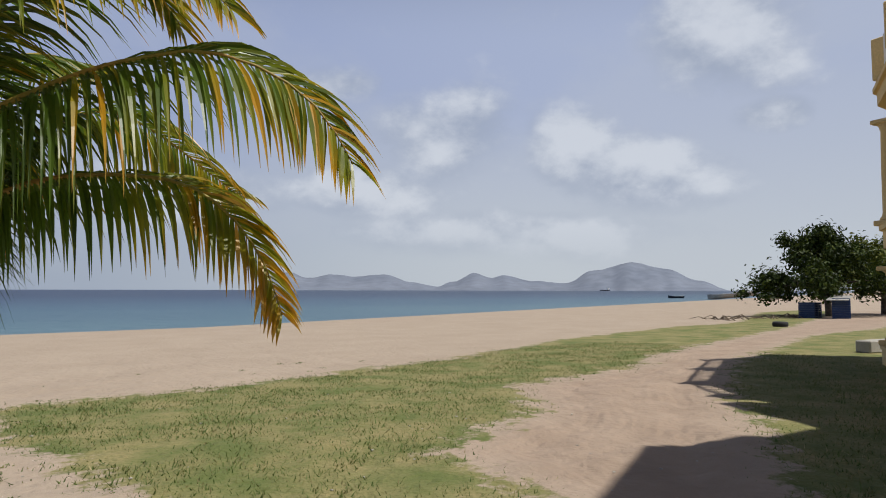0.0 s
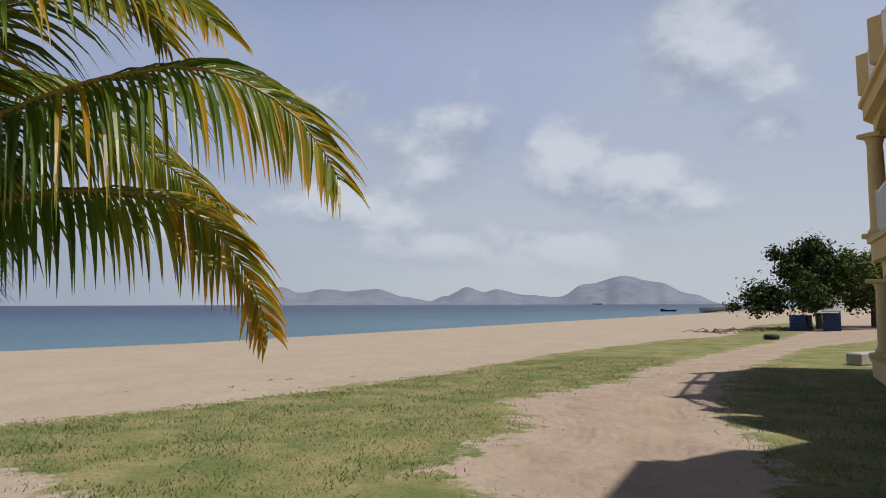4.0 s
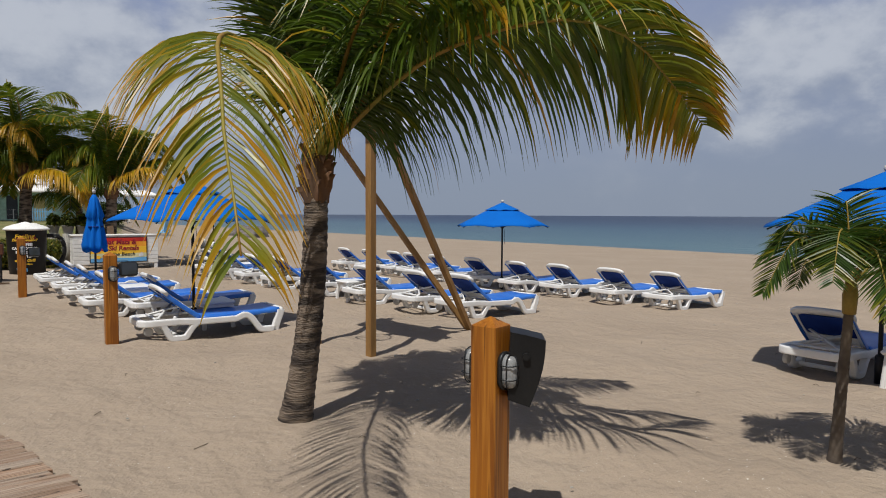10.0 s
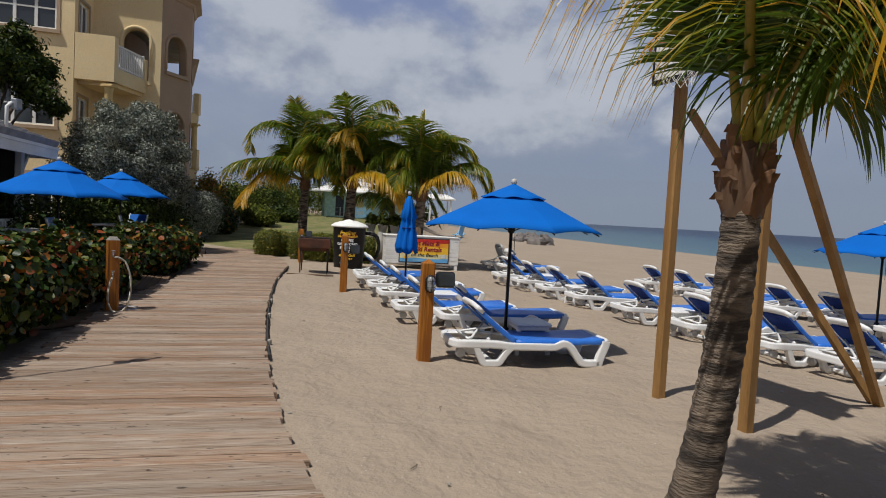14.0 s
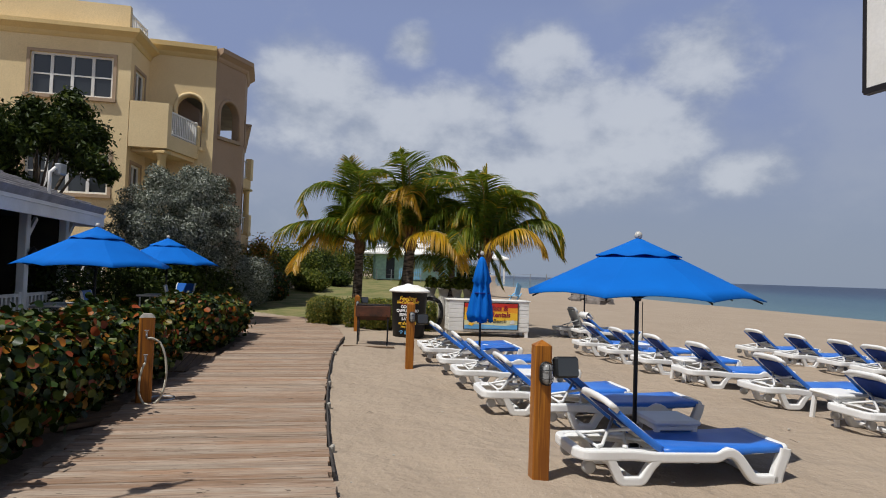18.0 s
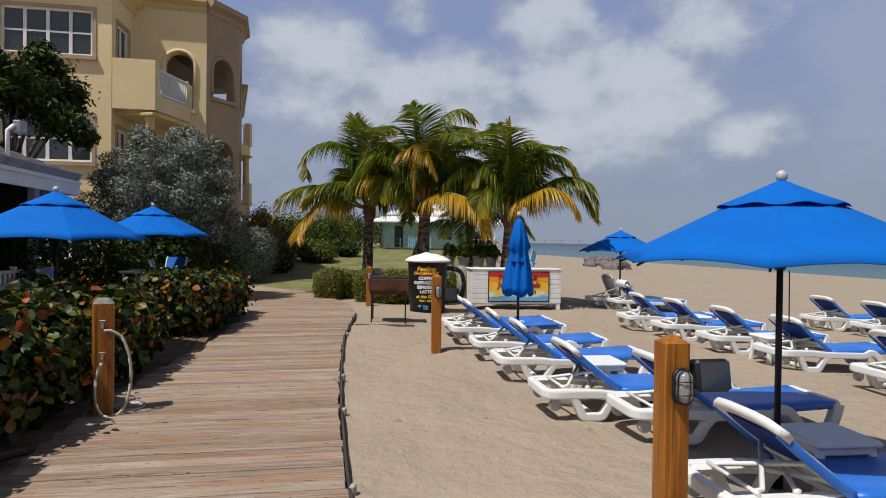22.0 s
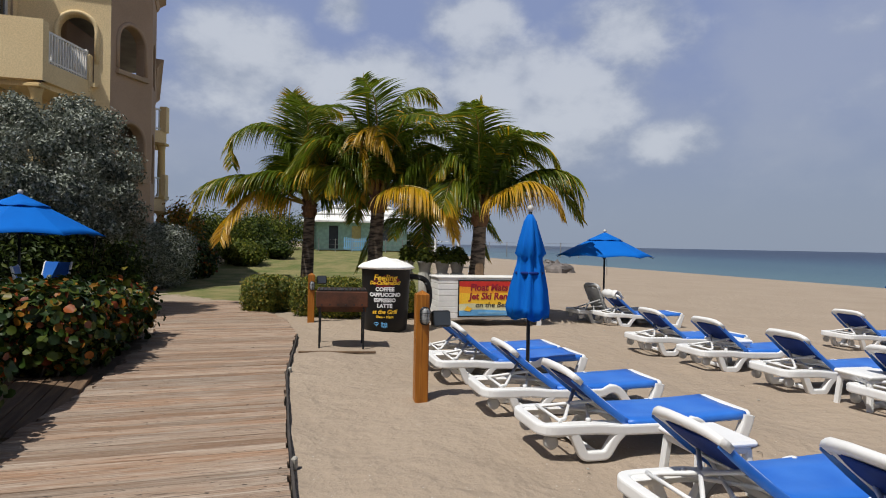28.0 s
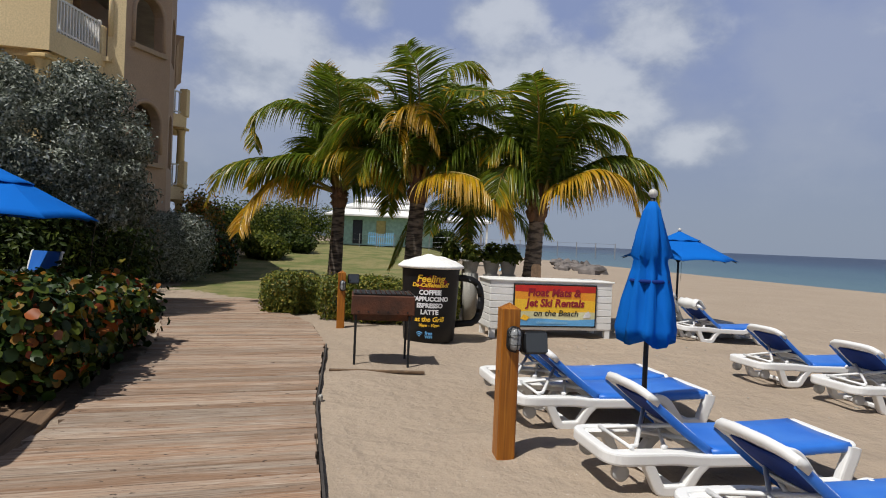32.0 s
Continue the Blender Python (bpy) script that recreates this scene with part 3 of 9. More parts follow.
def spline_(pts, n):
    """n + 1 evenly stepped points of a smooth curve through pts."""
    p = [Vector(q) for q in pts]
    p = [p[0] * 2 - p[1]] + p + [p[-1] * 2 - p[-2]]
    out = []
    m = len(p) - 3
    for i in range(n + 1):
        u = min(i * m / n, m - 1e-6)
        k, t = int(u), u - int(u)
        a, b, c, d = p[k:k + 4]
        out.append((b * 2 + (c - a) * t + (a * 2 - b * 5 + c * 4 - d) * t * t + (b * 3 - a - c * 3 + d) * t ** 3) / 2)
    return out


def letters(name, text, size, m, material, parent, label="", bold=0.0, xscale=1.0, align="CENTER", shear=0.0):
    cu = bpy.data.curves.new(name, "FONT")
    cu.body, cu.size, cu.align_x, cu.align_y = text, size, align, "CENTER"
    cu.extrude, cu.offset, cu.shear, cu.resolution_u = 0.0015, bold, shear, 3
    tmp = bpy.data.objects.new(name + "_tmp", cu)
    me = bpy.data.meshes.new_from_object(tmp)
    bpy.data.objects.remove(tmp)
    me.materials.clear()
    me.materials.append(M[material])
    ob = new(name, me)
    ob.parent = parent
    ob.matrix_local = m @ Matrix.Diagonal((xscale, 1, 1, 1))
    if label:
        ob["label"] = label
    return ob


# ---- ground: one sheet of sand, lawn and track, falling gently to the sea ----
SEA = -0.9


def seaward(x, y):
    return (y - 0.27 * x) * 0.965


def ground_z(x, y):
    v = seaward(x, y)
    far = 42.5 + 0.26 * np.maximum(0, np.asarray(x) - 5)
    # the lawn swells gently towards the cottage
    u, k = np.clip((-np.asarray(x) - 28) / 24, 0, 1), np.clip((-1 - np.asarray(y)) / 4, 0, 1)
    swell = 0.95 * u * u * (3 - 2 * u) * k * k * (3 - 2 * k)
    return np.where(v > 6, np.maximum(SEA * (v - 6) / (far - 6), -4.0), 0.0) * (1 - k * u) + swell


LAWN_SEA = [(-1.5, 11.3), (-0.55, 7.9), (-0.05, 6.75), (0.5, 5.6), (1.2, 4.3), (2.4, 3.4), (3.4, 4.1), (3.5, 5.0), (3.4, 5.75), (4.1, 6.2), (5.3, 6.9), (6.2, 8.2), (6.65, 9.3), (10.7, 10.6), (12.9, 12.4), (29, 19.7), (60, 36), (60, 44), (31, 24.4), (26, 24), (15.5, 19.5), (8.1, 14.7), (4.6, 13.2), (1.2, 11.9)]
LAWN_HOUSE = [(4.7, 1.5), (5.0, 3.0), (5.75, 3.75), (7.2, 5.1), (9.4, 7.3), (12, 9.4), (14.5, 10.8), (24, 15.4), (31, 16.6), (60, 30), (90, 20), (60, -20), (8, -20), (6.4, -2)]
LAWN_FAR = [(-24.6, -4.2), (-25.9, -7.7), (-27.8, -10.5), (-31, -11.4), (-48, -14), (-90, -22), (-90, -4), (-50, -2.4), (-27, -2.2)]
TRACK = [(3.4, 4.1), (3.5, 5.0), (3.4, 5.75), (4.1, 6.2), (5.3, 6.9), (6.2, 8.2), (6.65, 9.3), (10.7, 10.6), (12.9, 12.4), (29, 19.7), (60, 36), (60, 30), (31, 16.6), (24, 15.4), (14.5, 10.8), (12, 9.4), (9.4, 7.3), (7.2, 5.1), (5.75, 3.75), (5.0, 3.0), (4.7, 1), (2.4, 1), (2.4, 3.4)]
BED = [(-7.6, -4.2), (-9.4, -4.5), (-12, -5.25), (-13.8, -5.55), (-16.2, -5.95), (-19.1, -6.75), (-20.6, -7.3), (-22, -8.6), (-27, -12), (-20, -14), (-8, -9)]


def inside(poly, x, y):
    """How far points lie inside an outline; negative outside."""
    d = np.full(x.shape, 1e9)
    odd = np.zeros(x.shape, bool)
    for (ax, ay), (bx, by) in zip(poly, poly[1:] + poly[:1]):
        ex, ey = bx - ax, by - ay
        t = np.clip(((x - ax) * ex + (y - ay) * ey) / (ex * ex + ey * ey), 0, 1)
        d = np.minimum(d, np.hypot(x - ax - t * ex, y - ay - t * ey))
        if ay != by:
            odd ^= ((ay > y) != (by > y)) & (x < (bx - ax) * (y - ay) / (by - ay) + ax)
    return np.where(odd, d, -d)


def spaced(lo, hi, step, ends, grow=1.22):
    mid = np.arange(lo, hi + step / 2, step)
    out, s, a, b = list(mid), step, lo, hi
    while a > -ends or b < ends:
        s *= grow
        a, b = a - s, b + s
        out = [max(a, -ends)] + out + [min(b, ends)]
    return np.unique(np.round(out, 4))


def ripple(x, y):
    """Trodden sand: overlapping shallow dents."""
    rs = np.random.RandomState(5)
    z = np.zeros(x.shape)
    for k in range(26):
        a, w = rs.uniform(0, math.tau), rs.uniform(2.2, 15)
        z += np.sin((x * math.cos(a) + y * math.sin(a)) * w + rs.uniform(0, 6) + 1.7 * np.sin((x * math.sin(a) - y * math.cos(a)) * w * 0.37 + k)) / (w ** 0.8)
    return z * 0.017


def build_ground():
    xs, ys = spaced(-24, 12, 0.11, 3600), spaced(-9, 14, 0.11, 3600)
    x, y = np.meshgrid(xs, ys)
    z = ground_z(x, y)
    near = np.clip(1 - (np.hypot(x + 6, y - 2) - 14) / 14, 0, 1)
    lawn = np.maximum(np.maximum(inside(LAWN_SEA, x, y), inside(LAWN_HOUSE, x, y)), inside(LAWN_FAR, x, y))
    track = inside(TRACK, x, y)
    z = z + ripple(x, y) * near * np.where(lawn > 0.1, 0.4, 1.0)
    # wheel ruts along the sandy track
    z -= 0.03 * np.exp(-(((track - 0.75) / 0.12) ** 2)) * (track > 0) + 0.025 * np.exp(-(((track - 1.45) / 0.12) ** 2)) * (track > 0)
    verts = np.stack([x.ravel(), y.ravel(), z.ravel()], 1)
    nx, ny = len(xs), len(ys)
    i = np.arange((nx - 1) * (ny - 1))
    r, c = i // (nx - 1), i % (nx - 1)
    a = r * nx + c
    faces = np.stack([a, a + 1, a + nx + 1, a + nx], 1)
    me = bpy.data.meshes.new("ground")
    me.vertices.add(len(verts))
    me.vertices.foreach_set("co", verts.ravel())
    me.loops.add(faces.size)
    me.loops.foreach_set("vertex_index", faces.ravel().astype(np.int32))
    me.polygons.add(len(faces))
    me.polygons.foreach_set("loop_start", np.arange(0, faces.size, 4, dtype=np.int32))
    me.polygons.foreach_set("loop_total", np.full(len(faces), 4, dtype=np.int32))
    me.polygons.foreach_set("use_smooth", np.ones(len(faces), dtype=bool))
    me.update()
    for nm, val in (("lawn", lawn), ("track", track), ("bed", inside(BED, x, y))):
        me.attributes.new(nm, "FLOAT", "POINT").data.foreach_set("value", np.clip(val, -3, 3).ravel().astype(np.float32))
    mt = bpy.data.materials.new("ground")
    mt.use_nodes = True
    nt = mt.node_tree
    n, l = nt.nodes.new, nt.links.new
    b = nt.nodes["Principled BSDF"]
    b.inputs["Roughness"].default_value, b.inputs["Specular IOR Level"].default_value = 0.95, 0.2
    tc = n("ShaderNodeTexCoord")

    def noise_(scale, detail=5, rough=0.55):
        t = n("ShaderNodeTexNoise")
        t.inputs["Scale"].default_value, t.inputs["Detail"].default_value, t.inputs["Roughness"].default_value = scale, detail, rough
        l(tc.outputs["Object"], t.inputs["Vector"])
        return t.outputs[0]

    def ramp_(v, lo, hi, a=0.0, b_=1.0):
        t = n("ShaderNodeMapRange")
        l(v, t.inputs[0])
        for k, q in enumerate((lo, hi, a, b_)):
            t.inputs[k + 1].default_value = q
        return t.outputs[0]

    def mixc(f, c1, c2):
        t = n("ShaderNodeMix")
        t.data_type = "RGBA"
        for k, q in ((0, f), (6, c1), (7, c2)):
            if isinstance(q, tuple):
                t.inputs[k].default_value = (*q, 1)
            else:
                l(q, t.inputs[k])
        return t.outputs[2]

    def ma(op, p, q, w=None):
        t = n("ShaderNodeMath")
        t.operation = op
        for k, v in enumerate((p, q, w)):
            if v is None:
                continue
            if isinstance(v, (int, float)):
                t.inputs[k].default_value = v
            else:
                l(v, t.inputs[k])
        return t.outputs[0]

    def attr(nm):
        t = n("ShaderNodeAttribute")
        t.attribute_name = nm
        return t.outputs["Fac"]

    sand = mixc(ramp_(noise_(0.5), 0.35, 0.65), (0.395, 0.322, 0.246), (0.335, 0.27, 0.205))
    sand = mixc(ramp_(noise_(120, 3), 0.3, 0.75), sand, (0.29, 0.225, 0.165))
    sand = mixc(ramp_(noise_(38, 2), 0.70, 0.74), sand, (0.52, 0.47, 0.40))
    dirt = mixc(ramp_(noise_(1.2), 0.35, 0.65), (0.33, 0.25, 0.185), (0.275, 0.205, 0.15))
    turf = mixc(ramp_(noise_(1.1, 6), 0.36, 0.62), (0.112, 0.132, 0.040), (0.245, 0.205, 0.092))
    turf = mixc(ramp_(noise_(26, 4), 0.42, 0.72, 0.0, 0.6), turf, (0.085, 0.11, 0.03))
    edge = ma("ADD", ma("MULTIPLY", ma("SUBTRACT", noise_(1.6, 6, 0.65), 0.5), 2.2), ma("MULTIPLY", ma("SUBTRACT", noise_(9, 5, 0.6), 0.5), 0.9))
    isdirt = ramp_(ma("ADD", attr("track"), ma("MULTIPLY", edge, 0.35)), -0.4, 0.6)
    islawn = ramp_(ma("ADD", attr("lawn"), edge), -0.02, 0.2)
    isbed = ramp_(ma("ADD", attr("bed"), ma("MULTIPLY", edge, 0.3)), 0.0, 0.12)
    col = mixc(isdirt, sand, dirt)
    col = mixc(islawn, col, turf)
    col = mixc(isbed, col, (0.15, 0.11, 0.08))
    l(col, b.inputs["Base Color"])
    hgt = ma("ADD", ma("MULTIPLY", noise_(4.2, 4, 0.55), 1.0), ma("ADD", ma("MULTIPLY", noise_(12, 3, 0.5), 0.24), ma("MULTIPLY", noise_(90, 3), 0.06)))
    tyre = ma("MULTIPLY", ma("SINE", ma("MULTIPLY", ma("ADD", attr("track"), ma("MULTIPLY", noise_(0.5, 1), 0.25)), 38.0), None), ma("MULTIPLY", ramp_(noise_(0.9, 3), 0.42, 0.6), ramp_(attr("track"), 0.15, 0.5)))
    hgt = ma("ADD", hgt, ma("MULTIPLY", tyre, 0.055))
    bp = n("ShaderNodeBump")
    bp.inputs["Strength"].default_value, bp.inputs["Distance"].default_value = 0.65, 0.11
    l(hgt, bp.inputs["Height"])
    l(bp.outputs[0], b.inputs["Normal"])
    me.materials.append(mt)
    tagged(new("ground", me), "pale trodden beach sand running into patchy lawn and a sandy track", "ground", kind="structure")


build_ground()


def build_sea():
    xs, ys = [-4400, -1500, -500, -200, -100, 0, 100, 200, 500, 1500, 4400], [-1500, -200, 0, 30, 45, 60, 90, 140, 220, 400, 900, 2000, 4400]
    vs = [(x, y, SEA) for y in ys for x in xs]
    w = len(xs)
    me = mesh_of("water", vs, [(r * w + c, r * w + c + 1, (r + 1) * w + c + 1, (r + 1) * w + c) for r in range(len(ys) - 1) for c in range(w - 1)])
    mt = bpy.data.materials.new("water")
    mt.use_nodes = True
    nt = mt.node_tree
    n, l = nt.nodes.new, nt.links.new
    b = nt.nodes["Principled BSDF"]
    b.inputs["Roughness"].default_value, b.inputs["Specular IOR Level"].default_value = 0.35, 0.18
    tc = n("ShaderNodeTexCoord")
    dt = n("ShaderNodeVectorMath")
    dt.operation = "DOT_PRODUCT"
    dt.inputs[1].default_value = (-0.26, 0.965, 0)
    l(tc.outputs["Object"], dt.inputs[0])
    nz = n("ShaderNodeTexNoise")
    nz.inputs["Scale"].default_value, nz.inputs["Detail"].default_value = 0.012, 4
    mp = n("ShaderNodeMapping")
    mp.inputs["Scale"].default_value = (0.5, 2.2, 1)
    l(tc.outputs["Object"], mp.inputs[0])
    l(mp.outputs[0], nz.inputs["Vector"])
    ad = n("ShaderNodeMath")
    ad.operation = "MULTIPLY_ADD"
    l(nz.outputs[0], ad.inputs[0])
    ad.inputs[1].default_value = 120
    l(dt.outputs["Value"], ad.inputs[2])
    mr = n("ShaderNodeMapRange")
    l(ad.outputs[0], mr.inputs[0])
    mr.inputs[1].default_value, mr.inputs[2].default_value = 95, 330
    rp = n("ShaderNodeValToRGB")
    rp.color_ramp.elements.new(0.25)
    rp.color_ramp.elements.new(0.6)
    for e, (p, c) in zip(rp.color_ramp.elements, ((0, (0.075, 0.14, 0.165)), (0.22, (0.04, 0.09, 0.13)), (0.55, (0.022, 0.05, 0.092)), (1, (0.014, 0.031, 0.066)))):
        e.position, e.color = p, (*c, 1)
    l(mr.outputs[0], rp.inputs[0])
    l(rp.outputs[0], b.inputs["Base Color"])
    wv = n("ShaderNodeTexNoise")
    wv.inputs["Scale"].default_value, wv.inputs["Detail"].default_value = 0.6, 6
    l(mp.outputs[0], wv.inputs["Vector"])
    bp = n("ShaderNodeBump")
    bp.inputs["Strength"].default_value, bp.inputs["Distance"].default_value = 0.5, 0.5
    l(wv.outputs[0], bp.inputs["Height"])
    l(bp.outputs[0], b.inputs["Normal"])
    me.materials.append(mt)
    tagged(new("water", me), "calm sea, turquoise by the shore and dark blue far out", "sea", kind="structure")


build_sea()


def build_hills():
    """The island across the strait, two ridges deep, its haze put into the colour."""
    rows = ((-16.5, 0), (-15.4, 24), (-13.6, 31), (-12, 21), (-9.8, 28), (-8, 24), (-5.3, 28), (-2.7, 14), (-0.5, 7), (1, 16), (2.9, 31), (4.4, 22), (5.4, 27), (8, 17), (11, 13), (13.4, 35), (16.7, 48), (19.4, 37), (22, 17), (24.6, 0))
    vs, fs = [], []
    for i in range(140):
        a = -16.5 + 41.1 * i / 139
        k = max(j for j in range(len(rows) - 1) if rows[j][0] <= a + 1e-6)
        (a0, h0), (a1, h1) = rows[k], rows[k + 1]
        t = (a - a0) / (a1 - a0)
        t = t * t * (3 - 2 * t)
        h = max(0.0, (h0 + (h1 - h0) * t) + 1.2 * noise.noise((a * 1.3, 0, 0)) * min(1, (h0 + h1) / 30))
        az = radians(26.57 + a)
        for d, q in ((2500, -0.02), (2700, 0.45), (2950, 1.0), (3200, -0.02)):
            vs.append((d * math.sin(az), d * math.cos(az), SEA + q * h * 2950 / 1120 * (1 + 0.25 * noise.noise((a * 0.9, d * 0.01, 3))) if 0 < q < 1 else SEA + q * h * 2950 / 1120))
    for i in range(139):
        fs += [(i * 4 + j, i * 4 + j + 1, i * 4 + j + 5, i * 4 + j + 4) for j in range(3)]
    tagged(new("backdrop", mesh_of("backdrop", vs, fs, "hill_haze", True)), "hazy blue-grey hills of an island across the strait", "hills", kind="structure")


build_hills()


# ---- walls with openings ----
def wall(shape, p, q, z0, z1, t, holes=()):
    """A wall from p to q, t thick to its left; holes: (u0, u1, z0, z1, arched), u in metres from p."""
    p, q = Vector((*p, 0)), Vector((*q, 0))
    d = (q - p)
    ln = d.length
    d.normalize()
    nrm = Vector((-d.y, d.x, 0))
    us = sorted({0.0, ln} | {min(max(k, 0.0), ln) for o in holes for k in o[:2]})
    zs = sorted({z0, z1} | {min(max(k, z0), z1) for o in holes for k in o[2:4]})

    def blk(f0):
        vs = [p + d * u + Vector((0, 0, z)) for u, z in f0]
        shape.add(vs + [v + nrm * t for v in vs], [(0, 1, 2, 3), (7, 6, 5, 4), (0, 4, 5, 1), (1, 5, 6, 2), (2, 6, 7, 3), (3, 7, 4, 0)])

    for ua, ub in zip(us, us[1:]):
        for za, zb in zip(zs, zs[1:]):
            if not any(o[0] < (ua + ub) / 2 < o[1] and o[2] < (za + zb) / 2 < o[3] for o in holes):
                blk([(ua, za), (ub, za), (ub, zb), (ua, zb)])
    for u0, u1, a, b, arched in holes:
        if arched:
            r, cx, n = (u1 - u0) / 2, (u0 + u1) / 2, 12
            top = [(cx - r * math.cos(math.pi * k / n), b - r * arched * (1 - math.sin(math.pi * k / n))) for k in range(n + 1)]
            for (ua, za), (ub, zb) in zip(top, top[1:]):
                blk([(ua, za), (ub, zb), (ub, b + 0.001), (ua, b + 0.001)])
    shape.welded = True
    return shape


def along(p, q, u, off=0.0, z=0.0):
    p, q = Vector((*p, 0)), Vector((*q, 0))
    d = (q - p).normalized()
    return p + d * u + Vector((-d.y, d.x, 0)) * off + Vector((0, 0, z))


def window(house, p, q, u0, u1, z0, z1, cols, rows=2, depth=0.10, t=0.3, out=1, trim="trim_tan"):
    """A white sash window in the wall from p to q, t thick: frame, bars, panes, sill and surround. out: 1, the wall's left is outdoors; -1, its right."""
    o = (lambda k: t - k) if out > 0 else (lambda k: k)
    w = 0.07
    fr = Shape()
    quad = lambda k, z, e: [along(p, q, u0 + k, o(e), z0 + k), along(p, q, u1 - k, o(e), z0 + k), along(p, q, u1 - k, o(e), z1 - k), along(p, q, u0 + k, o(e), z1 - k)]  # noqa: E731
    vs = quad(0, 0, depth - 0.03) + quad(w, 0, depth - 0.03) + quad(0, 0, depth + 0.03) + quad(w, 0, depth + 0.03)
    fs = [(k, (k + 1) % 4, 4 + (k + 1) % 4, 4 + k) for k in range(4)] + [(8 + k, 12 + k, 12 + (k + 1) % 4, 8 + (k + 1) % 4) for k in range(4)]
    fs += [(4 + k, 4 + (k + 1) % 4, 12 + (k + 1) % 4, 12 + k) for k in range(4)] + [(k, 8 + k, 8 + (k + 1) % 4, (k + 1) % 4) for k in range(4)]
    ob = part("window", fr.add(vs, fs), "white_paint", house)
    nv = along(p, q, 0, 1) - along(p, q, 0)
    dv = along(p, q, 1) - along(p, q, 0)
    for k in range(1, cols):
        u = u0 + (u1 - u0) * k / cols
        part("mullion", Shape().beam(along(p, q, u, o(depth), z0 + w), along(p, q, u, o(depth), z1 - w), 0.10, 0.055, up=nv), "white_paint", ob)
    for k in range(cols):
        a, b = u0 + (u1 - u0) * k / cols + 0.05, u0 + (u1 - u0) * (k + 1) / cols - 0.05
        for r in range(1, rows):
            z = z0 + (z1 - z0) * r / rows
            part("meeting_rail", Shape().beam(along(p, q, a, o(depth), z), along(p, q, b, o(depth), z), 0.05, 0.05), "white_paint", ob)
        part("pane", Shape().beam(along(p, q, a - 0.02, o(depth + 0.02), (z0 + z1) / 2), along(p, q, b + 0.02, o(depth + 0.02), (z0 + z1) / 2), z1 - z0 - 0.1, 0.012, up=nv), "glass", ob)
    part("sill", Shape().beam(along(p, q, u0 - 0.14, o(-0.04), z0 - 0.07), along(p, q, u1 + 0.14, o(-0.04), z0 - 0.07), 0.14, 0.12), trim, ob)
    for ua in (u0 - 0.06, u1 + 0.06):
        part("surround", Shape().beam(along(p, q, ua, o(-0.01), z0), along(p, q, ua, o(-0.01), z1), 0.11, 0.03, up=nv), trim, ob)
    part("surround", Shape().beam(along(p, q, u0 - 0.115, o(-0.012), z1 + 0.055), along(p, q, u1 + 0.115, o(-0.012), z1 + 0.055), 0.03, 0.11), trim, ob)
    part("curtain", Shape().beam(along(p, q, u0 + 0.05, o(depth + 0.12), (z0 + z1) / 2), along(p, q, u1 - 0.05, o(depth + 0.12), (z0 + z1) / 2), z1 - z0 - 0.05, 0.02, up=nv), "curtain", ob)
    return ob


def railing(house, p, q, z, h=0.95, name="railing", step=0.14):
    """White balusters between two rails, with posts at the ends."""
    p, q = Vector(p), Vector(q)
    d = q - p
    ln = d.length
    rail = part(name, Shape().beam((p.x, p.y, z + h), (q.x, q.y, z + h), 0.06, 0.06), "white_paint", house)
    part("bottom_rail", Shape().beam((p.x, p.y, z + 0.10), (q.x, q.y, z + 0.10), 0.06, 0.05), "white_paint", rail)
    k = max(2, int(ln / step))
    for i in range(k + 1):
        a = p + d * i / k
        w = 0.09 if i in (0, k) else 0.045
        part("baluster", Shape().box((a.x, a.y, z + h / 2), (w, w, h - 0.02 if w < 0.08 else h + 0.12)), "white_paint", rail)
    return rail


def column(house, x, y, z0, z1, r=0.17, name="column"):
    h = z1 - z0
    s = Shape()
    s.box((x, y, z0 + 0.06), (r * 3.0, r * 3.0, 0.12), bevel=0.02)
    s.lathe([(r * 1.32, z0 + 0.12), (r * 1.32, z0 + 0.17), (r * 1.1, z0 + 0.22), (r, z0 + 0.30), (r * 0.97, z0 + h * 0.5), (r * 0.88, z1 - 0.24), (r * 1.0, z1 - 0.2), (r * 0.95, z1 - 0.17), (r * 1.25, z1 - 0.10)], (x, y, 0))
    s.box((x, y, z1 - 0.05), (r * 2.9, r * 2.9, 0.10), bevel=0.02)
    return part(name, s, "wall_yellow", house)


def cornice(house, pts, z, h=0.42, out=0.28, material="wall_yellow", name="cornice"):
    """A stepped moulding along a line of wall faces; its outside is to the right of the way."""
    s = Shape()
    prof = ((0.03, 0.0), (0.08, 0.08), (0.10, 0.16), (out * 0.7, 0.24), (out, 0.30), (out, h), (-0.2, h), (-0.2, 0.0))
    ring = []
    for i, p in enumerate(pts):
        a = Vector(pts[max(i - 1, 0)])
        b = Vector(pts[min(i + 1, len(pts) - 1)])
        p = Vector(p)
        n0 = ((p - a).normalized() if i else (b - p).normalized())
        n1 = ((b - p).normalized() if i < len(pts) - 1 else n0)
        o0, o1 = Vector((n0.y, -n0.x)), Vector((n1.y, -n1.x))
        o = (o0 + o1) / max(0.4, 1 + o0.dot(o1))
        ring.append([(p.x + o.x * u, p.y + o.y * u, z + v) for u, v in prof])
    n = len(prof)
    fs = [(i * n + j, (i + 1) * n + j, (i + 1) * n + (j + 1) % n, i * n + (j + 1) % n) for i in range(len(pts) - 1) for j in range(n)]
    fs += [tuple(range(n)), tuple(reversed([(len(pts) - 1) * n + j for j in range(n)]))]
    s.add([v for r in ring for v in r], fs)
    return part(name, s, material, house)


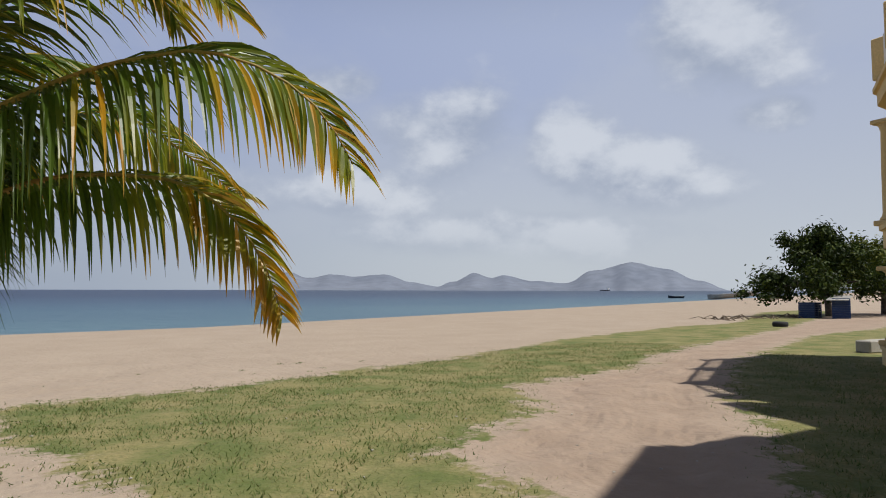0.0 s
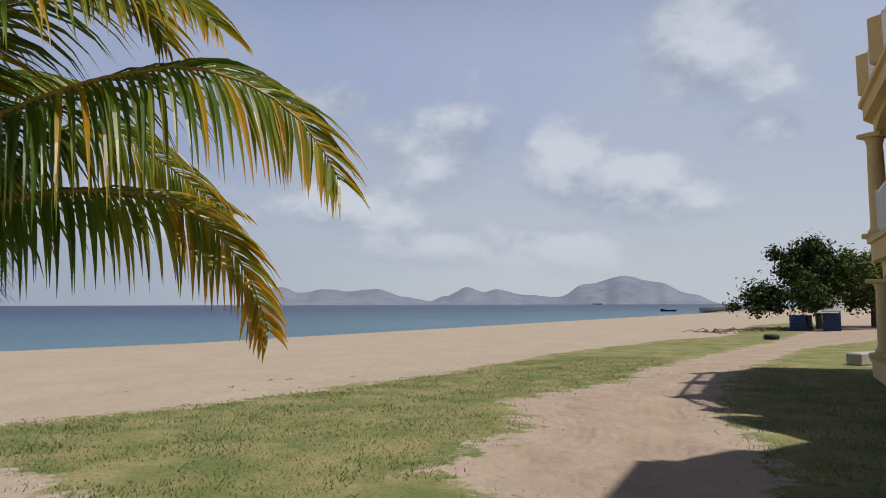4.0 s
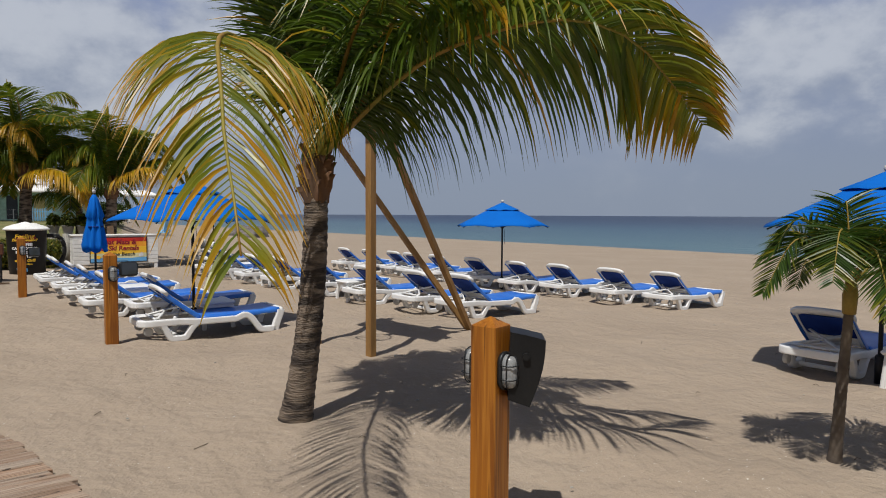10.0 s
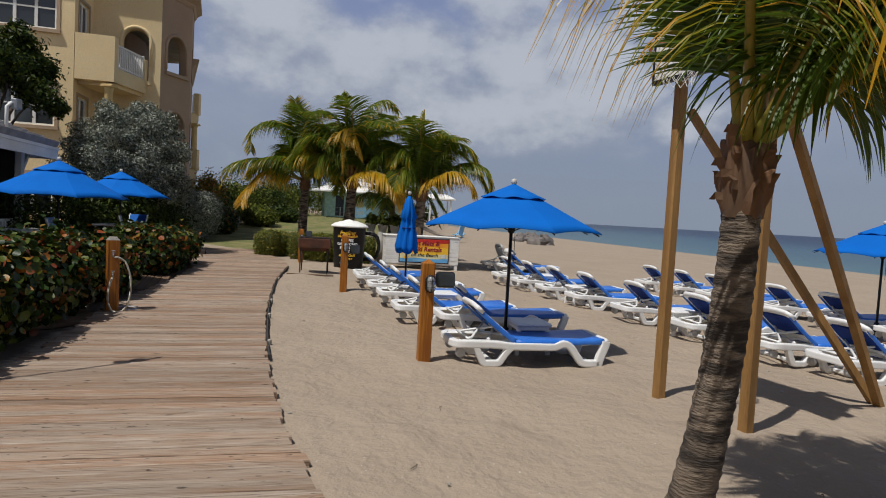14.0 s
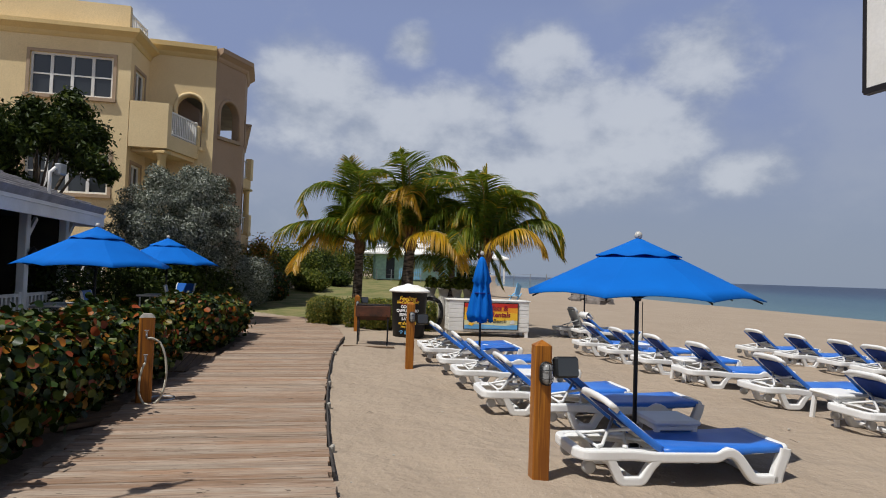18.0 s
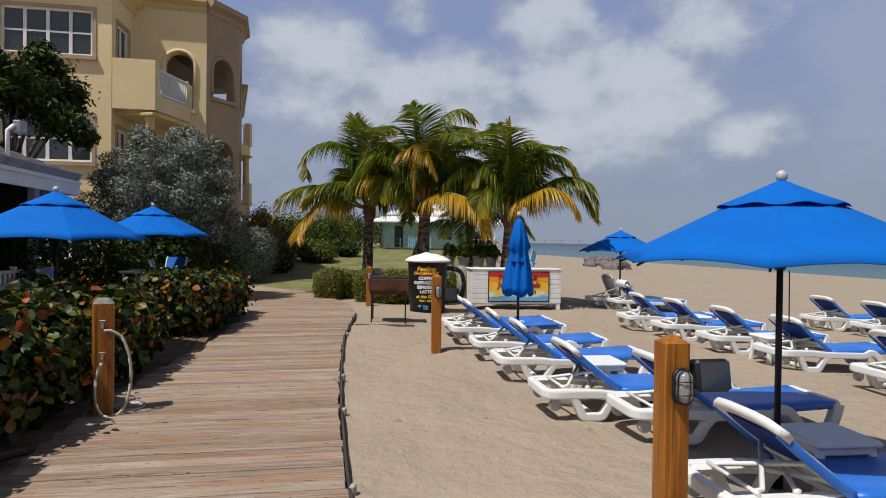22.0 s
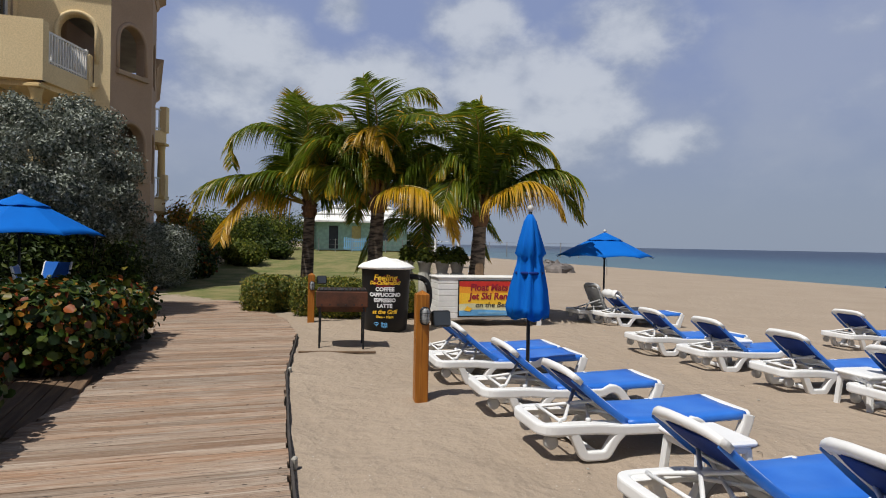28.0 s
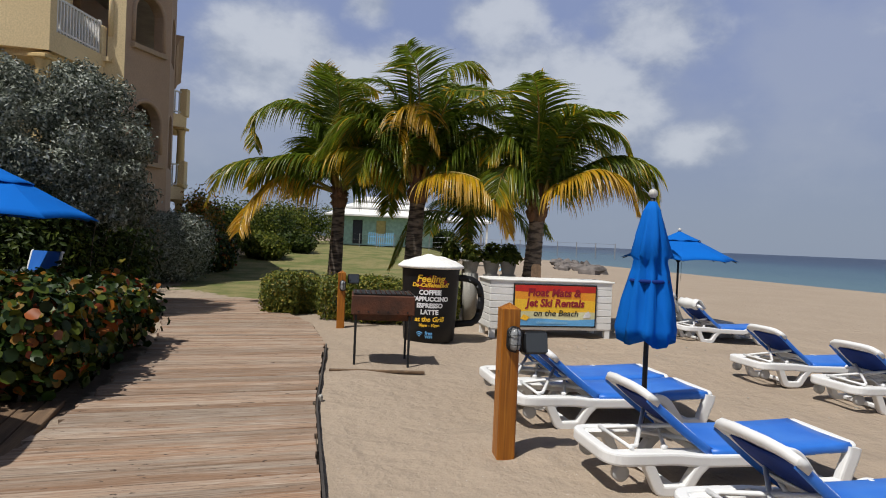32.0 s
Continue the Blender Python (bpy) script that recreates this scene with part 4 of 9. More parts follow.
# ---- the three-storey house beyond the restaurant ----
def house_far():
    h = thing("apartment_house", (-30, -18, 0), "three-storey yellow stucco house with arched balconies and stepped cornices", "house")
    h.matrix_world = Matrix()
    A, B, C, D, E_, G_, F_ = (-23.26, -22.1), (-25.6, -13.95), (-27.53, -14.41), (-28.35, -12.15), (-30.09, -11.68), (-31.9, -12.35), (-38.4, -15.3)
    BR = (-25.96, -12.70)
    Z1, Z2 = 2.75, 5.6

    def face(p, q, z1, holes, material, t=0.3):
        return part("wall", wall(Shape(), p, q, 0, z1, t, holes), material, h)

    # street front: outer face on the line, the wall's thickness behind it
    face(A, B, 9.4, ((5.28, 7.91, 7.35, 8.8, 0), (5.28, 7.91, 4.0, 5.44, 0), (5.28, 7.91, 0.9, 2.3, 0), (1.2, 3.6, 7.35, 8.8, 0), (1.2, 3.6, 4.0, 5.44, 0)), "wall_cream")
    for u0, u1 in ((5.28, 7.91), (1.2, 3.6)):
        for z0, z1 in ((7.35, 8.8), (4.0, 5.44)):
            window(h, A, B, u0, u1, z0, z1, 4, out=-1)
    window(h, A, B, 5.28, 7.91, 0.9, 2.3, 4, out=-1)
    face(B, C, 9.4, ((0.45, 1.5, 6.0, 8.6, 0), (0.45, 1.5, 3.0, 5.2, 0)), "wall_cream")
    window(h, B, C, 0.45, 1.5, 6.0, 8.6, 2, 1, out=-1)
    window(h, B, C, 0.45, 1.5, 3.0, 5.2, 2, 1, out=-1)
    face(C, D, 9.72, ((1.04, 1.97, 6.2, 8.22, 1.0), (1.04, 1.97, 2.9, 5.1, 1.0)), "wall_cream")
    # the seaward faces have their shade put into the darker tan
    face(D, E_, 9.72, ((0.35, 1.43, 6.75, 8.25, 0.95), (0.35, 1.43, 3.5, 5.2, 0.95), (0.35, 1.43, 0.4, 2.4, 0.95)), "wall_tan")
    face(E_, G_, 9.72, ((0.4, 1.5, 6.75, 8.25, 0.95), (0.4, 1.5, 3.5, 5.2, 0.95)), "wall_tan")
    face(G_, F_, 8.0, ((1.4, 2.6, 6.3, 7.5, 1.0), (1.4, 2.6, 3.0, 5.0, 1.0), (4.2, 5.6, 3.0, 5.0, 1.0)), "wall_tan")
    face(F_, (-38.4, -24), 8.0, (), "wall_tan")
    face((-38.4, -24), A, 9.4, (), "wall_cream")
    inn = [(-23.7, -21.8), (-25.95, -14.3), (-27.8, -14.75), (-28.65, -12.4), (-30.1, -12.02), (-31.9, -12.75), (-38.0, -15.5), (-38.0, -23.6)]
    for z in (Z1, Z2):
        part("floor_slab", Shape().prism(inn, z, z + 0.2), "trim_tan", h)
    part("roof", Shape().prism(inn, 9.1, 9.25), "concrete", h)
    # loggia back walls: tan stands in for the shade behind the arches
    for p, q in (((-27.9, -15.3), (-29.6, -14.2)), ((-29.6, -14.2), (-31.6, -14.4)), ((-31.6, -14.4), (-38.0, -16.9))):
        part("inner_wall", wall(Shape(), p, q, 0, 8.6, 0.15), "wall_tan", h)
    # balcony: solid front flush with the house front, white rail along its side, columns under it
    part("balcony_wall", wall(Shape(), (B[0] - 0.003, B[1] + 0.02), BR, 5.75, 7.36, 0.22), "wall_cream", h)
    part("balcony_wall", wall(Shape(), (BR[0] - 0.02, BR[1] - 0.02), (-26.2, -12.69), 5.75, 7.33, 0.22), "wall_cream", h)
    part("balcony_wall", wall(Shape(), (-26.2, -12.69), (-28.15, -12.62), 5.75, 6.26, 0.22), "wall_cream", h)
    part("balcony_pier", Shape().box((-28.13, -12.72, 6.5), (0.2, 0.24, 1.1), bevel=0.02), "wall_cream", h)
    for z in (5.62, 2.62):
        part("balcony_floor", Shape().prism([(-28.1, -14.2), (-25.95, -14.0), (-26.15, -12.85), (-28.3, -12.75)], z, z + 0.15), "wall_cream", h)
    railing(h, (-26.2, -12.78, 0), (-28.05, -12.72, 0), 6.26, 0.86, step=0.12)
    column(h, -26.1, -12.95, 2.8, 5.66, 0.16)
    column(h, -26.1, -12.95, 0, 2.62, 0.18)
    cornice(h, [A, B, C], 9.38, 0.44, 0.32)
    cornice(h, [C, D], 9.7, 0.48, 0.30)
    # cornices on the seaward faces take the same painted shade
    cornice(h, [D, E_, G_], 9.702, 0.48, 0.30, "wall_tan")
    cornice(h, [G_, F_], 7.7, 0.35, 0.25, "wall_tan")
    part("parapet", wall(Shape(), (-23.45, -22.1), (-25.72, -14.15), 9.8, 10.76, 0.22), "wall_cream", h)
    railing(h, (-26.0, -14.3, 0), (-27.5, -14.6, 0), 9.82, 0.75)
    for p, q, u0, u1, zb in ((C, D, 1.04, 1.97, 6.16), (D, E_, 0.35, 1.43, 6.71), (D, E_, 0.35, 1.43, 3.46)):
        part("arch_sill", Shape().beam(along(p, q, u0 - 0.14, -0.06, zb), along(p, q, u1 + 0.14, -0.06, zb), 0.13, 0.13), "trim_tan" if p == D else "wall_cream", h)
    for p, q, u0, u1, b, mt in ((C, D, 1.04, 1.97, 8.22, "wall_cream"), (D, E_, 0.35, 1.43, 8.25, "wall_tan"), (D, E_, 0.35, 1.43, 5.2, "wall_tan")):
        r, cx = (u1 - u0) / 2 + 0.07, (u0 + u1) / 2
        pts = [along(p, q, cx - r, 0.0, b - 1.4)] + [along(p, q, cx - r * math.cos(math.pi * k / 12), 0.0, b - r + 0.07 + r * math.sin(math.pi * k / 12)) for k in range(13)] + [along(p, q, cx + r, 0.0, b - 1.4)]
        part("arch_trim", Shape().tube(pts, 0.07, 6), mt, h)
    # stacked balconies at the seaward end
    for z, hh in ((2.85, 2.55), (5.75, 0)):
        part("balcony_floor", Shape().prism([(-38.2, -16.45), (-34.5, -15.05), (-36.4, -13.85), (-38.6, -14.85)][::1], z - 0.05, z + 0.45), "wall_cream", h)
        railing(h, (-34.9, -14.55, 0), (-36.4, -14.0, 0), z + 0.45, 0.9, step=0.2)
        railing(h, (-36.4, -14.0, 0), (-38.5, -14.95, 0), z + 0.45, 0.9, step=0.2)
        part("balcony_post", Shape().box((-36.4, -13.95, z + 0.95), (0.3, 0.3, 1.1), bevel=0.02), "wall_cream", h)
    column(h, -36.4, -14.05, 3.3, 5.7, 0.16)
    column(h, -36.4, -14.05, 0, 2.8, 0.16)
    column(h, -34.95, -14.65, 3.3, 5.7, 0.14)


# ---- the house beside the start, with round columned balconies ----
def house_near():
    h = thing("beach_house", (12, 4, 0), "yellow stucco house with columned round balconies and white railings", "house")
    h.matrix_world = Matrix()
    L, K, R = (15.75, 8.0), (12.15, 5.42), (11.5, 4.1)
    ring = [R, K, L, (17.5, 8.3), (19.5, 6.5)]
    inn = [(19, 3.0), (12.4, 3.0)]

    def grown(d):
        """The outline of the balconies, d outside the line of the columns."""
        res = []
        for i, p in enumerate(ring):
            a, c = Vector(ring[max(i - 1, 0)]), Vector(ring[min(i + 1, len(ring) - 1)])
            w = (c - a).normalized()
            res.append((p[0] - w.y * d, p[1] + w.x * d))
        return list(reversed(res + inn))

    for z0, z1, d in ((0.0, 0.34, 0.30), (0.34, 0.42, 0.33), (2.58, 2.98, 0.19), (2.98, 3.09, 0.26), (5.84, 6.14, 0.19), (6.14, 6.24, 0.27), (6.24, 6.42, 0.19)):
        part("floor_slab", Shape().prism(grown(d), z0, z1), "wall_yellow", h)
    part("terrace", Shape().prism(grown(0.1), 0.42, 0.44), "slab_grey", h)
    # the ceiling's shadow is put into dark brown; the wood is assumed
    part("ceiling_panel", Shape().prism(grown(-0.05), 5.80, 5.84), "old_wood", h)
    for z0, z1 in ((0.42, 2.18), (3.09, 5.5)):
        for x, y in (L, K, R):
            column(h, x, y, z0, z1, 0.18)
        column(h, 17.4, 7.3, z0, z1, 0.16)
        column(h, 14.4, 5.2, z0, z1, 0.16)
    # arched beams from column to column
    for zb, zt in ((2.18, 2.58), (5.5, 5.84)):
        for p, q in ((L, K), (K, R), ((17.5, 8.3), L)):
            ln = (Vector(p) - Vector(q)).length
            s = Shape()
            wall(s, p, q, zb - 0.02, zt + 0.002, 0.36, ((0.22, ln - 0.22, zb - 0.03, zt - 0.10, 0.34 / (ln / 2 - 0.22)),))
            part("arch_beam", s, "wall_yellow", h)
    railing(h, (K[0] - 0.08, K[1] - 0.25, 0), (R[0] + 0.05, R[1] + 0.2, 0), 3.12, 1.0, step=0.16)
    railing(h, (15.6, 7.9, 0), (12.3, 5.65, 0), 3.12, 1.0, step=0.16)
    # open roof terrace: stout piers with white railings between them
    mid = (13.95, 6.75)
    for x, y in (L, mid, K, R):
        part("pier", Shape().box((x, y, 6.9), (0.40, 0.40, 0.96), bevel=0.02), "wall_yellow", h)
    for p, q in ((L, mid), (mid, K), (K, R)):
        railing(h, (*Vector(p).lerp(Vector(q), 0.12), 0), (*Vector(p).lerp(Vector(q), 0.88), 0), 6.44, 0.9, step=0.16)
    # side wall towards the walker, tan, with tall arched openings
    s = Shape()
    wall(s, (10.62, 1.1), (11.17, 3.75), 0, 7.1, 0.35, ((0.45, 2.0, 0.35, 2.6, 0.9), (0.45, 2.0, 3.9, 5.9, 0.9)))
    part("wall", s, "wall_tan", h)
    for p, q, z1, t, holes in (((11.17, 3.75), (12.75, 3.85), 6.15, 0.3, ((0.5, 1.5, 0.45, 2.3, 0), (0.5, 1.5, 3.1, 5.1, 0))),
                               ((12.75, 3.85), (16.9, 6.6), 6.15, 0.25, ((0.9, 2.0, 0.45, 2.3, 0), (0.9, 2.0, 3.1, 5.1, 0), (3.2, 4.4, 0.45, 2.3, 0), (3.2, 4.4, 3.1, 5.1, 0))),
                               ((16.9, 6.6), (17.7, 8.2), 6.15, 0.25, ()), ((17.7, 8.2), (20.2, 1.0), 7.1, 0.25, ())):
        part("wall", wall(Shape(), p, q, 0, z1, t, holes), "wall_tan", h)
    for p, q, u0, u1 in (((11.17, 3.75), (12.75, 3.85), 0.5, 1.5), ((12.75, 3.85), (16.9, 6.6), 0.9, 2.0), ((12.75, 3.85), (16.9, 6.6), 3.2, 4.4)):
        for z0, z1 in ((0.45, 2.3), (3.1, 5.1)):
            window(h, p, q, u0, u1, z0, z1, 2, 1, 0.1, 0.25)
    for p, q, u0, u1 in (((10.62, 1.1), (11.17, 3.75), 0.45, 2.0),):
        for z0, z1 in ((0.35, 2.2), (3.9, 5.5)):
            part("pane", Shape().beam(along(p, q, u0, 0.3, (z0 + z1) / 2), along(p, q, u1, 0.3, (z0 + z1) / 2), z1 - z0, 0.02, up=along(p, q, 0, 1) - along(p, q, 0)), "glass", h)
    # the tall main block behind, under its own roof
    for p, q in (((20.0, 0.9), (10.6, 0.7)), ((10.6, 0.7), (9.2, 1.0)), ((9.2, 1.0), (7.7, -0.05)), ((7.7, -0.05), (7.2, -8)), ((7.2, -8), (20.2, -8)), ((20.2, -8), (20.0, 0.9))):
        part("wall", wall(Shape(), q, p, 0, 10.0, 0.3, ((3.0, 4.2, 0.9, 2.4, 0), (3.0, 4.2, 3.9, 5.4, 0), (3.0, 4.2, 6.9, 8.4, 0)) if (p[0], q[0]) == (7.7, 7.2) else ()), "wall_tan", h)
    for z0 in (0.9, 3.9, 6.9):
        window(h, (7.2, -8), (7.7, -0.05), 3.0, 4.2, z0, z0 + 1.5, 2)
    part("roof", Shape().prism([(7.0, -8.2), (20.4, -8.2), (20.2, 1.1), (10.4, 0.9), (9.1, 1.2), (7.45, 0.05)], 10.0, 10.2), "concrete", h)
    part("roof", Shape().prism([(10.4, 1.0), (20.2, 1.1), (17.7, 8.2), (16.9, 6.6), (12.75, 3.85), (10.8, 3.7)], 6.2, 6.40), "concrete", h)
    s = Shape()
    s.beam((11.09, 3.5, 3.62), (10.62, 1.3, 3.62), 0.2, 0.22)
    part("string_course", s, "trim_tan", h)
    st = Shape().lathe([(0.02, 0), (0.9, 0), (0.9, 0.25), (0.86, 0.29), (0.02, 0.29)], (8.98, 2.62, 0), 36)
    solid("round_step", st, "concrete", "low round concrete step by the house wall", "step", "structure")
    solid("step", Shape().box((10.35, 3.55, 0.16), (0.9, 0.8, 0.32), bevel=0.03), "concrete", "concrete step up to the terrace", "step", "structure")
    solid("low_wall", Shape().box((18.6, 10.0, 0.16), (1.4, 0.4, 0.32), bevel=0.03), "concrete", "low concrete block on the grass", "block")


house_far()
house_near()


# ---- the open restaurant with its shingled roof ----
def restaurant():
    h = thing("restaurant_pavilion", (-14, -12, 0), "open-sided restaurant with white posts, rails and a grey shingle roof", "pavilion")
    h.matrix_world = Matrix()
    d = Vector((-0.968, -0.25, 0))
    o = Vector((-8.0, -7.9, 0))
    nrm = Vector((-0.25, 0.968, 0)) * -1
    at = lambda u, w, z: o + d * u + nrm * w + Vector((0, 0, z))  # noqa: E731
    part("floor_deck", Shape().add([at(-2, 0, 0), at(10.6, 0, 0), at(10.6, 7, 0), at(-2, 7, 0), at(-2, 0, 0.1), at(10.6, 0, 0.1), at(10.6, 7, 0.1), at(-2, 7, 0.1)], [(0, 1, 2, 3), (7, 6, 5, 4), (4, 5, 1, 0), (5, 6, 2, 1), (6, 7, 3, 2), (7, 4, 0, 3)]), "old_wood", h)
    # roof: eaves at 2.6 m, hipped
    e = 0.5
    a, b, c, g = at(-3, -e, 2.72), at(11.0, -e, 2.72), at(11.0, 7.5, 2.72), at(-3, 7.5, 2.72)
    r0, r1 = at(0, 3.5, 4.2), at(7.6, 3.5, 4.2)
    up = Vector((0, 0, 0.06))
    roof = part("roof", Shape().add([a, b, c, g, r0, r1, a + up, b + up, c + up, g + up, r0 + up, r1 + up], [(0, 4, 5, 1), (1, 5, 2), (2, 5, 4, 3), (3, 4, 0), (6, 7, 11, 10), (7, 8, 11), (8, 9, 10, 11), (9, 6, 10), (0, 1, 7, 6), (1, 2, 8, 7), (2, 3, 9, 8), (3, 0, 6, 9)]), "shingle", h)
    for k in range(14):
        t0 = k / 15
        p, q = a.lerp(r0, t0), b.lerp(r1, t0)
        s = Shape().beam(p + Vector((0, 0, 0.075)), q + Vector((0, 0, 0.075)), 0.26, 0.02, up=(nrm * 0.42 + Vector((0, 0, -0.9))).cross(d))
        part("shingle_course", s, "shingle", roof)
    s = Shape()
    for p, q in ((a, b), (b, c)):
        s.beam(p - Vector((0, 0, 0.13)), q - Vector((0, 0, 0.13)), 0.04, 0.24)
        s.beam(p - Vector((0, 0, 0.0)) + nrm * -0.02, q - Vector((0, 0, 0.0)) + nrm * -0.02, 0.06, 0.07)
    part("fascia", s, "white_paint", h)
    for u in (-2, 1.0, 3.6, 6.2, 8.6, 10.4):
        s = Shape().beam(at(u, 0.1, 0.1), at(u, 0.1, 2.66), 0.16, 0.16, up=d, bevel=0.015)
        post = part("post", s, "white_paint", h)
        part("base_block", Shape().beam(at(u, 0.1, 0.1), at(u, 0.1, 0.62), 0.24, 0.24, up=d, bevel=0.015), "white_paint", post)
        part("bracket", Shape().beam(at(u, 0.1, 2.0), at(u + 0.45, 0.1, 2.5), 0.06, 0.09), "white_paint", post)
        part("lantern", Shape().lathe([(0.03, 1.55), (0.07, 1.58), (0.09, 1.8), (0.06, 1.86), (0.01, 1.92)], at(u, -0.08, 0), 10), "dark_metal", post)
    for u0, u1 in ((-1.9, 0.9), (1.1, 3.5), (3.7, 6.1), (6.3, 8.5), (8.7, 10.3)):
        p, q = at(u0, 0.1, 0), at(u1, 0.1, 0)
        railing(h, p, q, 0.12, 0.85, step=0.15)
    # near-black walls, counter and ceiling paint in the shade under the roof
    part("back_wall", Shape().beam(at(-2, 6.9, 1.4), at(10.5, 6.9, 1.4), 2.6, 0.15, up=nrm), "room_shade", h)
    part("end_wall", Shape().beam(at(10.4, 0.2, 1.4), at(10.4, 6.9, 1.4), 2.6, 0.12, up=d), "room_shade", h)
    part("end_wall", Shape().beam(at(-1.9, 0.3, 1.4), at(-1.9, 6.9, 1.4), 2.6, 0.12, up=d), "room_shade", h)
    part("counter", Shape().beam(at(1, 4.5, 0.6), at(9, 4.5, 0.6), 1.0, 0.7, up=nrm), "room_shade", h)
    part("ceiling_panel", Shape().add([at(-2.9, -0.4, 2.6), at(10.9, -0.4, 2.6), at(10.9, 7.4, 2.6), at(-2.9, 7.4, 2.6)], [(0, 1, 2, 3)]), "room_shade", h)
    # floodlight on a white pipe over the eaves
    L = thing("roof_floodlight", at(8.6, -0.3, 2.78), "white floodlight on a short pipe over the eaves", "floodlight")
    part("pipe", Shape().tube([(0, 0, 0), (0, 0, 0.62), (-0.08, 0.05, 0.72)], 0.035), "white_paint", L)
    part("lamp_head", Shape().box((-0.18, 0.08, 0.7), (0.2, 0.14, 0.22), bevel=0.02), "grey_metal", L)
    # gooseneck lamps on a pole by the pavilion
    G = thing("gooseneck_lamp_post", (-7.35, -4.95, 0), "black lamp post with two curled gooseneck lamps", "lamp post")
    part("pole", Shape().tube([(0, 0, 0), (0, 0, 2.75)], 0.035), "dark_metal", G)
    for hx, hy, hz, rise in ((-0.62, 0.45, 3.13, 0.30), (-0.77, 0.59, 3.01, 0.20)):
        hd = Vector((hx, hy, hz))
        o_ = Vector((hx, hy, 0)).normalized()
        pts = spline_([(0, 0, 2.6), o_ * 0.2 + Vector((0, 0, hz + 0.02)), hd - o_ * 0.25 + Vector((0, 0, rise)), hd + o_ * 0.02 + Vector((0, 0, rise * 0.95)), hd + o_ * 0.13 + Vector((0, 0, rise * 0.5)), hd + Vector((0, 0, 0.06))], 24)
        arm = part("arm", Shape().tube(pts, 0.014, 6), "dark_metal", G)
        part("shade", Shape().lathe([(0.02, 0.06), (0.03, 0.04), (0.035, 0.0), (0.085, -0.07), (0.08, -0.075), (0.01, -0.02)], hd, 14), "dark_metal", arm)


restaurant()


# ---- the turquoise cottage across the lawn ----
def cottage():
    h = thing("cottage", (-60.3, -7.3, 0.93), "small turquoise cottage with a white tiered hip roof and porch", "cottage", rz=8)
    h.scale = (0.80, 0.90, 0.92)
    for p, q, holes in (((3.2, -5.0), (3.2, 2.8), ((1.2, 2.0, 0.2, 2.1, 0), (3.1, 3.9, 0.2, 2.1, 0), (5.6, 6.4, 0.9, 2.1, 0))), ((3.2, 2.8), (-3.2, 2.8), ()), ((-3.2, 2.8), (-3.2, -5.0), ()), ((-3.2, -5.0), (3.2, -5.0), ())):
        part("wall", wall(Shape(), p, q, 0.1, 2.5, 0.2, holes), "turquoise", h)
    for y in (-3.4, -1.5):
        part("door", Shape().box((3.08, y, 1.15), (0.06, 0.76, 1.9)), "hull_dark" if y < -2 else "pale_yellow", h)
    part("window", Shape().box((3.1, 1.0, 1.5), (0.05, 0.76, 1.15)), "glass", h)

    def tier(x0, x1, y0, y1, z0, z1, k):
        vs = [(x0, y0, z0), (x1, y0, z0), (x1, y1, z0), (x0, y1, z0)]
        ins = [(x0 + k, y0 + k, z1), (x1 - k, y0 + k, z1), (x1 - k, y1 - k, z1), (x0 + k, y1 - k, z1)]
        return Shape().add(vs + ins + [(x, y, z - 0.12) for x, y, z in vs], [(0, 1, 5, 4), (1, 2, 6, 5), (2, 3, 7, 6), (3, 0, 4, 7), (4, 5, 6, 7), (8, 9, 1, 0), (9, 10, 2, 1), (10, 11, 3, 2), (11, 8, 0, 3), (11, 10, 9, 8)])

    part("roof", tier(-4.3, 4.3, -6.0, 3.9, 2.5, 3.0, 1.3), "white_paint", h)
    part("roof_tier", tier(-3.1, 3.1, -4.8, 2.7, 3.15, 3.6, 1.2), "white_paint", h)
    part("roof_tier", tier(-2.1, 2.1, -3.7, 1.6, 3.75, 4.1, 0.9), "white_paint", h)
    part("porch_roof", tier(0.5, 4.2, 3.6, 7.6, 2.35, 2.75, 0.8), "white_paint", h)
    for x, y in ((3.9, 7.2), (3.9, 5.2), (1.0, 7.2)):
        part("porch_post", Shape().box((x, y, 1.15), (0.14, 0.14, 2.3)), "white_paint", h)
    f = thing("picket_gate", (-55.5, -8.0, 0.93), "light blue picket gate in the lawn fence", "gate", rz=80)
    for k in range(12):
        part("picket", Shape().box((-0.9 + 0.16 * k, 0, 0.5 + 0.12 * abs(k - 5.5) / 5), (0.07, 0.03, 0.9)), "light_blue", f)
    for z in (0.3, 0.75):
        part("rail", Shape().box((0, 0.03, z), (2.0, 0.03, 0.07)), "light_blue", f)
    f2 = thing("wire_fence", (-53, -4.5, 0.85), "thin grey post fence along the lawn edge", "fence", rz=82)
    for k in range(16):
        part("post", Shape().box((-6 + 1.2 * k, 0, 0.5), (0.05, 0.05, 1.0)), "grey_metal", f2)
    for z in (0.3, 0.6, 0.95):
        part("wire", Shape().tube([(-6, 0, z), (12, 0, z)], 0.008, 4), "grey_metal", f2)
    c = thing("beach_chair", (-47, 0.2, 0), "light blue wooden beach chair on the lawn edge", "chair", rz=60)
    part("seat", Shape().box((0, 0, 0.35), (0.6, 0.6, 0.05)), "light_blue", c)
    part("backrest", Shape().beam((0, 0.25, 0.35), (0, 0.6, 1.1), 0.6, 0.05, up=(1, 0, 0)), "light_blue", c)
    for x in (-0.28, 0.28):
        part("leg", Shape().beam((x, -0.3, 0), (x, 0.4, 0.5), 0.07, 0.05), "light_blue", c)


cottage()


